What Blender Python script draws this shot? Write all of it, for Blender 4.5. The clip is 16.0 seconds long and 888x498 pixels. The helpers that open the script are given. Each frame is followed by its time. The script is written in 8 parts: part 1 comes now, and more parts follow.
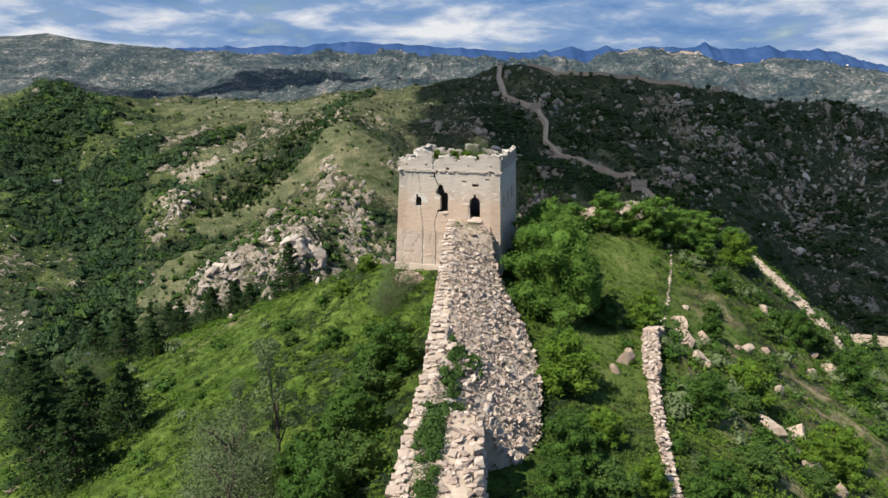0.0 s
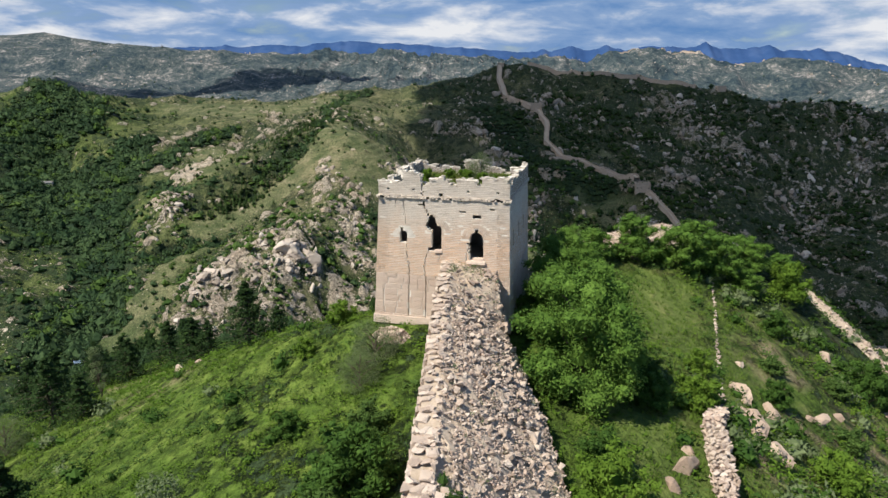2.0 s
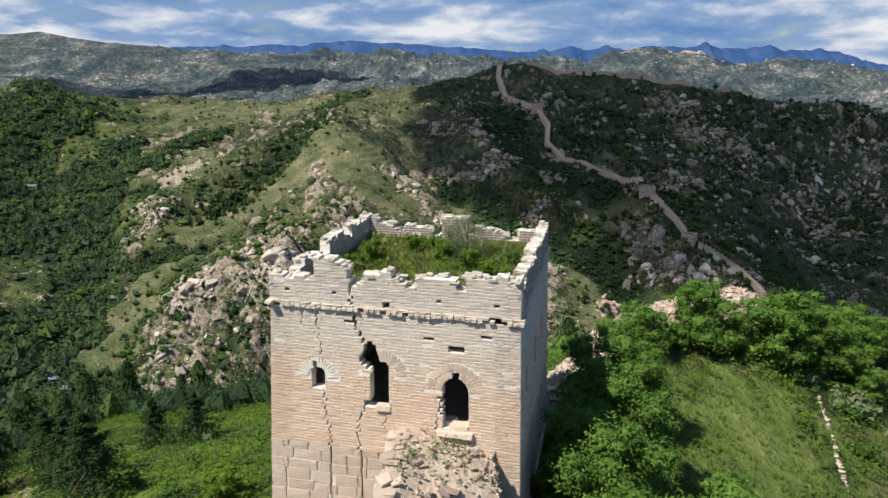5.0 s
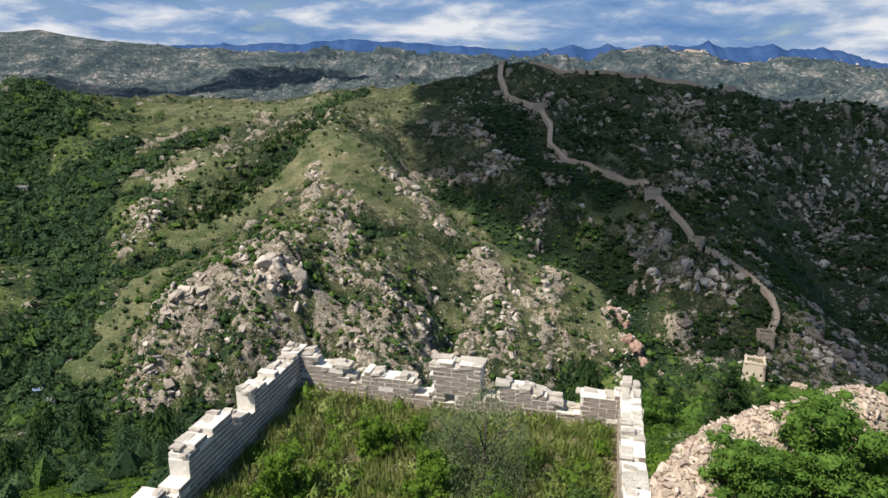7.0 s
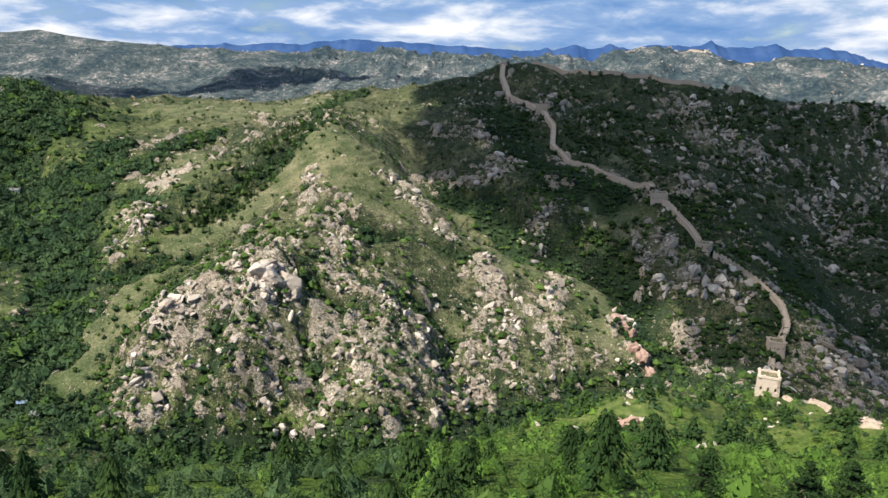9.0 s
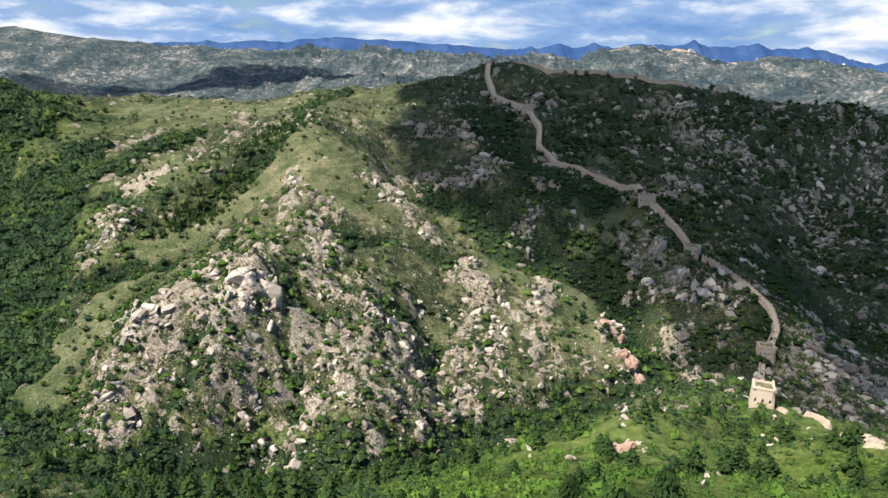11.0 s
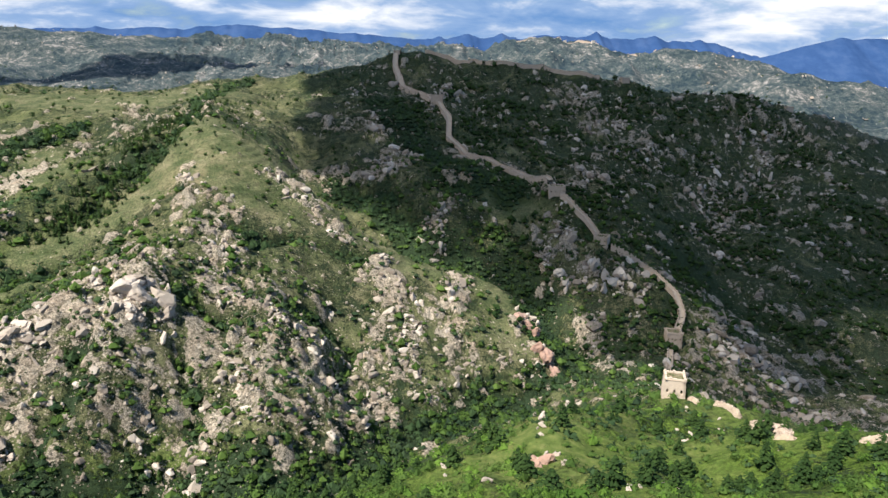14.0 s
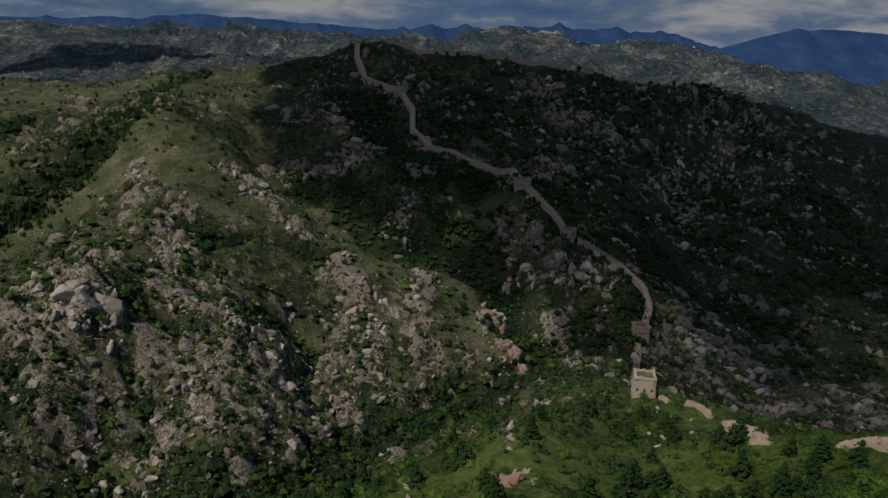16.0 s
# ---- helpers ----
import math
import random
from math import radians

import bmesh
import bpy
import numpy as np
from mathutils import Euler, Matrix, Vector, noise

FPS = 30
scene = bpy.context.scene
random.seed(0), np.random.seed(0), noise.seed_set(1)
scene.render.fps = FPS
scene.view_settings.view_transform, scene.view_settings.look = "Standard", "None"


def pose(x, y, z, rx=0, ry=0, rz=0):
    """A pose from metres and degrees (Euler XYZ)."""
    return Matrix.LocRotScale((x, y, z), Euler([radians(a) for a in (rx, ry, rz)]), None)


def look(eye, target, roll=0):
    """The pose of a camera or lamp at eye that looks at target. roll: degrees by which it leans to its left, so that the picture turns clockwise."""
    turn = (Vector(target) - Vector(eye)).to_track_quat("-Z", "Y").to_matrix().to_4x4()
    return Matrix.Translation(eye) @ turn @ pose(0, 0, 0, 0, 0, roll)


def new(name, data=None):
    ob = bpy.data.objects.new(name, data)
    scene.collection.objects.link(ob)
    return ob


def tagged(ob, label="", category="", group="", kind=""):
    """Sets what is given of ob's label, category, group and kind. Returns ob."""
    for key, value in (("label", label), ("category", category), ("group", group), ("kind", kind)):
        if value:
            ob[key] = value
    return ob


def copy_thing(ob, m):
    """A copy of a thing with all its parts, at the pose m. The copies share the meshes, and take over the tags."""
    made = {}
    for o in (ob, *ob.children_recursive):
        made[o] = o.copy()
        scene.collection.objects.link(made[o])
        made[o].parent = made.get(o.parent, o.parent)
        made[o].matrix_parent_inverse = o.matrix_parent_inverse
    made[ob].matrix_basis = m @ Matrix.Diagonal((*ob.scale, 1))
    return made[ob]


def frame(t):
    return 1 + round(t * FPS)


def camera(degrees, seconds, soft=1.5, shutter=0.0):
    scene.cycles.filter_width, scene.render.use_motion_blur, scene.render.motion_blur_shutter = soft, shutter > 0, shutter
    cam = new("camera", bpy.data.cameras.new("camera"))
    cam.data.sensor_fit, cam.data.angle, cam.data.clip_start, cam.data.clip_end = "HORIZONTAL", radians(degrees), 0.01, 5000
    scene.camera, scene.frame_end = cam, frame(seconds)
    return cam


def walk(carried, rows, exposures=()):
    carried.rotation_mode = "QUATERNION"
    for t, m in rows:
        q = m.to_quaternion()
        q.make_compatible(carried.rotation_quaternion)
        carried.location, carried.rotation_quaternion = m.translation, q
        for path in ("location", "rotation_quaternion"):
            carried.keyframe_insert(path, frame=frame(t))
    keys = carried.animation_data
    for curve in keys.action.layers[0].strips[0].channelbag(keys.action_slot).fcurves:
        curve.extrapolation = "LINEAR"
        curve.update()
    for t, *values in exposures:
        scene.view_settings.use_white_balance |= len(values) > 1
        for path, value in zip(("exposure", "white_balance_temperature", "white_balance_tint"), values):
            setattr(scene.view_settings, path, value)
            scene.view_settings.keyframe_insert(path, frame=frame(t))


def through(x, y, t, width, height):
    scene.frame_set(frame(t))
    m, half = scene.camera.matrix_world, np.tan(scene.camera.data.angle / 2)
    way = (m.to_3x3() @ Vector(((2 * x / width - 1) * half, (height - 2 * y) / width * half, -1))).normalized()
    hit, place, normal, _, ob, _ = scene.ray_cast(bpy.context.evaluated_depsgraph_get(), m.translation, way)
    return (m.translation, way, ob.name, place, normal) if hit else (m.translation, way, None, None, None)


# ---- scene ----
cam = camera(68.0, 16.0)
PATH = [
    (0, (0.000, -0.000, 0.000), (-0.0043, 9.6610, -2.5811), -0.07),
    (0.5, (0.074, 3.292, 0.044), (0.0788, 12.9527, -2.5377), -0.08),
    (1, (0.132, 6.644, 0.001), (0.1362, 16.3046, -2.5808), -0.07),
    (1.5, (0.281, 9.941, -0.078), (0.2823, 19.6010, -2.6639), -0.06),
    (2, (0.475, 13.344, -0.157), (0.4766, 23.0036, -2.7428), -0.02),
    (2.5, (0.761, 16.814, -0.279), (0.7642, 26.4750, -2.8620), -0.02),
    (3, (1.126, 20.333, -0.317), (1.1329, 29.9928, -2.9011), -0.02),
    (3.5, (1.469, 23.846, -0.363), (1.4783, 33.5073, -2.9451), 0.00),
    (4, (1.840, 27.344, -0.407), (1.8492, 37.0047, -2.9898), 0.04),
    (4.5, (2.100, 30.881, -0.387), (2.1095, 40.5408, -2.9724), 0.03),
    (5, (2.179, 34.659, -0.327), (2.1881, 44.3188, -2.9146), 0.00),
    (7.5, (2.555, 52.919, 0.101), (2.5506, 62.5726, -2.5066), 0.11),
    (8, (3.293, 56.365, 0.065), (3.2699, 66.0196, -2.5390), 0.07),
    (8.5, (3.296, 59.876, 0.070), (3.2688, 69.5318, -2.5315), 0.09),
    (11, (3.223, 75.116, 1.678), (3.4244, 84.7619, -0.9515), 0.26),
    (11.5, (3.558, 77.553, 1.536), (3.9696, 87.1930, -1.0913), 0.34),
    (12, (4.039, 79.879, 1.421), (4.6759, 89.5081, -1.2006), 0.41),
    (12.5, (4.709, 82.142, 1.415), (5.5726, 91.7543, -1.2050), 0.46),
    (13, (5.474, 84.397, 1.489), (6.5570, 93.9811, -1.1511), 0.50),
    (13.5, (6.187, 86.938, 1.539), (7.4787, 96.4813, -1.1550), 0.55),
    (14, (7.064, 89.567, 1.577), (8.5449, 99.0655, -1.1791), 0.61),
    (14.5, (8.103, 92.465, 1.594), (9.7332, 101.9354, -1.1731), 0.59),
    (15, (9.068, 95.357, 1.629), (10.8167, 104.8053, -1.1416), 0.59),
    (15.5, (9.949, 98.279, 1.577), (11.8058, 107.6965, -1.2272), 0.62),
    (16, (10.702, 101.174, 1.697), (12.6701, 110.5458, -1.1829), 0.63),
]
# World: x right, y ahead along the flight, z up from the height at which the drone starts.
EXPOSURES = [(0.0, 0.56), (7.5, 0.56), (8.5, 0.84), (11.0, 0.98), (14.0, 0.93), (14.7, 0.9), (15.0, 0.84), (15.5, 0.02), (16.0, -1.12)]
walk(cam, [(t, look(eye, target, roll)) for t, eye, target, roll in PATH], EXPOSURES)

# ---------------------------------------------------------------- world, sun
SUN_AZ, SUN_EL = radians(120.0), radians(55.0)      # direction to the sun: left and behind
TO_SUN = Vector((-math.sin(SUN_AZ) * math.cos(SUN_EL), math.cos(SUN_AZ) * math.cos(SUN_EL), math.sin(SUN_EL)))

world = bpy.data.worlds.new("sky")
scene.world = world
world.use_nodes = True
wn, wl = world.node_tree.nodes, world.node_tree.links
wn.clear()


def wnode(kind, **values):
    n = wn.new(kind)
    for k, v in values.items():
        n.inputs[k].default_value = v
    return n


w_out = wn.new("ShaderNodeOutputWorld")
w_bg = wnode("ShaderNodeBackground", Strength=0.057)
w_sky = wn.new("ShaderNodeTexSky")
w_sky.sky_type, w_sky.sun_disc = "NISHITA", False
w_sky.sun_elevation, w_sky.sun_rotation = SUN_EL, -SUN_AZ
w_sky.air_density, w_sky.dust_density, w_sky.ozone_density, w_sky.altitude = 1.0, 0.4, 2.5, 600
w_co = wn.new("ShaderNodeTexCoord")
w_map = wn.new("ShaderNodeMapping")                        # long flat cloud banks
w_map.inputs["Scale"].default_value = (1.0, 1.0, 3.7)
w_map.inputs["Location"].default_value = (0.35, 0.2, 0.1)
wl.new(w_co.outputs["Generated"], w_map.inputs["Vector"])
w_n1 = wnode("ShaderNodeTexNoise", Scale=8.0, Detail=10.0, Roughness=0.60, Distortion=0.3)
w_n2 = wnode("ShaderNodeTexNoise", Scale=3.6, Detail=4.0, Roughness=0.5)
wl.new(w_map.outputs[0], w_n1.inputs["Vector"])
wl.new(w_map.outputs[0], w_n2.inputs["Vector"])
w_cover = wn.new("ShaderNodeValToRGB")                     # how much cloud
w_cover.color_ramp.elements[0].position, w_cover.color_ramp.elements[1].position = 0.22, 0.42
wl.new(w_n1.outputs["Fac"], w_cover.inputs[0])
w_sum = wn.new("ShaderNodeMath")
w_sum.operation = "ADD"
wl.new(w_n1.outputs["Fac"], w_sum.inputs[0])
wl.new(w_n2.outputs["Fac"], w_sum.inputs[1])
w_half = wn.new("ShaderNodeMath")
w_half.operation = "MULTIPLY"
w_half.inputs[1].default_value = 0.5
wl.new(w_sum.outputs[0], w_half.inputs[0])
w_tone = wn.new("ShaderNodeValToRGB")                      # blue-grey undersides to white tops
for at, tone in ((0.0, (1.5, 3.1, 6.2)), (1.0, (9.6, 9.8, 10.2))):
    w_tone.color_ramp.elements[int(at)].color = (*tone, 1)
w_tone.color_ramp.elements[0].position, w_tone.color_ramp.elements[1].position = 0.41, 0.60
w_tone.color_ramp.elements.new(0.495).color = (3.0, 4.5, 7.2, 1)
w_sep = wn.new("ShaderNodeSeparateXYZ")                     # whiter banks low over the horizon
wl.new(w_co.outputs["Generated"], w_sep.inputs[0])
w_low = wn.new("ShaderNodeMapRange")
for k, v in enumerate((0.0, 0.13, 0.035, -0.035)):
    w_low.inputs[k + 1].default_value = v
wl.new(w_sep.outputs["Z"], w_low.inputs[0])
w_high = wn.new("ShaderNodeMapRange")                       # deeper blue between the clouds overhead
for k, v in enumerate((0.16, 0.7, 0.0, -0.09)):
    w_high.inputs[k + 1].default_value = v
wl.new(w_sep.outputs["Z"], w_high.inputs[0])
w_both = wn.new("ShaderNodeMath")
wl.new(w_low.outputs[0], w_both.inputs[0])
wl.new(w_high.outputs[0], w_both.inputs[1])
w_lift = wn.new("ShaderNodeMath")
wl.new(w_half.outputs[0], w_lift.inputs[0])
wl.new(w_both.outputs[0], w_lift.inputs[1])
wl.new(w_lift.outputs[0], w_tone.inputs[0])
w_mix = wn.new("ShaderNodeMix")
w_mix.data_type = "RGBA"
wl.new(w_cover.outputs["Color"], w_mix.inputs[0])
wl.new(w_sky.outputs[0], w_mix.inputs[6])
wl.new(w_tone.outputs[0], w_mix.inputs[7])
wl.new(w_mix.outputs[2], w_bg.inputs["Color"])
wl.new(w_bg.outputs[0], w_out.inputs["Surface"])

sun = new("sun", bpy.data.lights.new("sun", "SUN"))
sun.data.energy, sun.data.angle, sun.data.color = 5.0, radians(0.6), (1.0, 0.935, 0.82)
sun.matrix_world = look((0, 0, 0), -TO_SUN)

# ---------------------------------------------------------------- number tools


def hashed(i, j, seed):
    n = (i.astype(np.int64) * 374761393 + j.astype(np.int64) * 668265263 + seed * 974634599) & 0x7FFFFFFF
    n = ((n ^ (n >> 13)) * 1274126177) & 0x7FFFFFFF
    return ((n ^ (n >> 16)) & 0xFFFF) / 65535.0


def vnoise(x, y, seed=0):
    """Smooth value noise, 0 to 1."""
    i, j = np.floor(x), np.floor(y)
    u, v = x - i, y - j
    u, v = u * u * u * (u * (6 * u - 15) + 10), v * v * v * (v * (6 * v - 15) + 10)
    a, b = hashed(i, j, seed), hashed(i + 1, j, seed)
    c, d = hashed(i, j + 1, seed), hashed(i + 1, j + 1, seed)
    return (a * (1 - u) + b * u) * (1 - v) + (c * (1 - u) + d * u) * v


def fbm(x, y, octaves=4, seed=0):
    total, amp, norm = 0, 1.0, 0.0
    for k in range(octaves):
        total, norm = total + amp * vnoise(x * 2**k + 17.3 * k, y * 2**k - 9.1 * k, seed + k), norm + amp
        amp *= 0.5
    return total / norm


def ridged(x, y, octaves=4, seed=0):
    total, amp, norm = 0, 1.0, 0.0
    for k in range(octaves):
        total, norm = total + amp * (1 - np.abs(2 * vnoise(x * 2**k + 5.7 * k, y * 2**k + 3.3 * k, seed + k) - 1)), norm + amp
        amp *= 0.5
    return total / norm


def smooth01(a, lo, hi):
    t = np.clip((a - lo) / (hi - lo), 0, 1)
    return t * t * (3 - 2 * t)


def blob(x, y, cx, cy, rx, ry):
    return np.exp(-(((x - cx) / rx) ** 2 + ((y - cy) / ry) ** 2))


# ---------------------------------------------------------------- the relief: crests and valley floors
CRESTS = [
    # the ridge that carries the wall: under the ruin, over the first tower, down to the second and third
    [(2, -260, -40), (3, -60, -20), (1, 0, -18.6), (1, 22, -18.6), (2, 44, -17.4), (1.5, 57, -16.2), (7, 66, -16.4), (15, 77, -16.6),
     (24, 80, -16.8), (36, 84, -20), (47, 92, -27), (64, 114, -42), (92, 152, -64), (124, 204, -86), (141, 230, -99),
     (147, 262, -116), (149, 298, -129), (147, 330, -138), (158, 352, -150), (186, 410, -179), (226, 470, -186), (252, 510, -180)],
    [(141, 230, -99), (149, 227, -97), (158, 224.5, -96.5), (172, 219, -95), (200, 205, -100)],
    # under the wall on the mountain
    [(252, 510, -180), (248, 525, -167), (238, 540, -154), (220, 548, -141), (201, 553, -131), (195, 572, -120), (177, 598, -97),
     (165, 640, -97), (152, 690, -99), (136, 740, -95), (120, 790, -80), (127, 830, -67), (120, 880, -49), (88, 960, -34), (82, 1020, -12), (85, 1055, 7)],
    # skyline of the mountain
    [(-480, 800, -6), (-481, 900, -26), (-451, 950, -35), (-389, 1000, -30), (-272, 960, -43), (-197, 960, -36), (-144, 1000, -27), (-69, 1050, -24), (39, 1080, -6),
     (86, 1062, 9), (121, 1060, 14), (161, 1050, 4), (208, 1000, -7), (286, 1000, -5), (358, 985, -23), (459, 960, -33), (560, 945, -38), (640, 925, -63), (709, 900, -84), (800, 850, -105), (1000, 800, -150)],
    # the sunlit rocky hill and its ribs
    [(-144, 1000, -27), (-120, 820, -48), (-100, 700, -42), (-96, 640, -36), (-83, 569, -62), (-90, 540, -79), (-88, 513, -87), (-84, 470, -95), (-92, 420, -101), (-100, 400, -108), (-106, 372, -124), (-103, 346, -154), (-98, 332, -170)],
    [(-93, 430, -102), (-125, 408, -112), (-149, 391, -122), (-163, 372, -150)],
    [(-83, 569, -62), (-55, 530, -94), (-30, 490, -112), (-27, 411, -133), (-30, 372, -148), (-34, 350, -153), (-36, 330, -172)],
    [(-76, 620, -42), (-37, 590, -73), (-9, 570, -88), (21, 535, -122), (55, 527, -134), (92, 523, -141), (128, 500, -160), (150, 470, -183)],
    [(55, 527, -134), (28, 482, -154), (10, 440, -166), (20, 400, -182)],
    [(92, 523, -141), (83, 466, -160), (88, 440, -184)],
    # ribs of the shaded mountain
    [(60, 900, -40), (11, 763, -72), (45, 690, -98), (80, 660, -94), (110, 640, -86), (81, 577, -124), (120, 550, -155)],
    [(459, 960, -33), (382, 877, -81), (330, 750, -128), (290, 640, -160), (273, 540, -178), (287, 480, -192)],
    [(640, 925, -63), (520, 830, -130), (430, 730, -165), (400, 600, -195)],
    [(-69, 1050, -24), (-54, 834, -60), (-40, 640, -92)],
    # spurs of the lit uplands on the left
    [(-100, 690, -42), (-144, 640, -60), (-165, 600, -75), (-196, 560, -84), (-213, 515, -106), (-222, 470, -128)],
    [(-272, 960, -43), (-250, 800, -62), (-210, 690, -84)],
    [(-389, 1000, -30), (-305, 733, -69), (-270, 640, -95)],
    [(-480, 800, -6), (-390, 730, -62), (-330, 640, -98)],
    [(-900, 500, 10), (-600, 620, -20), (-480, 560, -75), (-400, 480, -120)],
    # the near flanks
    [(1, 22, -18.6), (-12, 24, -23), (-36, 20, -33), (-80, 10, -52), (-160, -20, -100)],
    [(-4.5, 56, -16.4), (-14, 63, -20.3), (-24, 67, -26.2), (-35, 66, -30.4), (-60, 78, -41), (-95, 92, -57), (-150, 120, -98)],
    [(-35, 66, -30.4), (-32, 96, -35.5), (-48, 125, -50), (-74, 165, -72), (-90, 210, -105), (-100, 260, -140)],
    [(7, 66, -16.4), (14, 100, -30), (29, 138, -50), (47, 208, -85), (53, 230, -90), (60, 250, -96), (66, 263, -100.5), (74, 274, -105.5), (90, 287, -116), (112, 293, -124), (132, 295, -127), (149, 298, -129)],
    [(60, 250, -98.5), (50, 262, -111), (30, 282, -126), (14, 305, -150)],
    [(112, 293, -124), (100, 318, -156)],
    [(18, 44, -20.5), (17, 60, -19.5), (17, 71, -18.2), (24, 76, -17.6)],
    [(26, 44, -27), (29, 73, -21.4), (36, 80, -20.6)],
    [(26, 44, -27), (39, 62, -30.6), (44, 78, -27.4), (47, 92, -27)],
    [(39, 62, -30.6), (70, 50, -52), (130, 40, -95)],
    [(18, 44, -20.5), (16, 30, -22), (22, 10, -28), (60, -20, -50)],
    # the uplands far behind
    [(-3000, 2900, 180), (-1670, 2600, 140), (-1503, 2600, 115), (-1250, 2600, 96), (-935, 2500, 80), (-627, 2500, 66), (-479, 2600, 95), (-308, 2600, 89), (-73, 2600, 62), (141, 2600, 58), (320, 2300, 40)],
    [(320, 2200, 42), (465, 2200, 58), (627, 2200, 76), (754, 2200, 74), (896, 2100, 60), (1016, 2000, 54), (1103, 2000, 25), (1222, 2000, 4), (1500, 1900, -60)],
    [(-1400, 1800, -20), (-1007, 1900, -30), (-723, 1850, -50), (-533, 1900, -60), (-307, 2000, -15), (-100, 2100, 0), (200, 2050, 0)],
    [(950, 1550, -30), (1027, 1500, -16), (1134, 1490, -30), (1205, 1400, -64), (1315, 1400, -102), (1600, 1300, -160)],
]
VALLEYS = [
    [(-700, 250, -165), (-420, 310, -165), (-200, 345, -160), (-141, 330, -158), (-70, 338, -176), (-20, 322, -178), (40, 372, -187), (88, 418, -192), (140, 440, -190), (165, 425, -186)],
    [(-200, 345, -160), (-232, 425, -150), (-300, 500, -136), (-335, 570, -121), (-360, 640, -112), (-420, 720, -95)],
    [(-200, 400, -150), (-175, 460, -135), (-155, 530, -112), (-135, 590, -92)],
    [(-68, 352, -172), (-64, 392, -140), (-62, 470, -108)],
    [(40, 372, -187), (0, 440, -166), (-8, 500, -130)],
    [(165, 425, -186), (160, 500, -186), (118, 545, -162), (62, 560, -148), (15, 600, -130), (-28, 660, -107), (-20, 760, -88)],
    [(205, 430, -195), (260, 400, -208), (300, 440, -217), (420, 480, -228), (620, 540, -240), (1100, 500, -270)],
    [(300, 440, -217), (335, 560, -205), (350, 640, -185), (420, 760, -160)],
    [(205, 560, -140), (225, 640, -150), (240, 740, -120), (260, 860, -70)],
    [(1100, 500, -270), (400, 250, -220), (260, 150, -170), (210, 60, -150), (230, -150, -150)],
    [(96, 222, -108), (104, 258, -121)],
    [(86, 325, -166), (70, 350, -180)],
    [(-1500, 200, -190), (-700, 250, -165)],
    [(-300, -200, -170), (-250, 100, -160), (-230, 250, -160)],
    [(-1400, 1350, -140), (-700, 1400, -140), (-200, 1450, -120), (200, 1500, -110), (600, 1500, -120), (900, 1250, -150), (1400, 1000, -220)],
    [(-1500, 2200, -20), (-600, 2200, -20), (0, 2300, 0)],
    [(400, 1850, -60), (800, 1800, -60), (1150, 1750, -90)],
]
RIM = [
    [(-4900, -2500, -60), (4900, -2500, -60), (4900, 1500, -220), (4900, 4900, -90), (1500, 4900, -60), (-1500, 4900, 20), (-4900, 4900, 60), (-4900, -2500, -60)],
    [(1500, 4000, -140), (2200, 3200, -190), (2600, 2200, -230), (2600, 1000, -270)],
    [(-1500, 3600, 20), (0, 3600, 0)],
]


def rasterise(lines, x0, y0, cell, nx, ny):
    total, count = np.zeros((ny, nx)), np.zeros((ny, nx))
    for line in lines:
        for (xa, ya, za), (xb, yb, zb) in zip(line, line[1:]):
            n = max(2, int(math.hypot(xb - xa, yb - ya) / cell * 2) + 1)
            s = np.linspace(0, 1, n)
            i = np.round((ya + (yb - ya) * s - y0) / cell).astype(int)
            j = np.round((xa + (xb - xa) * s - x0) / cell).astype(int)
            ok = (i >= 0) & (i < ny) & (j >= 0) & (j < nx)
            np.add.at(total, (i[ok], j[ok]), (za + (zb - za) * s)[ok])
            np.add.at(count, (i[ok], j[ok]), 1)
    return np.where(count > 0, total / np.maximum(count, 1), 0), count > 0


def relax(start, fixed, mask, rounds):
    """Slopes between the fixed lines: each free cell becomes the mean of its neighbours."""
    z = np.where(mask, fixed, start)
    ny, nx = z.shape
    ii, jj = np.mgrid[0:ny, 0:nx]
    for _ in range(rounds):
        for colour in (0, 1):
            p = np.pad(z, 1, mode="edge")
            mean = (p[:-2, 1:-1] + p[2:, 1:-1] + p[1:-1, :-2] + p[1:-1, 2:]) / 4
            free = ((ii + jj) % 2 == colour) & ~mask
            z = np.where(free, z + 1.7 * (mean - z), z)
    return z


def sample(grid, x, y):
    z, x0, y0, cell = grid
    u, v = np.clip((x - x0) / cell, 0, z.shape[1] - 1.001), np.clip((y - y0) / cell, 0, z.shape[0] - 1.001)
    j, i = u.astype(int), v.astype(int)
    a, b = u - j, v - i
    return (z[i, j] * (1 - a) + z[i, j + 1] * a) * (1 - b) + (z[i + 1, j] * (1 - a) + z[i + 1, j + 1] * a) * b


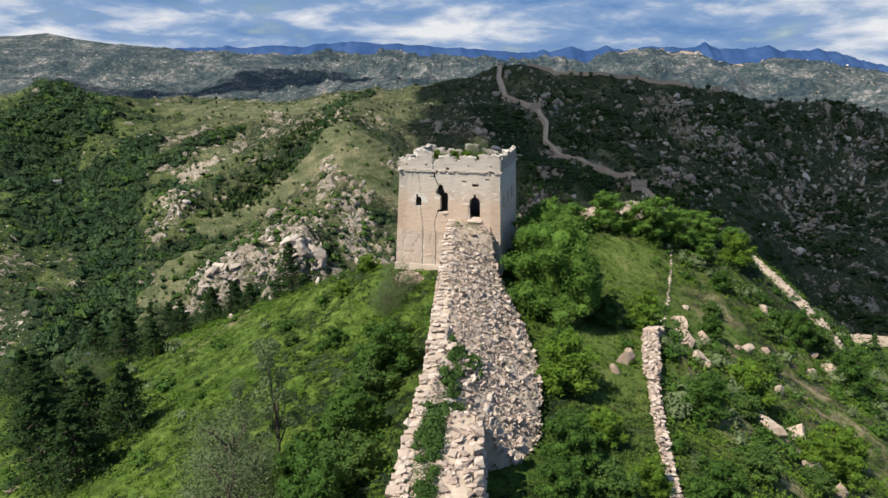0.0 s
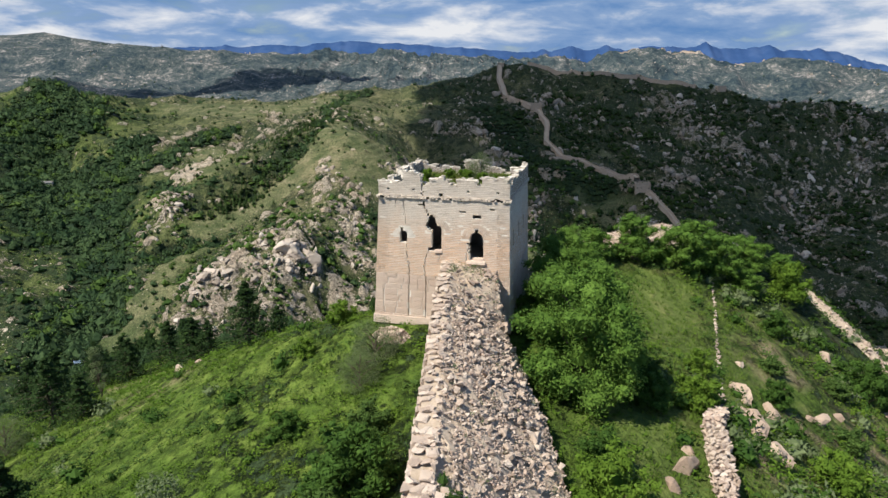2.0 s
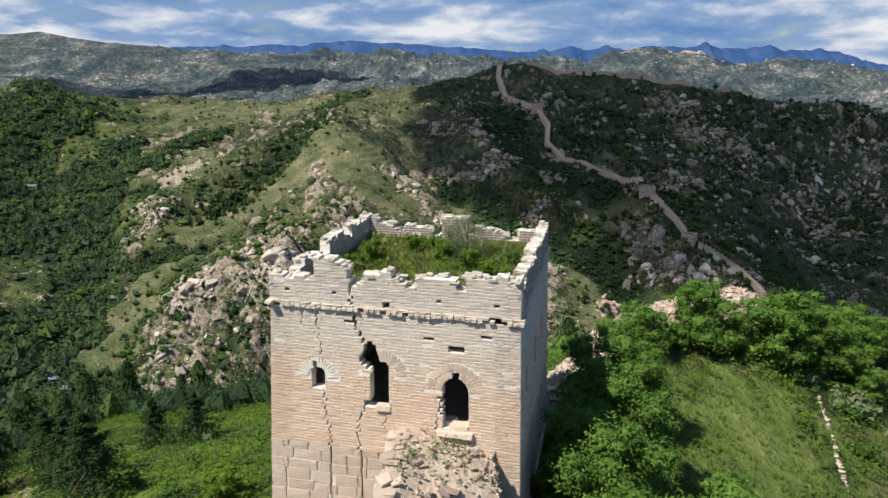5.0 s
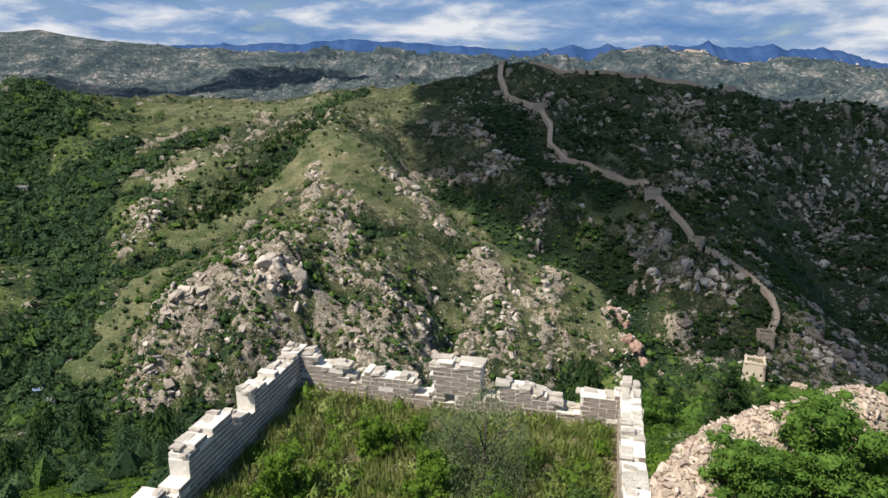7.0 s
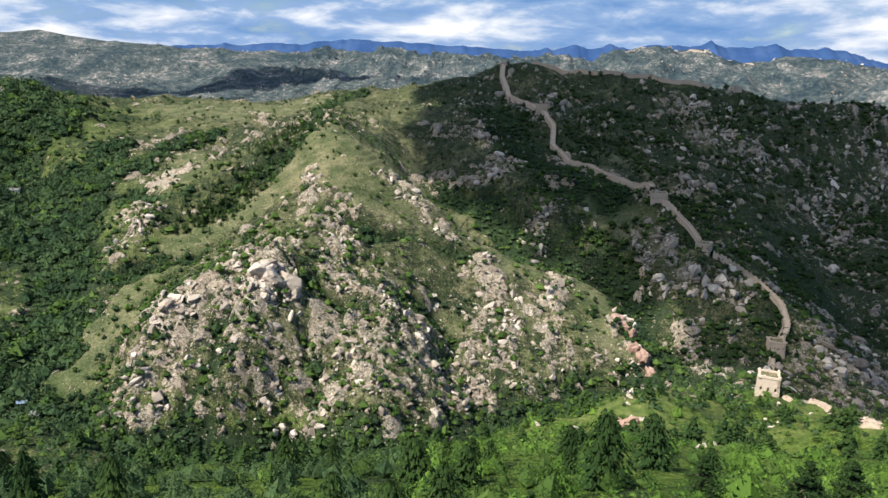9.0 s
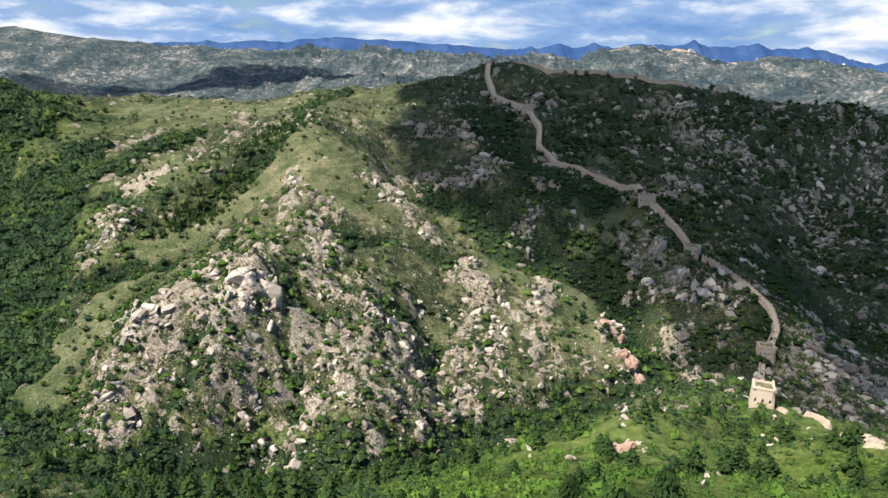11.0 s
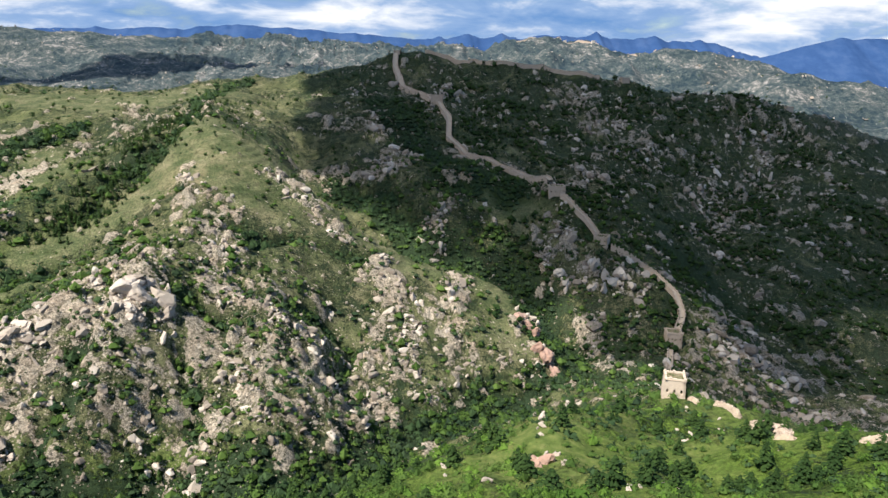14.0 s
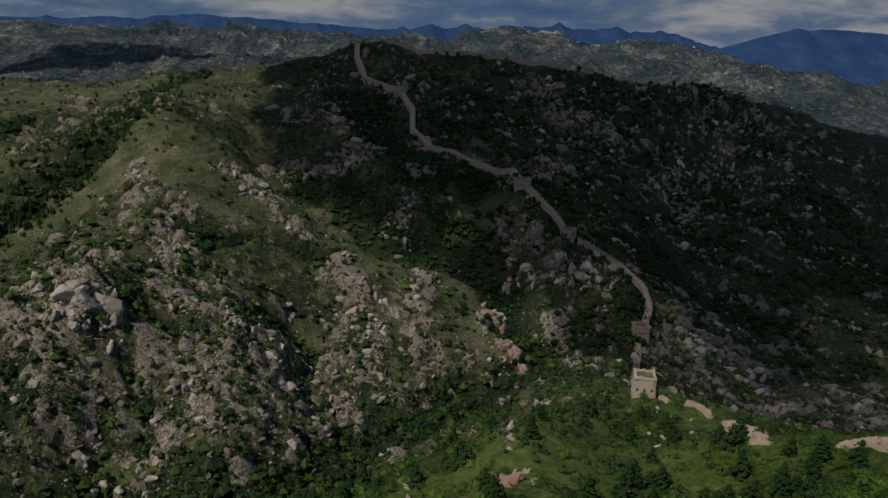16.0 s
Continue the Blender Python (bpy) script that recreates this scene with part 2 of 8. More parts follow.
def solve_grid(x0, y0, cell, nx, ny, outer=None, rounds=160, soften=1):
    lines = CRESTS + VALLEYS + RIM
    z = None
    for k in (8, 4, 2, 1):
        c, mx, my = cell * k, (nx - 1) // k + 1, (ny - 1) // k + 1
        fixed, mask = rasterise(lines, x0, y0, c, mx, my)
        yy, xx = np.mgrid[0:my, 0:mx]
        px, py = x0 + xx * c, y0 + yy * c
        if outer is not None:
            edge = (xx == 0) | (yy == 0) | (xx == mx - 1) | (yy == my - 1)
            fixed, mask = np.where(edge, sample(outer, px, py), fixed), mask | edge
        start = (sample(outer, px, py) if outer is not None else np.full((my, mx), -100.0)) if z is None else sample(z, px, py)
        z = (relax(start, fixed, mask, rounds), x0, y0, c)
    h = z[0]
    for _ in range(soften):
        p = np.pad(h, 1, mode="edge")
        h = (4 * h + p[:-2, 1:-1] + p[2:, 1:-1] + p[1:-1, :-2] + p[1:-1, 2:]) / 8
    return (h, x0, y0, cell)


FAR = solve_grid(-4900, -2500, 35, 281, 213, None, 220)
MID = solve_grid(-640, -60, 6, 241, 201, FAR, 200, 3)
NEAR = solve_grid(-90, -30, 1.5, 137, 121, MID, 160, 3)


# What grows or breaks through where, on the hill and the mountain: lines on the plan with a half width.
WOODED = [
    (6, [(-141, 844), (-130, 760), (-119, 664), (-128, 623), (-144, 598), (-156, 578), (-164, 548)]),
    (9, [(-113, 997), (-135, 939), (-147, 844)]),
    (22, [(-321, 697), (-302, 617), (-287, 556), (-261, 494), (-234, 443), (-222, 391)]),
    (26, [(-341, 643), (-380, 648), (-418, 687)]), (34, [(-343, 570), (-308, 548), (-350, 613), (-380, 623)]),
    (40, [(-446, 752), (-433, 782), (-417, 739), (-432, 700)]), (8, [(-195, 558), (-226, 567), (-264, 600)]),
    (7, [(-144, 487), (-173, 490), (-194, 475), (-217, 478)]), (11, [(-245, 775), (-264, 728), (-278, 665), (-294, 643)]),
    (16, [(-230, 372), (-210, 351), (-180, 348), (-160, 335), (-145, 322), (-108, 309)]),
    (11, [(-130, 330), (-108, 322), (-86, 335), (-59, 344), (-31, 340), (-1, 355), (39, 393), (92, 429), (131, 444), (161, 439)]),
    (17, [(5, 666), (35, 634), (52, 593), (64, 569), (98, 555), (132, 545), (141, 526), (145, 483), (150, 458)]),
    (5, [(-77, 422), (-70, 418), (-57, 415)]), (4, [(-66, 388), (-61, 375), (-63, 368)]),
    (5, [(-48, 449), (-27, 441), (-6, 456), (8, 447), (4, 413), (4, 373)]), (6, [(-54, 498), (-24, 516), (9, 525), (34, 532)]),
    (5, [(-117, 381), (-108, 360), (-117, 352), (-118, 335)]), (5, [(-154, 369), (-157, 357), (-151, 340)]),
    (20, [(104, 631), (130, 660), (150, 620)]), (22, [(60, 860), (75, 790), (100, 720)]), (14, [(300, 640), (330, 600), (350, 540)]),
]
GRASSY = [
    (13, [(-118, 570), (-136, 545), (-168, 522), (-185, 493), (-194, 448), (-191, 393), (-189, 360)]),
    (30, [(-98, 660), (-90, 618), (-64, 588), (-27, 581)]), (18, [(-118, 586), (-77, 557), (-59, 548)]),
    (16, [(50, 526), (88, 522), (114, 507), (119, 473)]), (16, [(104, 631), (136, 616), (156, 581)]),
    (45, [(-330, 900), (-230, 880), (-150, 920)]), (16, [(20, 560), (60, 545)]), (20, [(-240, 690), (-215, 600)]),
]
ROCKY = [
    (20, [(-116, 440), (-115, 395), (-133, 386), (-142, 365), (-141, 342)]), (13, [(-150, 405), (-149, 378), (-152, 362)]),
    (10, [(-95, 440), (-92, 400)]), (15, [(-100, 385), (-85, 360), (-60, 350)]),
    (12, [(-68, 521), (-66, 475), (-60, 436), (-51, 413), (-42, 389), (-24, 362)]), (7, [(-17, 557), (-4, 546), (9, 537)]),
    (6, [(-104, 574), (-98, 550), (-91, 524)]), (6, [(-79, 538), (-73, 529)]), (9, [(-40, 573), (-18, 566)]),
    (11, [(33, 516), (43, 483), (33, 446), (21, 411)]), (11, [(83, 520), (69, 474), (73, 450), (62, 422)]),
    (6, [(88, 604), (79, 585), (79, 568)]), (5, [(122, 496), (127, 481)]), (7, [(124, 462), (134, 451)]),
    (13, [(165, 543), (191, 536), (212, 528)]), (10, [(175, 500), (173, 460)]), (16, [(-17, 688), (10, 683), (48, 692), (65, 766)]),
    (13, [(-2, 810), (42, 791), (64, 833)]), (18, [(259, 480), (311, 526), (302, 476)]), (11, [(-232, 505), (-218, 518), (-234, 560)]),
    (12, [(-234, 586), (-228, 644), (-208, 647)]), (10, [(-300, 705), (-278, 735), (-268, 770)]), (9, [(-218, 860), (-197, 803)]),
    (6, [(-168, 599), (-158, 597)]), (26, [(305, 929), (321, 869), (335, 848)]), (14, [(167, 569), (159, 551)]), (16, [(-25, 420), (10, 400), (0, 385)]),
]


def cover_map(lines, seed, x0=-500, y0=285, cell=3.0, nx=400, ny=260):
    """1 along the lines, 0 away from them, with wandering edges; kept on a grid."""
    yy, xx = np.mgrid[0:ny, 0:nx]
    x, y = x0 + xx * cell, y0 + yy * cell
    wander = 0 if lines is CLEARED else 26
    u, v = x + wander * (fbm(x / 22, y / 22, 3, seed) - 0.5), y + wander * (fbm(x / 22, y / 22, 3, seed + 7) - 0.5)
    out = np.zeros(x.shape)
    for half, line in lines:
        d = np.full(x.shape, 1e9)
        for (xa, ya), (xb, yb) in zip(line, line[1:]):
            t = np.clip(((u - xa) * (xb - xa) + (v - ya) * (yb - ya)) / ((xb - xa) ** 2 + (yb - ya) ** 2), 0, 1)
            d = np.minimum(d, np.hypot(u - xa - t * (xb - xa), v - ya - t * (yb - ya)))
        out = np.maximum(out, 1 - smooth01(d, 0.55 * half, 1.45 * half))
    out[0], out[-1], out[:, 0], out[:, -1] = 0, 0, 0, 0
    return (out, x0, y0, cell)


CLEARED = [(7, [(153, 341), (188, 412), (224, 474), (236, 489), (250, 508), (250, 523), (240, 539), (222, 547), (203, 556), (196, 572), (179, 600)]),
           (8, [(179, 600), (165, 640), (152, 690), (136, 740), (120, 790), (127, 830), (120, 884), (88, 960), (82, 1020), (86, 1052)])]      # under the mountain wall
CLEAR_MAP = cover_map(CLEARED, 329)
WOOD_MAP, GRASS_MAP, ROCK_MAP = cover_map(WOODED, 301), cover_map(GRASSY, 311), cover_map(ROCKY, 321)


SHOULDERS = solve_grid(-640, -60, 6, 241, 201, FAR, 200, 45)          # the same hills, well rounded


def inside(grid, x, y, margin):
    z, x0, y0, cell = grid
    x1, y1 = x0 + cell * (z.shape[1] - 1), y0 + cell * (z.shape[0] - 1)
    d = np.minimum(np.minimum(x - x0, x1 - x), np.minimum(y - y0, y1 - y))
    return smooth01(d, 0, margin)


def base_height(x, y):
    x, y = np.asarray(x, float), np.asarray(y, float)
    z = sample(FAR, x, y)
    w = inside(MID, x, y, 60)
    k = 0.85 * sample(GRASS_MAP, x, y)
    z = z * (1 - w) + (sample(MID, x, y) * (1 - k) + sample(SHOULDERS, x, y) * k) * w
    w = inside(NEAR, x, y, 15)
    return z * (1 - w) + sample(NEAR, x, y) * w


def calm(x, y):
    """1 near the ruin and the wall, where the ground is smooth, 0 far away."""
    d = np.hypot(x - 5, np.maximum(np.abs(y - 45) - 40, 0))
    return 1 - smooth01(d, 30, 160)


def rockiness(x, y):
    """Where the granite breaks through: the faces and ribs of the hill and of the mountain."""
    m = 0.95 * sample(ROCK_MAP, x, y)
    hill = blob(x, y, -60, 410, 110, 90)
    m = m + 0.36 * hill + 0.45 * blob(x, y, -250, 690, 60, 60) + 0.5 * blob(x, y, 125, 462, 32, 34) + 0.8 * blob(x, y, 240, 415, 60, 40) + 0.7 * blob(x, y, 330, 430, 60, 45)
    m = m + 0.5 * blob(x, y, -330, 470, 45, 35) + 0.4 * blob(x, y, -280, 380, 50, 30) + 0.3 * blob(x, y, -150, 760, 60, 60)
    m = m + 0.7 * blob(x, y, 256, 730, 34, 40) + 0.6 * blob(x, y, 270, 480, 50, 30) + 0.55 * blob(x, y, 160, 660, 40, 90)
    m = m + 0.55 * blob(x, y, 430, 760, 90, 90) + 0.5 * blob(x, y, 560, 880, 90, 70) + 0.5 * blob(x, y, 360, 560, 60, 60) + 0.4 * blob(x, y, 130, 940, 60, 70) + 0.6 * blob(x, y, 340, 865, 62, 62)
    m = m + 0.22 * smooth01(x + 0.25 * (y - 500), 60, 140) * smooth01(y, 470, 560) * smooth01(fbm(x / 45, y / 45, 3, 131), 0.42, 0.58)
    return np.clip(m * (1 - 0.85 * sample(GRASS_MAP, x, y) * (1 - sample(ROCK_MAP, x, y))) * (1 - 0.7 * sample(WOOD_MAP, x, y)), 0, 1)


def domes(x, y, cell, seed, tall, share):
    """Rounded granite blocks that grow out of the slope: one to a cell, where rock is likely."""
    i0, j0 = np.floor(x / cell), np.floor(y / cell)
    best = np.zeros(np.shape(x))
    for di in (-1, 0, 1):
        for dj in (-1, 0, 1):
            i, j = i0 + di, j0 + dj
            cx, cy = (i + 0.15 + 0.7 * hashed(i, j, seed)) * cell, (j + 0.15 + 0.7 * hashed(i, j, seed + 1)) * cell
            here = hashed(i, j, seed + 2) < 0.012 + share * rock_chance(cx, cy)
            turn = 3.1416 * hashed(i, j, seed + 3)
            r = cell * (0.32 + 0.36 * hashed(i, j, seed + 4))
            c, s = np.cos(turn), np.sin(turn)
            u, v = ((x - cx) * c + (y - cy) * s) / r, ((y - cy) * c - (x - cx) * s) / (r * (0.55 + 0.4 * hashed(i, j, seed + 5)))
            d = (np.abs(u) ** 2.6 + np.abs(v) ** 2.6) ** (1 / 2.6)
            h = tall * cell * (0.45 + 0.75 * hashed(i, j, seed + 6)) * np.sqrt(np.maximum(0, 1 - d**2.4)) * (1 + 0.35 * u * (hashed(i, j, seed + 8) - 0.5))
            best = np.maximum(best, np.where(here, h, 0))
    return best


_ry, _rx = np.mgrid[0:270, 0:440]
ROCK_GRID = (rockiness(-520 + 3.0 * _rx, 280 + 3.0 * _ry), -520, 280, 3.0)


def rock_chance(x, y):
    mountain = smooth01(x + 0.25 * (y - 500), 60, 140) * smooth01(y, 470, 560)
    return sample(ROCK_GRID, x, y) * (1 - 0.4 * mountain) * (1 - sample(CLEAR_MAP, x, y)) * smooth01(y, 300, 330) * (1 - smooth01(y, 1040, 1080))


def crags(x, y):
    """Height of the bare rock over the slope."""
    far = 1 + 0.5 * smooth01(y, 560, 800)
    out = np.zeros(np.shape(x))
    k = (y > 290) & (y < 1085) & (x > -520) & (x < 790)
    if k.any():
        u, v, w = x[k], y[k], far[k]
        uu, vv = u + 2.0 * (fbm(u / 5, v / 5, 2, 331) - 0.5), v + 2.0 * (fbm(u / 5, v / 5, 2, 333) - 0.5)
        a, b, c = domes(uu, vv, 15.0, 341, 0.26, 0.34), domes(uu, vv, 8.0, 351, 0.40, 0.52), domes(uu, vv, 4.6, 361, 0.48, 0.62)
        out[k] = w * (np.maximum(np.maximum(a, b), c) + 0.35 * np.minimum(a, b) + 0.4 * np.minimum(b, c))
    return out


def height(x, y):
    x, y = np.asarray(x, float), np.asarray(y, float)
    z = base_height(x, y)
    far = 1 - calm(x, y)
    dist = np.hypot(x, y)
    w = 1 + 1.3 * smooth01(dist, 900, 2200)
    wx, wy = x + 14 * (fbm(x / 60, y / 60, 2, 41) - 0.5), y + 14 * (fbm(x / 60, y / 60, 2, 43) - 0.5)
    grass = sample(GRASS_MAP, x, y)
    z = z + far * w * (17 * (ridged(wx / 95, wy / 95, 4, 3) - 0.62) * (1 - 0.55 * grass) + 4.2 * (ridged(wx / 21, wy / 21, 3, 9) - 0.6) * (1 - 0.8 * grass))
    z = z + 0.45 * grass * np.sin(z * 1.6 + 2.0 * fbm(x / 30, y / 30, 2, 401))              # old field terraces
    z = z - 5.0 * sample(WOOD_MAP, x, y) * (1 - smooth01(dist, 640, 700)) + crags(x, y)
    z = z + smooth01(dist, 1100, 2000) * (60 * (ridged(x / 420, y / 420, 4, 21) - 0.68) + 38 * (ridged(x / 150, y / 150, 4, 23) - 0.64))
    z = z + (0.35 + 0.9 * far) * (fbm(x / 5.5, y / 5.5, 3, 13) - 0.5) + 0.16 * (fbm(x / 1.3, y / 1.3, 2, 15) - 0.5)
    return z


def one_height(x, y):
    return float(height(np.array([x]), np.array([y]))[0])


def spread(lo, hi, focus_lo, focus_hi, fine, grow, grow_down=None):
    """Grid lines: fine between the focus marks, ever wider outside."""
    mid = list(np.arange(focus_lo, focus_hi, fine))
    up, step = [focus_hi], fine
    while up[-1] < hi:
        step *= grow
        up.append(min(hi, up[-1] + step))
    down, step = [focus_lo], fine
    while down[-1] > lo:
        step *= grow_down or grow
        down.append(max(lo, down[-1] - step))
    return np.array(down[:0:-1] + mid + up)


def mesh_object(name, verts, faces, material=None, smooth=False):
    """One mesh from arrays: verts n x 3, faces m x 3 or m x 4."""
    me = bpy.data.meshes.new(name)
    verts, faces = np.asarray(verts, np.float32), np.asarray(faces, np.int32)
    k = faces.shape[1]
    me.vertices.add(len(verts))
    me.vertices.foreach_set("co", verts.ravel())
    me.loops.add(faces.size)
    me.loops.foreach_set("vertex_index", faces.ravel())
    me.polygons.add(len(faces))
    me.polygons.foreach_set("loop_start", np.arange(0, faces.size, k, dtype=np.int32))
    me.polygons.foreach_set("loop_total", np.full(len(faces), k, np.int32))
    me.polygons.foreach_set("use_smooth", np.full(len(faces), bool(smooth)))
    me.update(calc_edges=True)
    if material:
        me.materials.append(material)
    return new(name, me)

# ---------------------------------------------------------------- materials


class Mat:
    """A node material with a few shortcuts."""

    def __init__(self, name, rough=0.9, spec=0.2):
        self.m = bpy.data.materials.new(name)
        self.m.use_nodes = True
        self.n, self.l = self.m.node_tree.nodes, self.m.node_tree.links
        self.b = self.n["Principled BSDF"]
        self.b.inputs["Roughness"].default_value = rough
        self.b.inputs["Specular IOR Level"].default_value = spec
        self.pos = self.n.new("ShaderNodeTexCoord").outputs["Object"]

    def link(self, a, b):
        self.l.new(a, b)
        return self

    def noise(self, scale, detail=4.0, rough=0.55, vec=None, stretch=None):
        n = self.n.new("ShaderNodeTexNoise")
        n.inputs["Scale"].default_value, n.inputs["Detail"].default_value, n.inputs["Roughness"].default_value = scale, detail, rough
        v = vec or self.pos
        if stretch:
            mp = self.n.new("ShaderNodeMapping")
            mp.inputs["Scale"].default_value = stretch
            self.l.new(v, mp.inputs["Vector"])
            v = mp.outputs[0]
        self.l.new(v, n.inputs["Vector"])
        return n.outputs["Fac"]

    def cells(self, scale, feature="F1", out="Distance", vec=None, randomness=1.0):
        n = self.n.new("ShaderNodeTexVoronoi")
        n.feature = feature
        n.inputs["Scale"].default_value, n.inputs["Randomness"].default_value = scale, randomness
        self.l.new(vec or self.pos, n.inputs["Vector"])
        return n.outputs[out]

    def ramp(self, fac, *stops):
        n = self.n.new("ShaderNodeValToRGB")
        r = n.color_ramp
        while len(r.elements) < len(stops):
            r.elements.new(0.5)
        for e, (p, c) in zip(r.elements, stops):
            e.position, e.color = p, (*c, 1) if not isinstance(c, (int, float)) else (c, c, c, 1)
        self.l.new(fac, n.inputs[0])
        return n.outputs[0]

    def math(self, op, a, b=0.0):
        n = self.n.new("ShaderNodeMath")
        n.operation = op
        for i, v in enumerate((a, b)):
            if isinstance(v, (int, float)):
                n.inputs[i].default_value = v
            else:
                self.l.new(v, n.inputs[i])
        return n.outputs[0]

    def mix(self, fac, a, b, blend="MIX"):
        n = self.n.new("ShaderNodeMix")
        n.data_type, n.blend_type = "RGBA", blend
        for i, v in ((0, fac), (6, a), (7, b)):
            if isinstance(v, (int, float)):
                n.inputs[i].default_value = v
            elif isinstance(v, tuple):
                n.inputs[i].default_value = (*v, 1)
            else:
                self.l.new(v, n.inputs[i])
        return n.outputs[2]

    def attr(self, name):
        n = self.n.new("ShaderNodeAttribute")
        n.attribute_name = name
        return n.outputs["Fac"]

    def island(self):
        return self.n.new("ShaderNodeNewGeometry").outputs["Random Per Island"]

    def each(self):
        return self.n.new("ShaderNodeObjectInfo").outputs["Random"]

    def done(self, colour, bump=None, strength=0.5, distance=0.05, rough=None):
        if isinstance(colour, tuple):
            self.b.inputs["Base Color"].default_value = (*colour, 1)
        else:
            self.l.new(colour, self.b.inputs["Base Color"])
        if bump is not None:
            n = self.n.new("ShaderNodeBump")
            n.inputs["Strength"].default_value, n.inputs["Distance"].default_value = strength, distance
            self.l.new(bump, n.inputs["Height"])
            self.l.new(n.outputs[0], self.b.inputs["Normal"])
        if rough is not None:
            self.l.new(rough, self.b.inputs["Roughness"])
        return self.m


def ground_material():
    g = Mat("ground_cover", 0.95, 0.1)
    big, mid, small, tiny = g.noise(0.012, 5), g.noise(0.06, 6, 0.65), g.noise(0.45, 5, 0.7), g.noise(2.6, 4, 0.7)
    green = g.ramp(mid, (0.32, (0.050, 0.066, 0.028)), (0.5, (0.088, 0.102, 0.046)), (0.68, (0.14, 0.142, 0.075)))
    lush = g.ramp(g.math('ADD', g.math('MULTIPLY', small, 0.6), g.math('MULTIPLY', mid, 0.4)), (0.36, (0.030, 0.056, 0.011)), (0.5, (0.058, 0.096, 0.017)), (0.62, (0.100, 0.142, 0.030)))
    dry = g.ramp(mid, (0.3, (0.066, 0.074, 0.038)), (0.5, (0.112, 0.114, 0.064)), (0.7, (0.182, 0.166, 0.110)))
    c = g.mix(g.math("MAXIMUM", g.ramp(big, (0.40, 0.0), (0.58, 1.0)), g.math("MAXIMUM", g.attr("dry"), g.ramp(g.attr("rock"), (0.1, 0.0), (0.5, 0.9)))), green, dry)
    c = g.mix(g.attr("lush"), c, lush)
    sward = g.ramp(g.math("ADD", g.math("MULTIPLY", small, 0.4), g.math("MULTIPLY", mid, 0.6)), (0.40, (0.040, 0.060, 0.026)), (0.5, (0.080, 0.094, 0.047)), (0.60, (0.148, 0.140, 0.086)))
    c = g.mix(g.math("MULTIPLY", g.attr("sward"), 0.72), c, sward)
    # woodland floor painted dark to stand for shade between the crowns
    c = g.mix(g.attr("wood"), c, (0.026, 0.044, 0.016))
    # brush: dark clumps of all sizes
    tufts = g.math("ADD", g.math("MULTIPLY", g.noise(0.75, 6, 0.75), 0.55), g.math("MULTIPLY", g.noise(0.16, 5, 0.65), 0.45))
    brush = g.ramp(g.math("ADD", tufts, g.math("MULTIPLY", g.math("SUBTRACT", g.attr("brush"), 0.5), 0.22)), (0.525, 0.0), (0.575, 1.0))
    # blue is put into these dark greens for haze over shaded slopes
    scrub = g.ramp(tiny, (0.35, (0.011, 0.022, 0.014)), (0.6, (0.030, 0.048, 0.024)))
    c = g.mix(g.math("MULTIPLY", brush, g.ramp(g.attr("brush"), (0.0, 0.25), (0.5, 0.9))), c, scrub)
    # weathered stone breaking through between the plants
    stone = g.ramp(g.noise(1.9, 5, 0.7), (0.34, (0.075, 0.066, 0.055)), (0.46, (0.23, 0.20, 0.168)), (0.60, (0.42, 0.37, 0.32)))
    stone = g.mix(g.ramp(g.noise(0.07, 4), (0.45, 0.0), (0.65, 0.6)), stone, (0.34, 0.265, 0.21))
    crags = g.math("ADD", g.math("MULTIPLY", g.noise(0.95, 7, 0.74), 0.5), g.math("MULTIPLY", g.noise(0.26, 5, 0.7), 0.5))
    loose = g.math("MULTIPLY", g.math("SUBTRACT", g.attr("rock"), 1.45), 0.17)
    bed = g.math("MULTIPLY", g.attr("crag"), 0.22)
    where = g.ramp(g.math("ADD", crags, g.math("ADD", g.math("MAXIMUM", loose, -0.12), bed)), (0.53, 0.0), (0.57, 1.0))
    # single stones and blocks, each of its own tone, with brush or turf between
    for scale, share, rim in ((0.20, 0.27, 0.36), (0.50, 0.34, 0.36), (1.05, 0.42, 0.38)):
        near = g.math("ADD", g.cells(scale), g.math("MULTIPLY", g.math("SUBTRACT", g.noise(scale * 3.1, 3, 0.6), 0.5), 0.35))
        sep = g.n.new("ShaderNodeSeparateColor")
        g.l.new(g.cells(scale, out="Color"), sep.inputs[0])
        there = g.math("LESS_THAN", sep.outputs[0], g.math("MULTIPLY", g.attr("rock"), share))
        block = g.math("MULTIPLY", there, g.ramp(near, (rim - 0.05, 1.0), (rim, 0.0)))
        stone = g.mix(g.math("MULTIPLY", block, 0.8), stone, g.ramp(sep.outputs[1], (0.0, (0.14, 0.118, 0.098)), (0.4, (0.27, 0.228, 0.188)), (1.0, (0.47, 0.415, 0.36))))
        where = g.math("MAXIMUM", where, block)
    c = g.mix(where, c, stone)
    c = g.mix(0.85, c, g.mix(g.ramp(g.noise(0.8, 8, 0.86), (0.43, 0.0), (0.57, 1.0)), g.mix(1.0, c, (0.40, 0.43, 0.38), "MULTIPLY"), g.mix(1.0, c, (1.55, 1.52, 1.42), "MULTIPLY")))
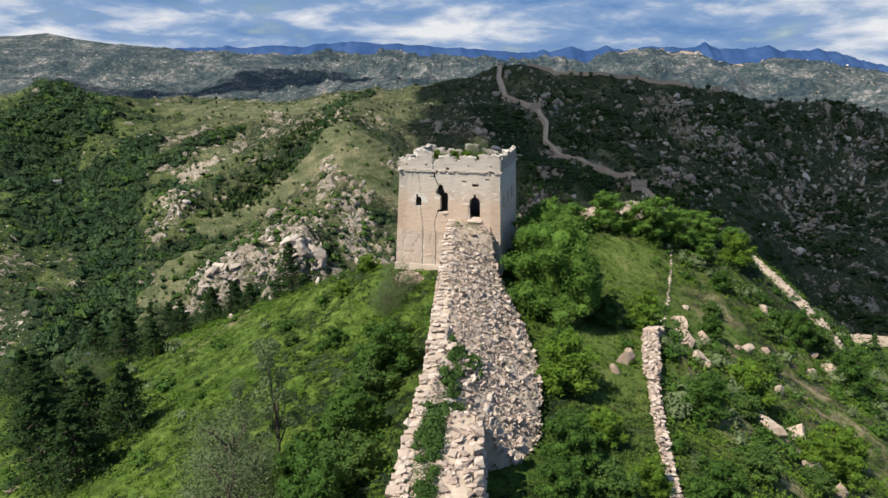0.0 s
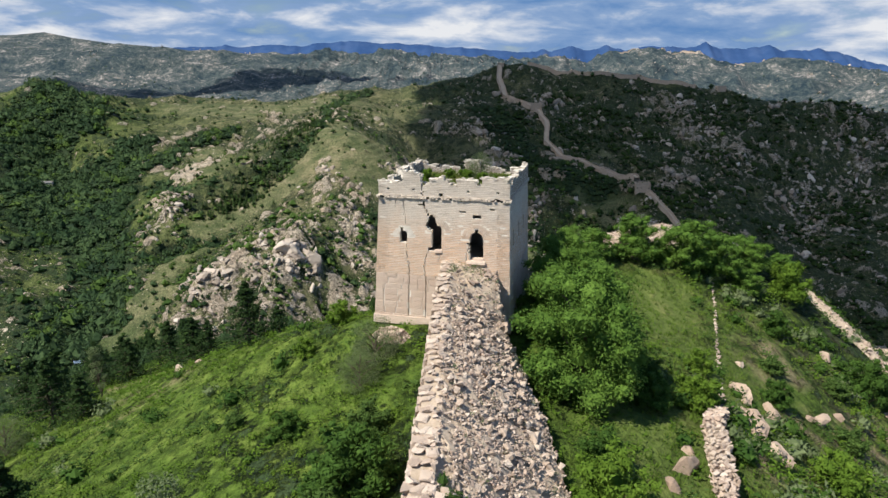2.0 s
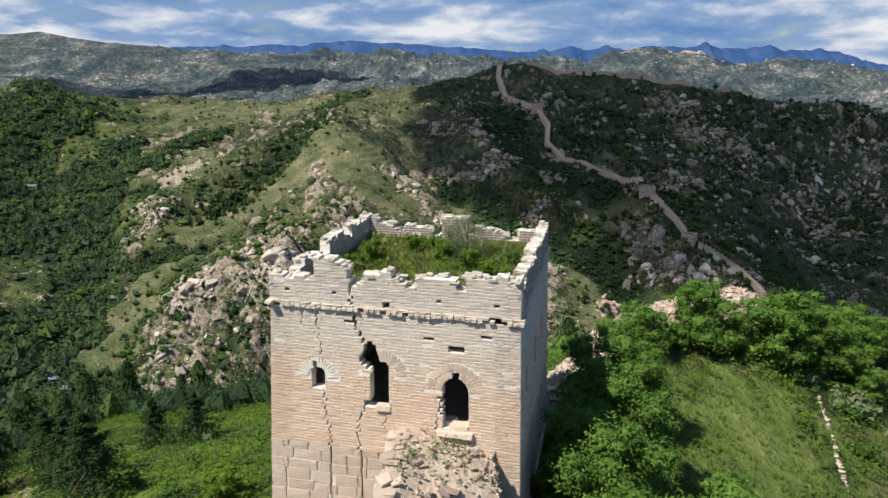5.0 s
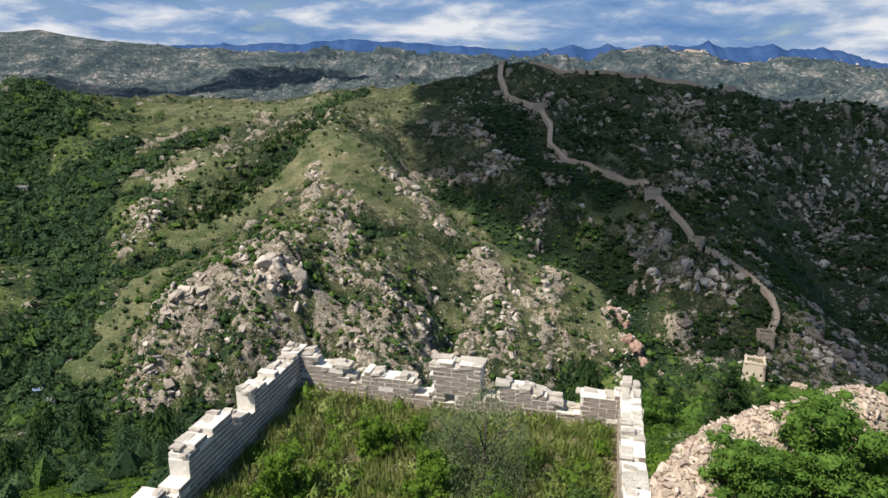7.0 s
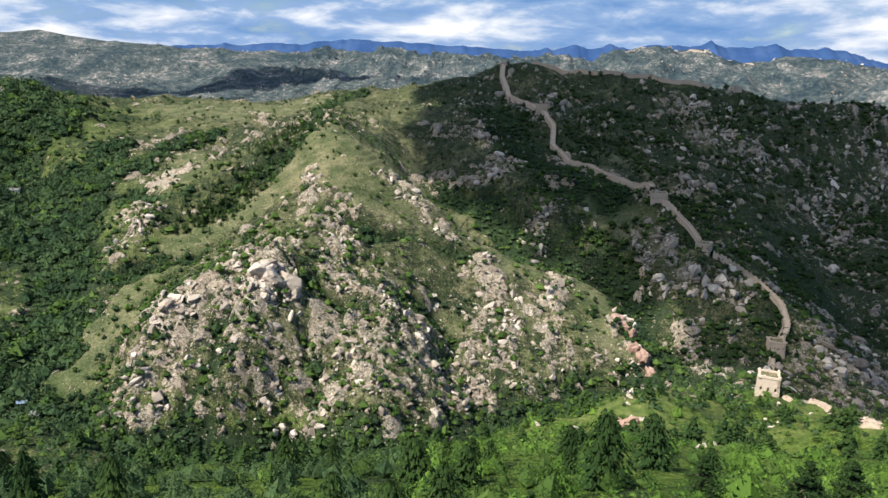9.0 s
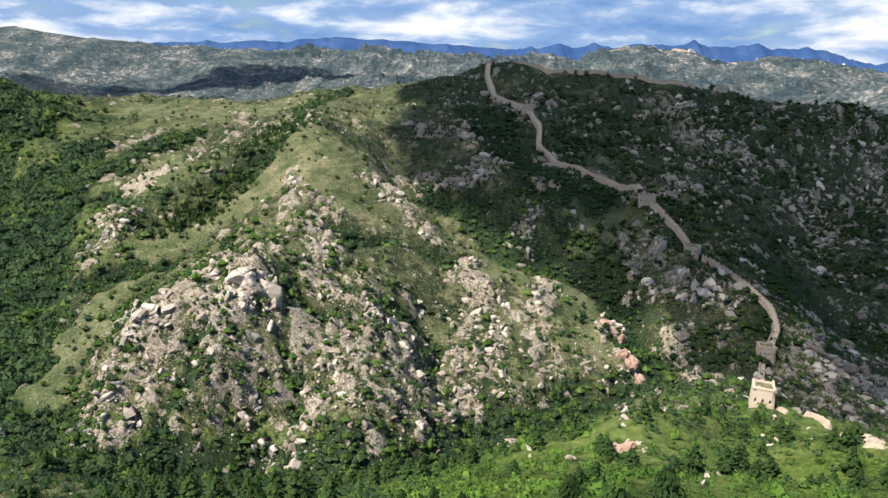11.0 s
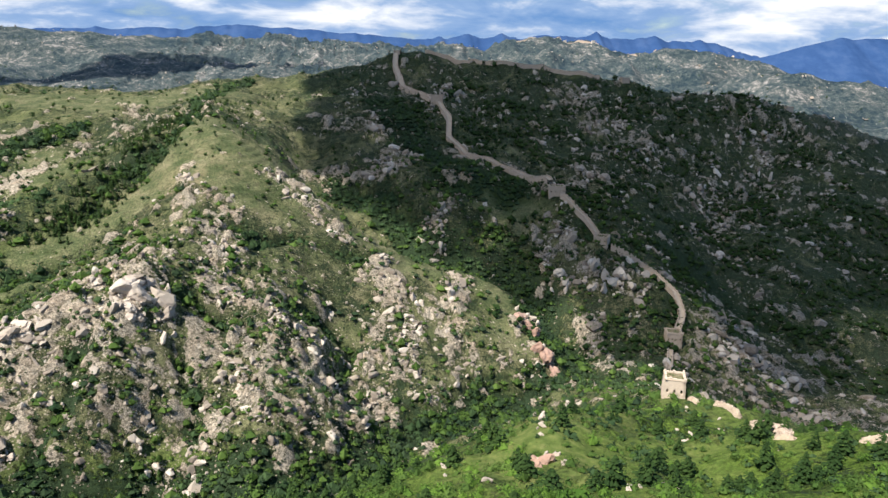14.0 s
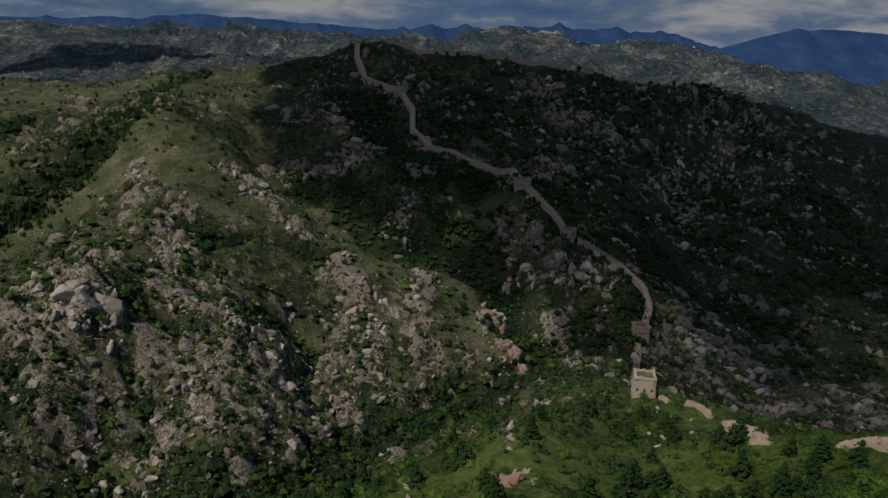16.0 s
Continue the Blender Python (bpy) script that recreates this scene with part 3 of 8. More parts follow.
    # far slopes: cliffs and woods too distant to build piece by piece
    # their darker stops carry a blue tint in place of distance haze
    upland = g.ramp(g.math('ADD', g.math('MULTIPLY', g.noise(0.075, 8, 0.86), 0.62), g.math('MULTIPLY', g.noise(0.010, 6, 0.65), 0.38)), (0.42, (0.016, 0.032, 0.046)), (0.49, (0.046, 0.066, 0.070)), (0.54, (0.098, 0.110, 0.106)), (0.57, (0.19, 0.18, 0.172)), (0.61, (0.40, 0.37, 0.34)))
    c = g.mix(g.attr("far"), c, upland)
    open_grass = g.ramp(g.math("ADD", g.math("MULTIPLY", small, 0.5), g.math("MULTIPLY", g.noise(0.22, 4), 0.5)), (0.38, (0.072, 0.104, 0.026)), (0.5, (0.112, 0.148, 0.040)), (0.6, (0.168, 0.180, 0.064)))
    c = g.mix(g.math("MULTIPLY", g.attr("meadow"), 0.85), c, open_grass)
    # bare earth
    earth = g.ramp(tiny, (0.3, (0.26, 0.19, 0.12)), (0.7, (0.42, 0.33, 0.22)))
    c = g.mix(g.math("MULTIPLY", g.attr("bare"), g.ramp(small, (0.38, 0.0), (0.55, 1.0))), c, earth)
    relief = g.math("ADD", g.math("MULTIPLY", small, 0.8), g.math("MULTIPLY", tiny, 0.3))
    relief = g.math("ADD", relief, g.math("ADD", g.math("MULTIPLY", where, 0.7), g.math("MULTIPLY", brush, 0.5)))
    return g.done(c, relief, 0.9, 1.0)


def foliage_material(name, dark, light, sheen=0.0, through=0.22):
    f = Mat(name, 0.8, 0.08)
    c = f.ramp(f.island(), (0.0, dark), (0.65, tuple((a + b) / 2 for a, b in zip(dark, light))), (1.0, light))
    c = f.mix(f.ramp(f.noise(0.35, 3), (0.3, 0.0), (0.7, 0.35)), c, tuple(0.75 * v for v in light))
    c = f.mix(f.ramp(f.noise(0.045, 4, 0.6), (0.40, 0.0), (0.62, 0.6)), c, tuple(0.95 * v for v in light))
    c = f.mix(f.ramp(f.noise(0.02, 4, 0.6), (0.38, 0.55), (0.56, 0.0)), c, tuple(1.3 * v for v in dark))
    f.done(c)
    t = f.n.new("ShaderNodeBsdfTranslucent")
    f.l.new(c, t.inputs["Color"])
    s = f.n.new("ShaderNodeMixShader")
    s.inputs[0].default_value = through
    f.l.new(f.b.outputs[0], s.inputs[1])
    f.l.new(t.outputs[0], s.inputs[2])
    f.l.new(s.outputs[0], f.n["Material Output"].inputs["Surface"])
    return f.m


def stone_material(name, tones, scale=1.0, lichen=0.5, each="island"):
    s = Mat(name, 0.92, 0.15)
    a, b = s.noise(0.9 * scale, 5, 0.6), s.noise(7 * scale, 5, 0.7)
    c = s.ramp(s.island() if each == "island" else s.each(), (0.0, tones[0]), (0.45, tones[1]), (1.0, tones[2]))
    c = s.mix(s.ramp(a, (0.35, 0.0), (0.65, 0.55)), c, tones[3])
    c = s.mix(g_mult(s, s.ramp(b, (0.5, 0.0), (0.66, 1.0)), lichen * 0.6), c, (0.11, 0.105, 0.085))
    return s.done(c, s.math("ADD", b, a), 0.6, 0.12 / scale)


def g_mult(s, a, k):
    return s.math("MULTIPLY", a, k)


M_GROUND = ground_material()
# boulder tones greyed with some blue as a substitute for haze
M_BOULDER = stone_material("granite_boulder", ((0.135, 0.115, 0.097), (0.29, 0.252, 0.213), (0.58, 0.528, 0.468), (0.34, 0.270, 0.215)), 0.6, 0.7)
M_NEAR_ROCK = stone_material("pinkish_granite", ((0.30, 0.228, 0.175), (0.40, 0.31, 0.24), (0.50, 0.415, 0.335), (0.36, 0.25, 0.185)), 1.2, 0.6, "each")
M_OUTCROP = stone_material("pale_granite", ((0.34, 0.295, 0.25), (0.42, 0.37, 0.32), (0.52, 0.465, 0.405), (0.37, 0.285, 0.23)), 0.4, 0.35, "each")
M_RUBBLE = stone_material("broken_wall_stone", ((0.18, 0.143, 0.120), (0.39, 0.315, 0.258), (0.60, 0.51, 0.43), (0.46, 0.335, 0.262)), 1.6, 0.35)
# blue added to these dark greens imitates hazy shade on the mountain
M_LEAF_DARK = foliage_material("scrub_leaves", (0.014, 0.030, 0.017), (0.058, 0.093, 0.043))
M_LEAF_MID = foliage_material("broad_leaves", (0.028, 0.060, 0.014), (0.108, 0.175, 0.042))
M_LEAF_TREE = foliage_material("tree_leaves", (0.032, 0.078, 0.014), (0.175, 0.295, 0.052), 0.0, 0.30)
# greens cooled towards blue to stand in for haze over the woods
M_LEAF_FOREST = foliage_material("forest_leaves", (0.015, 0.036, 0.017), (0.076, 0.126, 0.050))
M_LEAF_BRIGHT = foliage_material("young_leaves", (0.046, 0.092, 0.010), (0.138, 0.222, 0.030))
M_LEAF_GREY = foliage_material("willow_leaves", (0.075, 0.108, 0.045), (0.20, 0.24, 0.12))
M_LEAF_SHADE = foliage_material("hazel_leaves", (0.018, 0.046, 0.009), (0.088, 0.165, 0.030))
M_NEEDLE = foliage_material("pine_needles", (0.011, 0.027, 0.009), (0.050, 0.090, 0.024))
M_WEED = foliage_material("dry_weeds", (0.085, 0.125, 0.026), (0.290, 0.300, 0.110))
M_GRASS = foliage_material("grass_blades", (0.070, 0.128, 0.016), (0.195, 0.275, 0.060))

# ---------------------------------------------------------------- the ground


def rock_mask(x, y):
    m = np.clip(rockiness(x, y) + 0.9 * smooth01(np.hypot(x, y), 1150, 1500), 0, 1)
    n = fbm(x / 30, y / 30, 4, 61)
    # the mountain's own slope is brush between single blocks
    m = m * (1 - 0.72 * smooth01(x + 0.25 * (y - 500), 60, 140) * smooth01(y, 380, 470) * (1 - smooth01(np.hypot(x, y), 1150, 1400)))
    return m**0.7 * (0.45 + 0.55 * smooth01(n, 0.40, 0.58)) * smooth01(np.hypot(x, y - 50), 150, 260)


def lush_mask(x, y):
    near = 1 - smooth01(np.hypot((x - 30) / 1.3, y - 90), 150, 230)
    knoll = blob(x, y, 125, 270, 60, 75)
    valley = smooth01(-base_height(x, y), 138, 168) * (1 - smooth01(y + 0.5 * np.maximum(x + 170, 0), 400, 440))
    left = blob(x, y, -330, 520, 130, 120) + blob(x, y, -430, 760, 110, 140)
    return np.clip(near + knoll + 0.9 * valley + 0.8 * left, 0, 1)


def meadow(x, y):
    """Open grass: the terrace beside the tower, and patches of the green knoll."""
    return np.clip(blob(x, y, 18.5, 66, 6.5, 13) + 0.8 * blob(x, y, 12, 43, 3.5, 10) + blob(x, y, 114, 280, 36, 48) * smooth01(fbm(x / 12, y / 12, 3, 141), 0.32, 0.46) + blob(x, y, 50, 225, 26, 45) + blob(x, y, 70, 262, 16, 16), 0, 1)


def bare_mask(x, y):
    track = np.maximum.reduce([blob(x, y, 36, 52, 6, 14), blob(x, y, 24, 47, 1.6, 9), blob(x, y, 21, 38, 1.5, 8), blob(x, y, 28, 62, 1.5, 9), blob(x, y, 18, 43, 1.2, 6), 1.2 * blob(x, y, -212, 352, 8, 7), blob(x, y, 30, 34, 7, 10), blob(x, y, -24, 66, 3, 6), blob(x, y, -32, 80, 8, 5), blob(x, y, 46, 82, 5, 8), blob(x, y, 26, 50, 2, 14), blob(x, y, 31, 58, 2, 9), 0.5 * blob(x, y, 124, 488, 5, 10), 0.5 * blob(x, y, 129, 453, 6, 8)])
    south = blob(x, y, -100, 560, 28, 30)
    return np.clip(0.9 * track * smooth01(fbm(x / 2.5, y / 2.5, 3, 77), 0.42, 0.6) + 0.35 * south * smooth01(fbm(x / 9, y / 9, 3, 79), 0.5, 0.62), 0, 1)


def near_slope(x, y):
    """The wooded slope below the tower's ridge, down to the valley."""
    b = base_height(x, y)
    return smooth01(y, 92, 120) * (1 - smooth01(-b, 168, 180)) * (1 - smooth01(y - 0.25 * np.abs(x), 300, 335)) * smooth01(x, -190, -150) * (1 - smooth01(x, 190, 230))


def knoll(x, y):
    return np.clip(blob(x, y, 125, 268, 52, 60) + blob(x, y, 60, 235, 22, 30) * 0.6 + blob(x, y, 74, 266, 22, 20), 0, 1)


def grassland(x, y):
    """The open olive slopes of the sunlit uplands."""
    return smooth01(y + 0.25 * x, 440, 500) * (1 - smooth01(x + 0.25 * (y - 500), 40, 110)) * smooth01(x, -430, -330)


def wood_chance(x, y):
    b = base_height(x, y)
    valley = smooth01(-b, 140, 170) * (1 - smooth01(y + 0.6 * np.clip(x + 175, 0, 90), 400, 460)) * (1 - smooth01(x, 180, 260))
    left = 0.42 * (blob(x, y, -350, 520, 120, 130) + blob(x, y, -250, 430, 80, 80) + 0.8 * blob(x, y, -460, 640, 90, 140) + 0.9 * blob(x, y, -440, 800, 100, 130))
    dark = 0.6 * smooth01(x + 0.25 * (y - 500), 60, 140) * smooth01(y, 470, 560)
    n = fbm(x / 24, y / 24, 4, 71)
    m = np.clip(0.22 * (1 - 0.6 * grassland(x, y)) + 0.8 * valley + left + dark + 0.6 * blob(x, y, 290, 415, 100, 50), 0, 1)
    m = m * smooth01(n + 0.42 * m, 0.54, 0.76) * (1 - 0.85 * sample(GRASS_MAP, x, y)) * (1 - 0.6 * sample(ROCK_MAP, x, y))
    return np.clip(m + 0.95 * sample(WOOD_MAP, x, y), 0, 1) * (1 - blob(x, y, 150, 330, 16, 20))


def lines_at(start, stops):
    """Grid lines from start on: each stop is (up to, step there)."""
    out, step = [start], stops[0][1]
    for end, want in stops:
        while out[-1] < end:
            step += (want - step) * 0.06
            out.append(out[-1] + step)
    return np.array(out)


gx = np.concatenate([-lines_at(0, [(48, 1.2), (75, 1.5), (160, 1.6), (240, 2.2), (520, 4.0), (4880, 170)])[:0:-1], lines_at(0, [(56, 1.2), (80, 1.7), (290, 2.2), (700, 5.0), (1500, 22), (4880, 170)])])
gy = np.concatenate([spread(-2480, -1, -2, -1, 1.0, 1.0165, 1.07)[:-1], lines_at(-1, [(98, 1.2), (300, 3.6), (330, 1.7), (560, 1.8), (700, 2.8), (1080, 4.6), (2650, 22), (4880, 110)])])
gx, gy = np.clip(gx, -4890, 4890), np.clip(gy, -2490, 4890)
GX, GY = np.meshgrid(gx, gy)
GZ = height(GX, GY)
nyy, nxx = GX.shape
idx = np.arange(nyy * nxx).reshape(nyy, nxx)
quads = np.stack([idx[:-1, :-1], idx[:-1, 1:], idx[1:, 1:], idx[1:, :-1]], -1).reshape(-1, 4)
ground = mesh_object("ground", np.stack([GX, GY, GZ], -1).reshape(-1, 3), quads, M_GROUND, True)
tagged(ground, "green mountain terrain with scrub, grass and granite", "ground", kind="structure")
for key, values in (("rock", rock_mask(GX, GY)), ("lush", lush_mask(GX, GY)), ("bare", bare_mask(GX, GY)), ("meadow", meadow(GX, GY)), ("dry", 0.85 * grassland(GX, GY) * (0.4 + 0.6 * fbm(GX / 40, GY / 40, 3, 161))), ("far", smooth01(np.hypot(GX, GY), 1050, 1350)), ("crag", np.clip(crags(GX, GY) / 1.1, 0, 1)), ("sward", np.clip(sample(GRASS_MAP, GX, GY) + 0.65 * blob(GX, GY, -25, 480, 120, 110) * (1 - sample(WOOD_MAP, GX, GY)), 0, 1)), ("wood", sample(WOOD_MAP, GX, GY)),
                    ("brush", np.clip(np.maximum(0.5 + fbm(GX / 30, GY / 30, 3, 88) - 0.25 - 0.3 * lush_mask(GX, GY) + 0.30 * (GX > 14) * (GY < 84) * (1 - meadow(GX, GY)), 1.1 * wood_chance(GX, GY)) * (1 - 0.75 * sample(GRASS_MAP, GX, GY)) * (1 - 0.3 * blob(GX, GY, -25, 480, 120, 110)), 0, 1))):
    a = ground.data.attributes.new(key, "FLOAT", "POINT")
    a.data.foreach_set("value", values.astype(np.float32).ravel())

# ---------------------------------------------------------------- clouds overhead that shade the mountain


def cloud(name, centres, lift, label, cell=11.0, seed=5):
    """A flat-bottomed bank of cloud, high over the place, along the sun's rays from the ground that lies in its shade."""
    x0, x1 = min(x - 1.3 * r for x, y, r in centres), max(x + 1.3 * r for x, y, r in centres)
    y0, y1 = min(y - 1.3 * r for x, y, r in centres), max(y + 1.3 * r for x, y, r in centres)
    x, y = np.meshgrid(np.arange(x0, x1, cell), np.arange(y0, y1, cell))
    depth = np.full(x.shape, -9.0)
    for cx, cy, r in centres:
        depth = np.maximum(depth, (r - np.hypot(x - cx, y - cy)) / 30)
    depth = depth + 1.3 * (fbm(x / 34, y / 34, 4, seed) - 0.5)
    puff = np.sqrt(np.clip(depth, 0, 4)) * (14 + 26 * fbm(x / 45, y / 45, 3, seed + 3))
    up = TO_SUN / TO_SUN.z * lift
    ground_z = base_height(x, y)
    keep = depth > 0
    cells = keep[:-1, :-1] & keep[1:, :-1] & keep[:-1, 1:] & keep[1:, 1:]
    i = np.arange(x.size).reshape(x.shape)
    q = np.stack([i[:-1, :-1], i[:-1, 1:], i[1:, 1:], i[1:, :-1]], -1)[cells]
    base = np.stack([x + up.x, y + up.y, ground_z + up.z], -1).reshape(-1, 3)
    top = base + np.stack([0 * puff, 0 * puff, 3 + puff], -1).reshape(-1, 3)
    # the rim closes the sheet's edge
    edges = np.concatenate([q[:, [a, (a + 1) % 4]] for a in range(4)])
    both = set(map(tuple, edges.tolist()))
    rim = np.array([(a, b, b + x.size, a + x.size) for a, b in both if (b, a) not in both])
    return tagged(mesh_object(name, np.concatenate([base, top]), np.concatenate([q[:, ::-1], q + x.size, rim]), M_CLOUD, True), label, "cloud", kind="structure")


_c = Mat("cloud_white", 1.0, 0.0)                          # thin enough to let some sun through
_c.done((0.9, 0.9, 0.92))
_t, _s = _c.n.new("ShaderNodeBsdfTransparent"), _c.n.new("ShaderNodeMixShader")
_s.inputs[0].default_value = 0.585
_c.l.new(_c.b.outputs[0], _s.inputs[1])
_c.l.new(_t.outputs[0], _s.inputs[2])
_c.l.new(_s.outputs[0], _c.n["Material Output"].inputs["Surface"])
M_CLOUD = _c.m
DEEP = [(30, 1010, 80), (150, 1000, 130), (75, 870, 105), (190, 760, 110), (330, 640, 130), (300, 850, 160), (480, 760, 190), (480, 950, 160), (700, 830, 190), (650, 620, 170),
        (-2, 800, 52), (0, 725, 42), (110, 690, 100), (105, 622, 50), (195, 600, 75), (330, 520, 70)]
EDGE = [(22, 676, 36), (70, 612, 36), (84, 580, 30), (128, 545, 32), (178, 540, 40), (225, 530, 50), (178, 478, 30), (265, 490, 60), (400, 530, 110), (240, 445, 44), (320, 430, 90), (420, 420, 100), (195, 430, 26)]
cloud("cloud_bank", DEEP, 620, "white cumulus cloud high over the mountain")
cloud("cloud_layer", DEEP + EDGE, 760, "ragged layer of white cloud high over the valley", 13.0, 25)
cloud("cloud_far", [(-1000, 1900, 150), (-880, 1880, 120), (-760, 1960, 110), (-640, 1960, 130), (-160, 2080, 120), (-640, 2120, 150), (-520, 2020, 150), (-400, 2080, 150), (-290, 2060, 110), (-560, 2180, 130), (-430, 2280, 110)], 900, "white cumulus cloud over the far hills", 30.0, 35)
cloud("cloud_far", [(-860, 1930, 90), (-640, 1980, 150), (-480, 2060, 170), (-320, 2080, 140), (-560, 2200, 140)], 1000, "white cumulus cloud over the far hills", 30.0, 45)

# ---------------------------------------------------------------- shapes that are scattered in numbers


def hull_template(seed, points=14, flat=0.7, boxy=0.0):
    """An angular stone: the hull of some points in a box or on an egg."""
    rng = np.random.RandomState(seed)
    bm = bmesh.new()
    for _ in range(points):
        v = rng.normal(size=3)
        v /= np.linalg.norm(v)
        if boxy:
            v = v * (1 - boxy) + np.sign(v) * np.minimum(1, np.abs(v) * 1.9) * boxy
        v *= rng.uniform(0.82, 1.0)
        bm.verts.new((v[0], v[1] * 0.85, v[2] * flat))
    bmesh.ops.convex_hull(bm, input=bm.verts)
    bmesh.ops.triangulate(bm, faces=bm.faces)
    loose = [v for v in bm.verts if not v.link_faces]
    bmesh.ops.delete(bm, geom=loose, context="VERTS")
    bm.verts.index_update()
    out = np.array([v.co for v in bm.verts]), np.array([[v.index for v in f.verts] for f in bm.faces])
    bm.free()
    return out


def leaf_ball(seed, leaves=46, size=0.34, tall=0.8, core=0.55, rough=0.25, single=False):
    """A shrub: a lumpy core with leafy tufts standing out of it; radius about 1, foot at 0."""
    rng = np.random.RandomState(seed)
    bm = bmesh.new()
    bmesh.ops.create_icosphere(bm, subdivisions=1, radius=core)
    v = np.array([p.co for p in bm.verts])
    f = np.array([[p.index for p in q.verts] for q in bm.faces])
    bm.free()
    v = v * rng.uniform(0.75, 1.3, (len(v), 1))
    if core < 0.1:
        v, f = v[:0], f[:0]
    elif core > 0.6:                                     # far shrubs: a coarser core
        v = np.array([(1, 0, 0), (0, 1, 0), (-1, 0, 0), (0, -1, 0), (0, 0, 1), (0, 0, -1)], float) * core * rng.uniform(0.9, 1.35, (6, 1))
        f = np.array([(0, 1, 4), (1, 2, 4), (2, 3, 4), (3, 0, 4), (1, 0, 5), (2, 1, 5), (3, 2, 5), (0, 3, 5)])
    vs, fs, n = [v], [f], len(v)
    for _ in range(leaves):
        d = rng.normal(size=3)
        d[2] = abs(d[2]) * 0.9 - 0.15
        d /= np.linalg.norm(d)
        p = d * rng.uniform(core, 1.0) * (1 + rough * (rng.rand() - 0.5))
        a = np.cross(d + rng.normal(size=3) * 0.6, rng.normal(size=3))
        a /= np.linalg.norm(a)
        b = np.cross(a, d + rng.normal(size=3) * 0.5)
        b /= np.linalg.norm(b)
        s = size * rng.uniform(0.6, 1.2)
        vs.append(np.array([p - a * s * 0.5, p + b * s * 0.45, p + a * s * 0.5, p - b * s * 0.5]))
        if single:                                       # one triangle a spray
            vs[-1], n = vs[-1][:3] + (p - vs[-1][:3].mean(0)) * 0.3, n - 1
            fs.append(np.array([[n + 1, n + 2, n + 3]]))
        else:
            fs.append(np.array([[n, n + 1, n + 2], [n, n + 2, n + 3]]))
        n += 4
    v = np.concatenate(vs)
    v[:, 2] = (v[:, 2] + 0.55) * tall
    return v, np.concatenate(fs)


def conifer_template(seed, sprays=42, wide=0.36, taper_to=0.75):
    """A small pine: a trunk and a cone of needle sprays with a ragged outline; height 1."""
    rng = np.random.RandomState(seed)
    vs, fs, n = [], [], 0
    for k in range(sprays):
        z = 0.10 + 0.88 * (k + rng.rand()) / sprays
        tier = 0.82 + 0.25 * math.sin(z * 34 + seed) + 0.22 * math.sin(2.399 * k * 0.13 + 9 * z + seed)
        r = wide * (1 - z) ** taper_to * tier * rng.uniform(0.45, 1.12) + 0.015
        a = 2.399 * k + rng.uniform(-0.5, 0.5)
        d = np.array([math.cos(a), math.sin(a), 0])
        t = np.array([-math.sin(a), math.cos(a), 0])
        p = d * r + np.array([0, 0, z])
        s = (0.10 + 0.34 * wide * (1 - z) * rng.uniform(0.7, 1.2)) * (1.0 if sprays < 60 else 0.72 if sprays < 200 else 0.27)
        vs.append(np.array([p - d * s * 0.9 + [0, 0, 0.05], p + t * s * 0.7 - [0, 0, 0.02 * rng.rand()], p + d * s * 0.55 - [0, 0, 0.05 * rng.rand()], p - t * s * 0.7 - [0, 0, 0.03 * rng.rand()]]))
        fs.append(np.array([[n, n + 1, n + 2], [n, n + 2, n + 3]]))
        n += 4
    vs.append(np.array([[0.02, 0, 0], [-0.01, 0.018, 0], [-0.01, -0.018, 0], [0, 0, 0.9]]))
    fs.append(np.array([[n, n + 1, n + 3], [n + 1, n + 2, n + 3], [n + 2, n, n + 3]]))
    return np.concatenate(vs), np.concatenate(fs)


def rock_template(seed):
    """A boulder: a ball pressed flat by random cuts."""
    rng = np.random.RandomState(seed)
    bm = bmesh.new()
    bmesh.ops.create_icosphere(bm, subdivisions=2, radius=1)
    v = np.array([p.co for p in bm.verts])
    f = np.array([[p.index for p in q.verts] for q in bm.faces])
    bm.free()
    for _ in range(13):
        n = rng.normal(size=3)
        n /= np.linalg.norm(n)
        over = np.maximum(v @ n - rng.uniform(0.42, 0.72), 0)
        v = v - over[:, None] * n * 0.97
    return v * rng.uniform(0.93, 1.07, (len(v), 1)), f


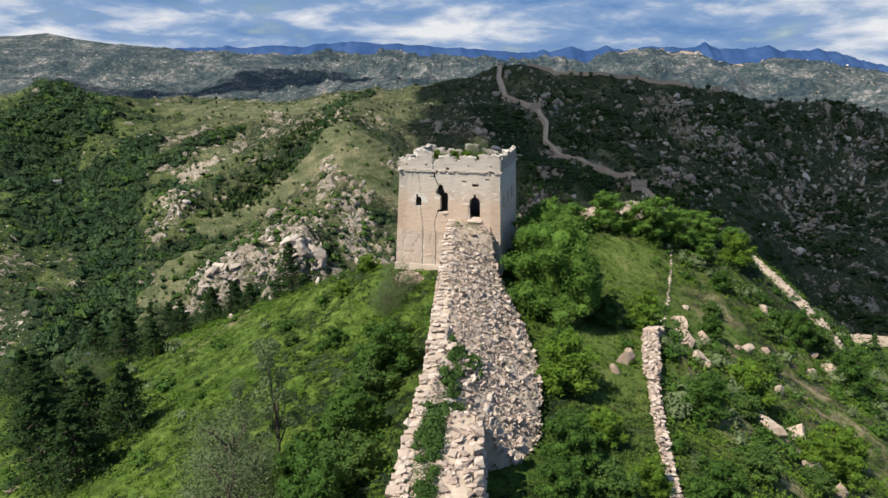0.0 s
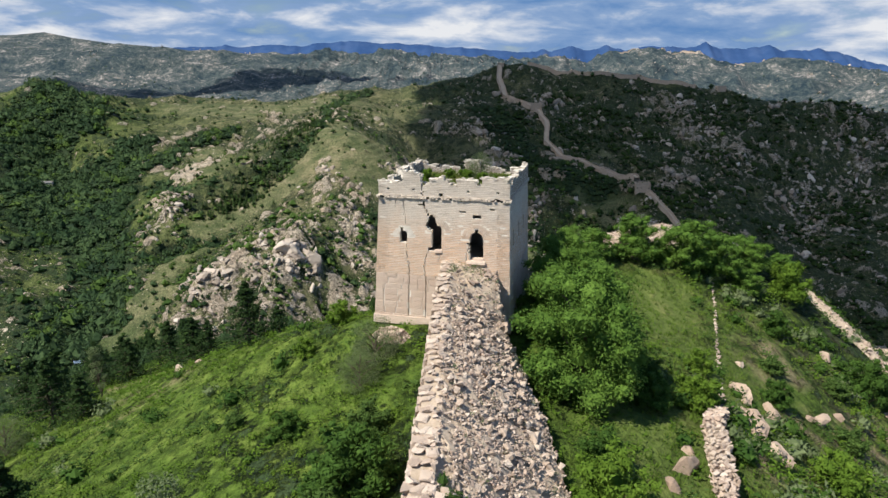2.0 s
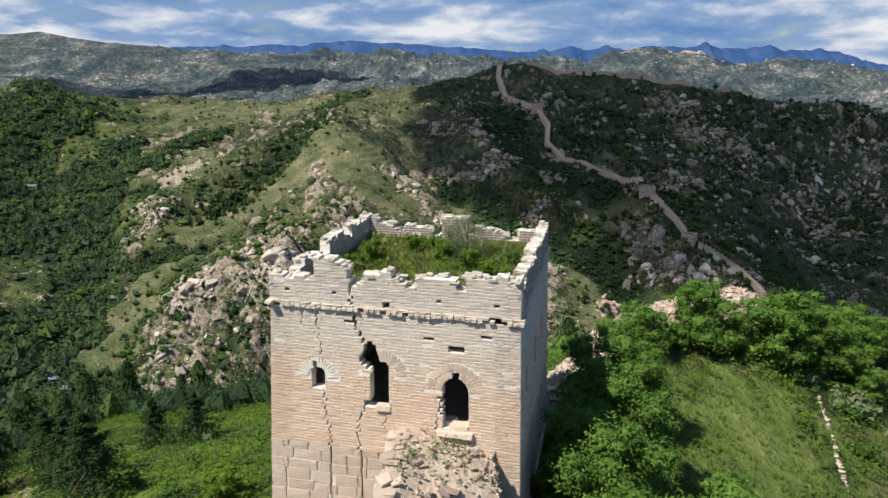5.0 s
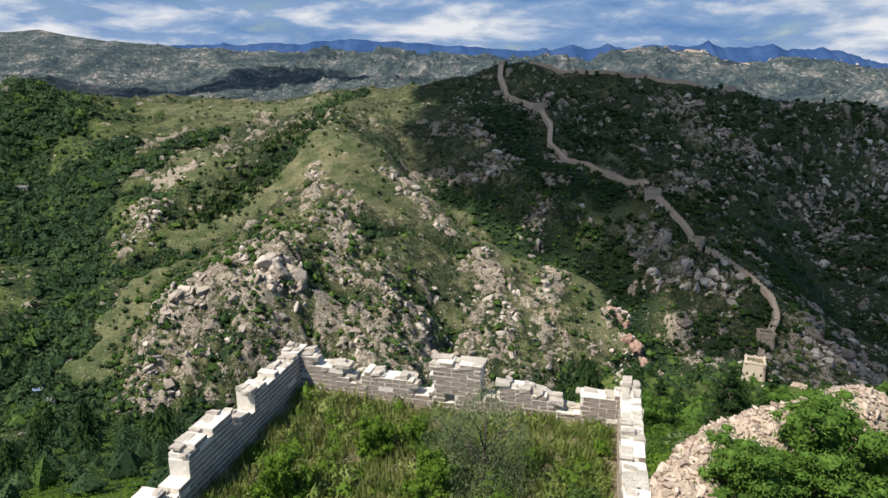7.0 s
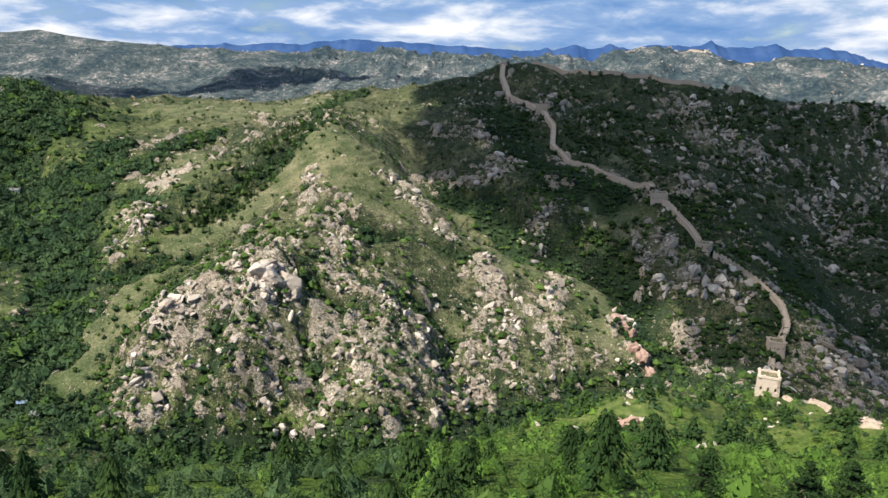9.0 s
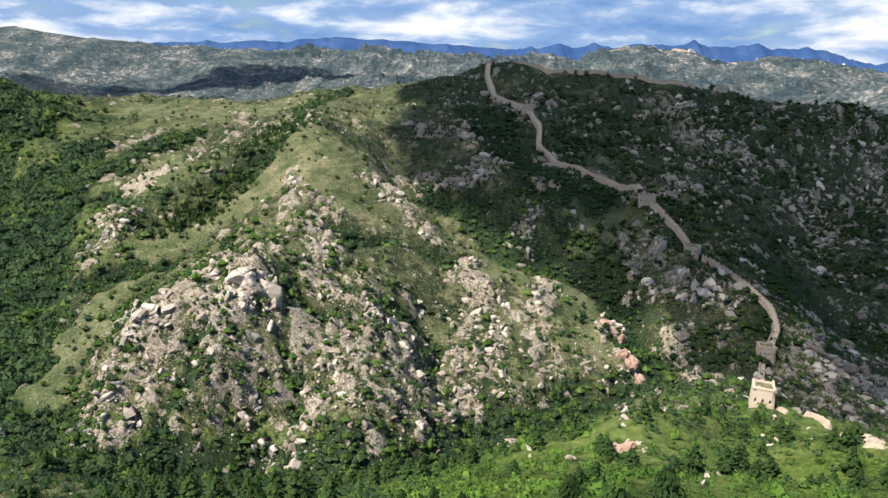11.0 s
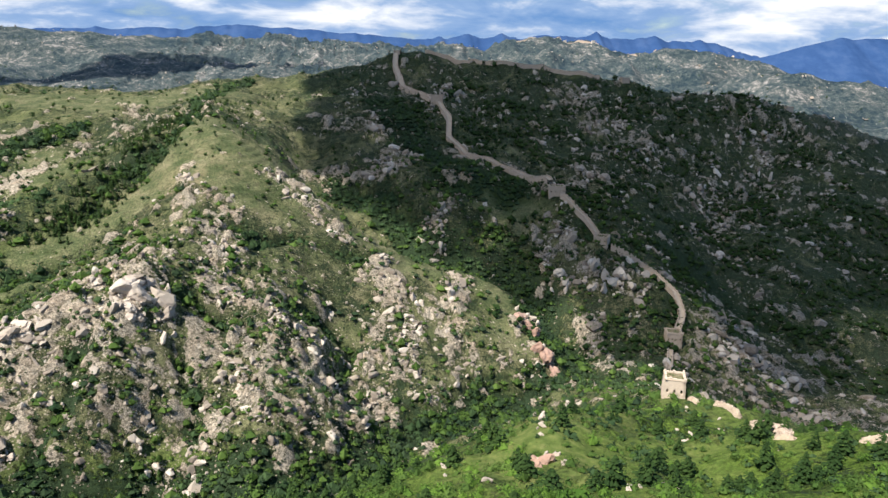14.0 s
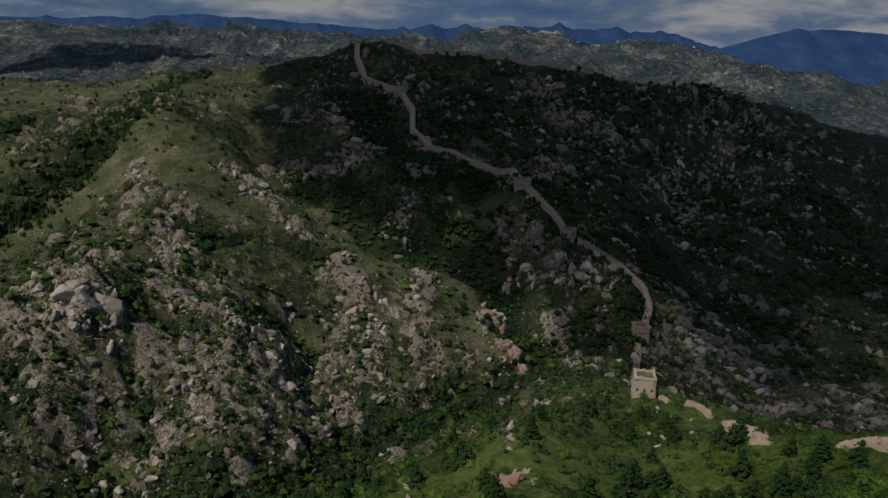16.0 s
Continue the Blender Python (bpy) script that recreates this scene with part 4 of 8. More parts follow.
def scatter(name, templates, places, sizes, material, tilt=0.0, squash=None, seed=0, smooth=False):
    """Many copies of some templates in one mesh. places n x 3, sizes n (or n x 3)."""
    rng = np.random.RandomState(seed)
    places, sizes = np.asarray(places, float), np.asarray(sizes, float)
    if sizes.ndim == 1:
        sizes = np.repeat(sizes[:, None], 3, 1)
    if squash is not None:
        sizes = sizes * rng.uniform(1 - squash, 1 + squash, sizes.shape)
    pick = rng.randint(len(templates), size=len(places))
    yaw = rng.rand(len(places)) * 6.283
    ta, tb = rng.normal(size=len(places)) * tilt, rng.normal(size=len(places)) * tilt
    vs, fs, n = [], [], 0
    for k, (tv, tf) in enumerate(templates):
        i = np.nonzero(pick == k)[0]
        if not len(i):
            continue
        v = tv[None] * sizes[i, None, :]
        for ang, (p, q) in ((ta[i], (1, 2)), (tb[i], (0, 2)), (yaw[i], (0, 1))):
            c, s = np.cos(ang)[:, None], np.sin(ang)[:, None]
            vp, vq = v[..., p] * c - v[..., q] * s, v[..., p] * s + v[..., q] * c
            v = v.copy()
            v[..., p], v[..., q] = vp, vq
        v = v + places[i, None, :]
        f = tf[None] + (n + np.arange(len(i)) * len(tv))[:, None, None]
        vs.append(v.reshape(-1, 3))
        fs.append(f.reshape(-1, 3))
        n += len(i) * len(tv)
    return mesh_object(name, np.concatenate(vs), np.concatenate(fs), material, smooth)


def seeds(count, x0, x1, y0, y1, chance, seed):
    """Random spots in a rectangle, kept by a chance that depends on the place."""
    rng = np.random.RandomState(seed)
    x, y = rng.uniform(x0, x1, count), rng.uniform(y0, y1, count)
    keep = rng.rand(count) < chance(x, y)
    x, y = x[keep], y[keep]
    return x, y, height(x, y), rng


BOULDERS = [rock_template(i) for i in range(9)]
STONES = [hull_template(50 + i, 10, 0.6, 0.6) for i in range(10)]
SHRUBS = [leaf_ball(i, 66, 0.40, 0.85, 0.5, 0.4, True) for i in range(8)]
FAR_SHRUBS = [leaf_ball(40 + i, 11, 0.75, 0.85, 0.68, 0.4) for i in range(8)]
LOW_SHRUBS = [leaf_ball(20 + i, 23, 0.36, 0.62, 0.05, 0.5, True) for i in range(8)]
TINY_SHRUBS = [leaf_ball(70 + i, 15, 0.52, 0.85, 0.68, 0.5, True) for i in range(8)]
CROWNS = [leaf_ball(110 + i, 24, 0.50, 0.9, 0.66, 0.5, True) for i in range(8)]
NEAR_SHRUBS = [leaf_ball(180 + i, 210, 0.168, 1.15, 0.62, 0.45, True) for i in range(6)]
NEAR_PINES = [conifer_template(210 + i, 640, 0.40, 0.5) for i in range(5)]
MID_SHRUBS = [leaf_ball(140 + i, 54, 0.38, 0.85, 0.62, 0.4, True) for i in range(8)]
PINES = [conifer_template(i) for i in range(6)]
BIG_PINES = [conifer_template(10 + i, 110, 0.46) for i in range(6)]

# ---------------------------------------------------------------- boulders of the rocky hillsides


def rock_field(x, y):
    return np.clip(rockiness(x, y) * (0.3 + 0.9 * smooth01(fbm(x / 17, y / 17, 3, 97), 0.36, 0.6)), 0, 1)


# stones lie in heaps, each round a spot on the ribs
def heaps(count, x0, x1, y0, y1, seed, grow):
    cx, cy, _, rng = seeds(count, x0, x1, y0, y1, rock_field, seed)
    host = np.repeat(np.arange(len(cx)), rng.randint(4, 20, len(cx)))
    reach = (rng.uniform(1.4, 5.2, len(cx)) * grow)[host]
    # each heap is drawn out down the slope, like a rib of broken rock
    gx, gy = height(cx + 4, cy) - height(cx - 4, cy), height(cx, cy + 4) - height(cx, cy - 4)
    long = np.hypot(gx, gy) + 1e-6
    gx, gy = (gx / long)[host], (gy / long)[host]
    a, b = reach * rng.normal(size=len(host)) * 1.45, reach * rng.normal(size=len(host)) * 0.42
    x, y = cx[host] + a * gx - b * gy, cy[host] + a * gy + b * gx
    return x, y, np.minimum(0.34 * (1 - rng.rand(len(host))) ** -0.74, 3.6) * grow


PEBBLES = [hull_template(330 + i, 8, 0.8, 0.35) for i in range(10)]
BLOCKS = [hull_template(300 + i, 18, 0.85, 0.25) for i in range(10)]
rng = np.random.RandomState(34)
foot = heaps(240, 165, 420, 365, 500, 35, 1.35)
hill, peak = heaps(1750, -230, 135, 325, 610, 31, 0.9), heaps(1700, 20, 680, 480, 980, 32, 1.6)
lone = seeds(6500, -420, 560, 315, 940, lambda x, y: 0.05 + 0.4 * rockiness(x, y), 33)
x, y = np.concatenate([hill[0], peak[0], foot[0], lone[0]]), np.concatenate([hill[1], peak[1], foot[1], lone[1]])
size = np.concatenate([hill[2], np.minimum(peak[2] * 1.15, 5.2), foot[2], np.minimum(0.3 * (1 - rng.rand(len(lone[0]))) ** -0.4, 1.6)])
z = height(x, y)
for name, mask, shapes, k in (("boulders", size > 3.0, BOULDERS, 1), ("granite_blocks", (size > 0.7) & (size <= 3.0), BLOCKS, 6), ("loose_stones", size <= 0.7, PEBBLES, 7)):
    stretch = rng.uniform(0.5, 1.6, (mask.sum(), 3)) * np.array([1.2, 0.85, 0.72])
    tagged(scatter(name, shapes, np.stack([x, y, z - 0.06 * size], -1)[mask], size[mask][:, None] * stretch, M_BOULDER, 0.45, 0.15, k), "weathered pale granite boulders strewn over the hillsides", "boulders", kind="stuff")


def outcrop_mesh(seed):
    """A big weathered block: a ball pressed by flat cuts, with cracks."""
    rng = np.random.RandomState(seed)
    bm = bmesh.new()
    bmesh.ops.create_icosphere(bm, subdivisions=3, radius=1)
    cuts = [(Vector(rng.normal(size=3)).normalized(), rng.uniform(0.42, 0.75)) for _ in range(15)]
    joints = [(Vector((rng.normal(), rng.normal(), 0.35 * rng.normal())).normalized(), rng.uniform(-0.5, 0.5)) for _ in range(4)]
    for v in bm.verts:
        p = v.co.copy()
        for n, d in cuts:
            over = p.dot(n) - d
            if over > 0:
                p -= n * over * 0.96
        for n, d in joints:
            q = abs(p.dot(n) - d)
            if q < 0.09:
                p *= 1 - 0.24 * (1 - q / 0.09)
        p *= 1 + 0.10 * noise.noise(p * 2.2 + Vector((seed, 0, 0))) + 0.04 * noise.noise(p * 7)
        v.co = p
    me = bpy.data.meshes.new("rock_outcrop")
    bm.to_mesh(me)
    bm.free()
    me.materials.append(M_OUTCROP)
    return me


# the great pale outcrops of the sunlit hill and others that stand out
rng = np.random.RandomState(8)
OUTCROP_MESHES = [outcrop_mesh(k) for k in range(7)]
OUTCROPS = [(-97, 409, 14), (-92, 405, 12.5), (-101, 402, 10), (-84, 410, 12), (-80, 405, 9), (-94, 398, 9), (-90, 397, 6.0), (-99, 402, 5.5), (-84, 404, 5.0), (-104, 417, 5.0), (-140, 394, 12), (-143, 388, 10), (-136, 390, 6.0), (-148, 384, 5.5), (-126, 368, 5.5),
            (-118, 363, 6.5), (-113, 360, 6.0), (-134, 372, 4.5), (-63, 361, 5.0), (-129, 345, 4.5), (-134, 421, 4.0), (-69, 500, 6.0), (-66, 488, 5.5), (-62, 470, 6.0), (-60, 452, 5.0), (-57, 436, 4.5), (-54, 428, 4.0), (-74, 462, 4.0),
            (-40, 575, 5), (-22, 561, 6), (-30, 424, 4.5), (1, 411, 5), (20, 415, 8.0), (25, 418, 6.5), (17, 408, 5.5), (37, 440, 4.5), (69, 468, 5), (60, 455, 4), (-99, 556, 5.5), (-94, 550, 4.5), (-104, 561, 4.5), (-86, 546, 4.0),
            (84, 597, 10), (80, 585, 9), (79, 572, 10), (74, 566, 7), (164, 538, 13), (168, 532, 9), (190, 534, 15), (196, 529, 11), (207, 528, 13), (200, 522, 12), (193, 520, 10), (214, 520, 11), (184, 524, 9), (222, 518, 8), (65, 262, 3.4), (63.5, 258.5, 2.6), (62, 255, 3.0), (61, 250, 2.6), (59.5, 245, 2.4), (57.5, 240, 2.0), (53.6, 225, 3.4), (58, 228, 2.4), (57.5, 221, 3.2), (30.5, 236, 2.6), (30, 232, 2.0), (35.5, 208, 2.8), (65.6, 203, 3.4), (66.7, 209, 2.4), (75, 213.5, 2.8), (78, 211, 2.2), (56, 186, 2.2), (78.6, 219, 2.0), (80, 209, 1.8), (113, 262, 2.4), (121.7, 273, 3.0), (118.9, 277, 2.2), (132, 273, 2.4), (139, 306, 2.0), (136, 300, 1.6), (141, 287, 1.5),
            (265, 478, 7.5), (280, 470, 6), (300, 486, 7), (351, 873, 10), (340, 865, 9), (324, 856, 10), (332, 880, 8), (310, 862, 8), (362, 884, 8), (257, 734, 6), (250, 728, 5), (210, 500, 6), (-210, 512, 6), (-204, 500, 5), (-214, 490, 5), (-218, 474, 6)]
k = 0
for ox, oy, orad in OUTCROPS:
    for part_of in range(4 if orad > 4 else 2):              # one large block with others leaning on it
        if part_of:
            a, d, s = rng.rand() * 6.28, orad * rng.uniform(0.35, 0.75), min(orad, 10) * rng.uniform(0.18, 0.34)
        else:
            a, d, s = 0.0, 0.0, orad * rng.uniform(0.45, 0.55)
        px, py = ox + d * math.cos(a), oy + d * math.sin(a)
        rock = new("rock_outcrop", OUTCROP_MESHES[k % 7])
        rock.location = (px, py, one_height(px, py) + s * 0.12)
        rock.scale, rock.rotation_euler = (s * rng.uniform(0.9, 1.5), s * rng.uniform(0.6, 0.9), s * rng.uniform(0.7, 1.3)), (rng.normal() * 0.35, rng.normal() * 0.35, rng.rand() * 6.28)
        tagged(rock, "cracked pale granite outcrop on the slope", "rock", "granite outcrops")
        k += 1

# two reddish cliffs over the gully, and a pinkish block on the spur
M_RED_CLIFF = stone_material("reddish_granite", ((0.31, 0.195, 0.15), (0.36, 0.235, 0.185), (0.43, 0.30, 0.245), (0.24, 0.15, 0.118)), 0.3, 0.6, "each")
red_meshes = []
for me in OUTCROP_MESHES[:4]:
    red = me.copy()
    red.materials.clear()
    red.materials.append(M_RED_CLIFF)
    red_meshes.append(red)
for k, (ox, oy, orad) in enumerate([(123, 492, 6.5), (126, 484, 6), (128, 478, 4.5), (126, 462, 6.5), (131, 456, 7.5), (135, 450, 6), (52.5, 223.5, 2.9), (50.6, 221.5, 1.9), (51.6, 226.5, 1.7)]):
    rock = new("rock_cliff", red_meshes[k % 4])
    rock.location = (ox, oy, one_height(ox, oy) + 0.05 * orad)
    rock.scale, rock.rotation_euler = (orad * 1.25, orad * 0.8, orad * 1.2), (rng.normal() * 0.2, rng.normal() * 0.2, rng.normal() * 0.5)
    tagged(rock, "reddish weathered granite cliff above the gully" if oy > 300 else "pinkish granite block standing out of the grassy spur", "rock", "reddish cliffs")

# ---------------------------------------------------------------- scrub and woods on the slopes


xa, ya, za, rng = seeds(40000, -520, 680, 300, 1060, lambda x, y: wood_chance(x, y) * 0.45, 41)
xb, yb, zb, _ = seeds(60000, -500, 200, 300, 900, lambda x, y: sample(WOOD_MAP, x, y) ** 1.5 * 0.34, 47)
x, y, z = np.concatenate([xa, xb]), np.concatenate([ya, yb]), np.concatenate([za, zb])
size = np.minimum((0.85 + 0.95 * sample(WOOD_MAP, x, y)) * (1 - rng.rand(len(x))) ** -0.36, 3.8) * (1 + 0.4 * smooth01(y, 600, 1000)) * (1 + 0.6 * smooth01(-x, 120, 220))
# the cloud-shaded mountain gets more dark leaves, so colour deepens its shade
half = (rng.rand(len(x)) < 0.40 - 0.15 * (x < -110) + 0.45 * smooth01(x + 0.25 * (y - 500), 60, 140))
tagged(scatter("scrub", TINY_SHRUBS, np.stack([x, y, z - 0.2 * size], -1)[half], size[half], M_LEAF_DARK, 0.1, 0.25, 2), "dark green scrub and low trees on the slopes", "scrub", kind="stuff")
fresh = ~half & (rng.rand(len(x)) < 0.05 + 0.30 * smooth01(fbm(x / 22, y / 22, 2, 381), 0.48, 0.6) * smooth01(-x, 60, 140) + 0.6 * smooth01(x, -140, -100) * (1 - smooth01(y, 440, 480)))
half = half | fresh
tagged(scatter("valley_trees", CROWNS, np.stack([x, y, z - 0.2 * size], -1)[fresh], 1.1 * size[fresh], M_LEAF_MID, 0.1, 0.25, 31), "light green broad-leaved trees in the valley", "woods", kind="stuff")
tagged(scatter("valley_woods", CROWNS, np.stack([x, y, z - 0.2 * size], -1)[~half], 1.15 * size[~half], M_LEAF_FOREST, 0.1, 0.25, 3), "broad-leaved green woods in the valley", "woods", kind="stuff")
# the woods on the slope below the ridge
x, y, z, rng = seeds(8600, -190, 230, 90, 345, lambda x, y: near_slope(x, y) * (1 - blob(x, y, 146, 275, 12, 46)) * (1 - blob(x, y, 152, 221, 16, 7)) * (0.9 - 0.9 * knoll(x, y)) * smooth01(fbm(x / 14, y / 14, 3, 73), 0.26, 0.42) * 0.8, 45)
size = rng.uniform(0.9, 2.9, len(x))
half = rng.rand(len(x)) < np.where(x < -15, 0.85, 0.42)
for near, shapes in ((y < 165, NEAR_SHRUBS), (y >= 165, MID_SHRUBS)):
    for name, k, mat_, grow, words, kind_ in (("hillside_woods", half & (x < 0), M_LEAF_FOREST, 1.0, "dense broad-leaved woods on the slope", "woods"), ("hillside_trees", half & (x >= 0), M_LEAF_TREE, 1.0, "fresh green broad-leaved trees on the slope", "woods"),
                                              ("hillside_bushes", ~half, M_LEAF_MID, 0.85, "light green bushes on the slope", "bushes")):
        k = k & near
        tagged(scatter(name, shapes, np.stack([x, y, z - 0.2 * size], -1)[k], grow * size[k], mat_, 0.1, 0.25, 12), words, kind_, kind="stuff")
x, y, z, rng = seeds(1250, -160, 230, 95, 330, lambda x, y: near_slope(x, y) * (1 - blob(x, y, 145, 262, 11, 26)) * (1 - blob(x, y, 133, 241, 7, 11)) * (0.5 - 0.30 * knoll(x, y)) * smooth01(fbm(x / 20, y / 20, 3, 74), 0.36, 0.52) + 0.55 * blob(x, y, 132, 218, 30, 34) * (1 - blob(x, y, 143, 256, 11, 24)) * (1 - blob(x, y, 152, 221, 16, 7)) + 0.3 * blob(x, y, 118, 290, 16, 18) + 0.7 * blob(x, y, 124, 247, 6, 7) + 0.5 * blob(x, y, 98, 230, 12, 11), 46)
size = rng.uniform(4.5, 8.5, len(x))
for k, shapes in ((y < 165, NEAR_PINES), (y >= 165, BIG_PINES)):
    tagged(scatter("hillside_pines", shapes, np.stack([x, y, z - 0.3], -1)[k], size[k], M_NEEDLE, 0.04, 0.18, 14), "dark green pines on the slope", "pines", kind="stuff")
x, y, z, rng = seeds(12000, -470, 560, 340, 1060, lambda x, y: np.clip(0.25 * wood_chance(x, y) + 0.35 * blob(x, y, -120, 700, 60, 60) + 0.06 + 0.2 * blob(x, y, -60, 480, 80, 90), 0, 1) * 0.35, 43)
tagged(scatter("pine_woods", PINES, np.stack([x, y, z - 0.3], -1), rng.uniform(2.8, 6.0, len(x)), M_NEEDLE, 0.04, 0.15, 4), "dark pines scattered over the ridges", "pines", kind="stuff")

# a belt of pines down the flank of the sunlit hill
rng = np.random.RandomState(171)
belt = np.array([(-128, 720), (-138, 680), (-142, 640), (-146, 610), (-158, 580), (-168, 552), (-176, 526)], float)
s, w = rng.rand(420) * (len(belt) - 1), rng.normal(size=420) * 13
k = s.astype(int)
x, y = belt[k, 0] + (belt[k + 1, 0] - belt[k, 0]) * (s - k) + w, belt[k, 1] + (belt[k + 1, 1] - belt[k, 1]) * (s - k) + 0.4 * w
tagged(scatter("pine_belt", PINES, np.stack([x, y, height(x, y) - 0.3], -1), rng.uniform(2.8, 6.2, 420), M_NEEDLE, 0.04, 0.2, 25), "dark belt of pines down the hill's flank", "pines", kind="stuff")
# small shrubs between the stones of the sunlit hill
x, y, z, rng = seeds(27000, -260, 300, 325, 720, lambda x, y: np.clip(0.20 + 0.75 * smooth01(fbm(x / 12, y / 12, 3, 111), 0.42, 0.62) - 0.25 * blob(x, y, -85, 580, 45, 50), 0, 1) * 0.50 * (1 - 0.62 * grassland(x, y)) * (1 - 0.8 * sample(GRASS_MAP, x, y)) * (1 - 0.15 * sample(ROCK_MAP, x, y)), 49)
size = np.minimum(0.72 * (1 - rng.rand(len(x))) ** -0.52, 3.4)
half = rng.rand(len(x)) < 0.45
tagged(scatter("hill_shrubs", TINY_SHRUBS, np.stack([x, y, z - 0.15 * size], -1)[half], size[half], M_LEAF_DARK, 0.1, 0.25, 17), "small dark shrubs among the boulders", "shrubs", kind="stuff")
tagged(scatter("hill_bushes", TINY_SHRUBS, np.stack([x, y, z - 0.15 * size], -1)[~half], 1.35 * size[~half], M_LEAF_MID, 0.1, 0.25, 18), "small green bushes among the boulders", "bushes", kind="stuff")

# rounder bushes and low trees along the gullies of the sunlit hill
x, y, z, rng = seeds(15000, -250, 230, 312, 640, lambda x, y: (0.10 + 0.45 * blob(x, y, -60, 330, 140, 22) + 0.8 * smooth01(fbm(x / 16, y / 26, 3, 211), 0.48, 0.60)) * (1 - 0.75 * grassland(x, y)) * (1 - 0.85 * sample(GRASS_MAP, x, y)) * (1 - 0.1 * sample(ROCK_MAP, x, y)) * (1 - blob(x, y, 150, 340, 22, 26)) * 0.5, 212)
size = rng.uniform(1.0, 3.0, len(x))
half = rng.rand(len(x)) < 0.75 - 0.5 * smooth01(fbm(x / 30, y / 30, 2, 213), 0.42, 0.55)
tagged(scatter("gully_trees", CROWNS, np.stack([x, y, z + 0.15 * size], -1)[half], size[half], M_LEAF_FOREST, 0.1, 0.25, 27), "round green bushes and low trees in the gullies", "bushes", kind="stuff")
tagged(scatter("gully_bushes", CROWNS, np.stack([x, y, z + 0.1 * size], -1)[~half], 0.95 * size[~half], M_LEAF_MID, 0.1, 0.25, 28), "light green bushes in the gullies", "bushes", kind="stuff")
x, y, z, rng = seeds(15000, 70, 600, 470, 960, lambda x, y: smooth01(fbm(x / 30, y / 30, 3, 221), 0.46, 0.62) * smooth01(x + 0.25 * (y - 500), 60, 110) * 0.6, 222)
size = rng.uniform(1.5, 4.0, len(x))
tagged(scatter("mountain_trees", TINY_SHRUBS, np.stack([x, y, z + 0.15 * size], -1), size, M_NEEDLE, 0.1, 0.25, 29), "dark green low trees in the mountain's gullies", "trees", kind="stuff")

# single dark trees standing on the open grass of the hill and the uplands
x, y, z, rng = seeds(2600, -430, 130, 400, 980, lambda x, y: (0.10 + 0.32 * grassland(x, y)) * smooth01(fbm(x / 30, y / 30, 2, 371), 0.35, 0.6) * (1 - sample(WOOD_MAP, x, y)), 372)
size = rng.uniform(1.2, 2.9, len(x))
tagged(scatter("lone_trees", CROWNS, np.stack([x, y, z + 0.2 * size], -1), size, M_NEEDLE, 0.08, 0.2, 30), "dark green round trees standing singly on the grass", "trees", kind="stuff")

# crags and woods on the uplands far behind
def upland(x, y):
    return smooth01(np.hypot(x, y), 1250, 1450) * (1 - smooth01(y, 2450, 2650))


x, y, z, rng = seeds(15000, -1750, 1500, 1150, 2650, lambda x, y: upland(x, y) * smooth01(ridged(x / 130, y / 130, 4, 151), 0.58, 0.80) * 0.6, 152)
size = np.minimum(1.6 * (1 - rng.rand(len(x))) ** -0.4, 4.6)
tagged(scatter("upland_crags", PEBBLES, np.stack([x, y, z], -1), size, M_BOULDER, 0.3, 0.4, 23), "pale granite crags on the far uplands", "rocks", kind="stuff")
x, y, z, rng = seeds(15000, -1750, 1500, 1150, 2650, lambda x, y: upland(x, y) * smooth01(fbm(x / 90, y / 90, 4, 153), 0.46, 0.6) * 0.45, 154)
tagged(scatter("upland_woods", TINY_SHRUBS, np.stack([x, y, z - 0.8], -1), rng.uniform(1.5, 3.6, len(x)), M_LEAF_DARK, 0.1, 0.3, 24), "dark woods on the far uplands", "woods", kind="stuff")

# bushes and low growth on the green knoll
x, y, z, rng = seeds(3000, 40, 215, 130, 350, lambda x, y: knoll(x, y) * smooth01(fbm(x / 11, y / 11, 3, 75), 0.36, 0.52) * (1 - blob(x, y, 147, 331, 9, 9)) * (1 - blob(x, y, 148, 290, 8, 30)) * (1 - blob(x, y, 142, 255, 11, 24)), 48)
size = rng.uniform(0.5, 1.7, len(x))
half = rng.rand(len(x)) < 0.5
tagged(scatter("knoll_scrub", FAR_SHRUBS, np.stack([x, y, z - 0.2 * size], -1)[half], size[half], M_LEAF_MID, 0.1, 0.25, 15), "light green scrub on the knoll", "scrub", kind="stuff")
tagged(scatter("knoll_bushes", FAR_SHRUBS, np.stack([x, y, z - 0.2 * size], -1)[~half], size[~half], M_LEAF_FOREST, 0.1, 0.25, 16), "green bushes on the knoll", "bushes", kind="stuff")

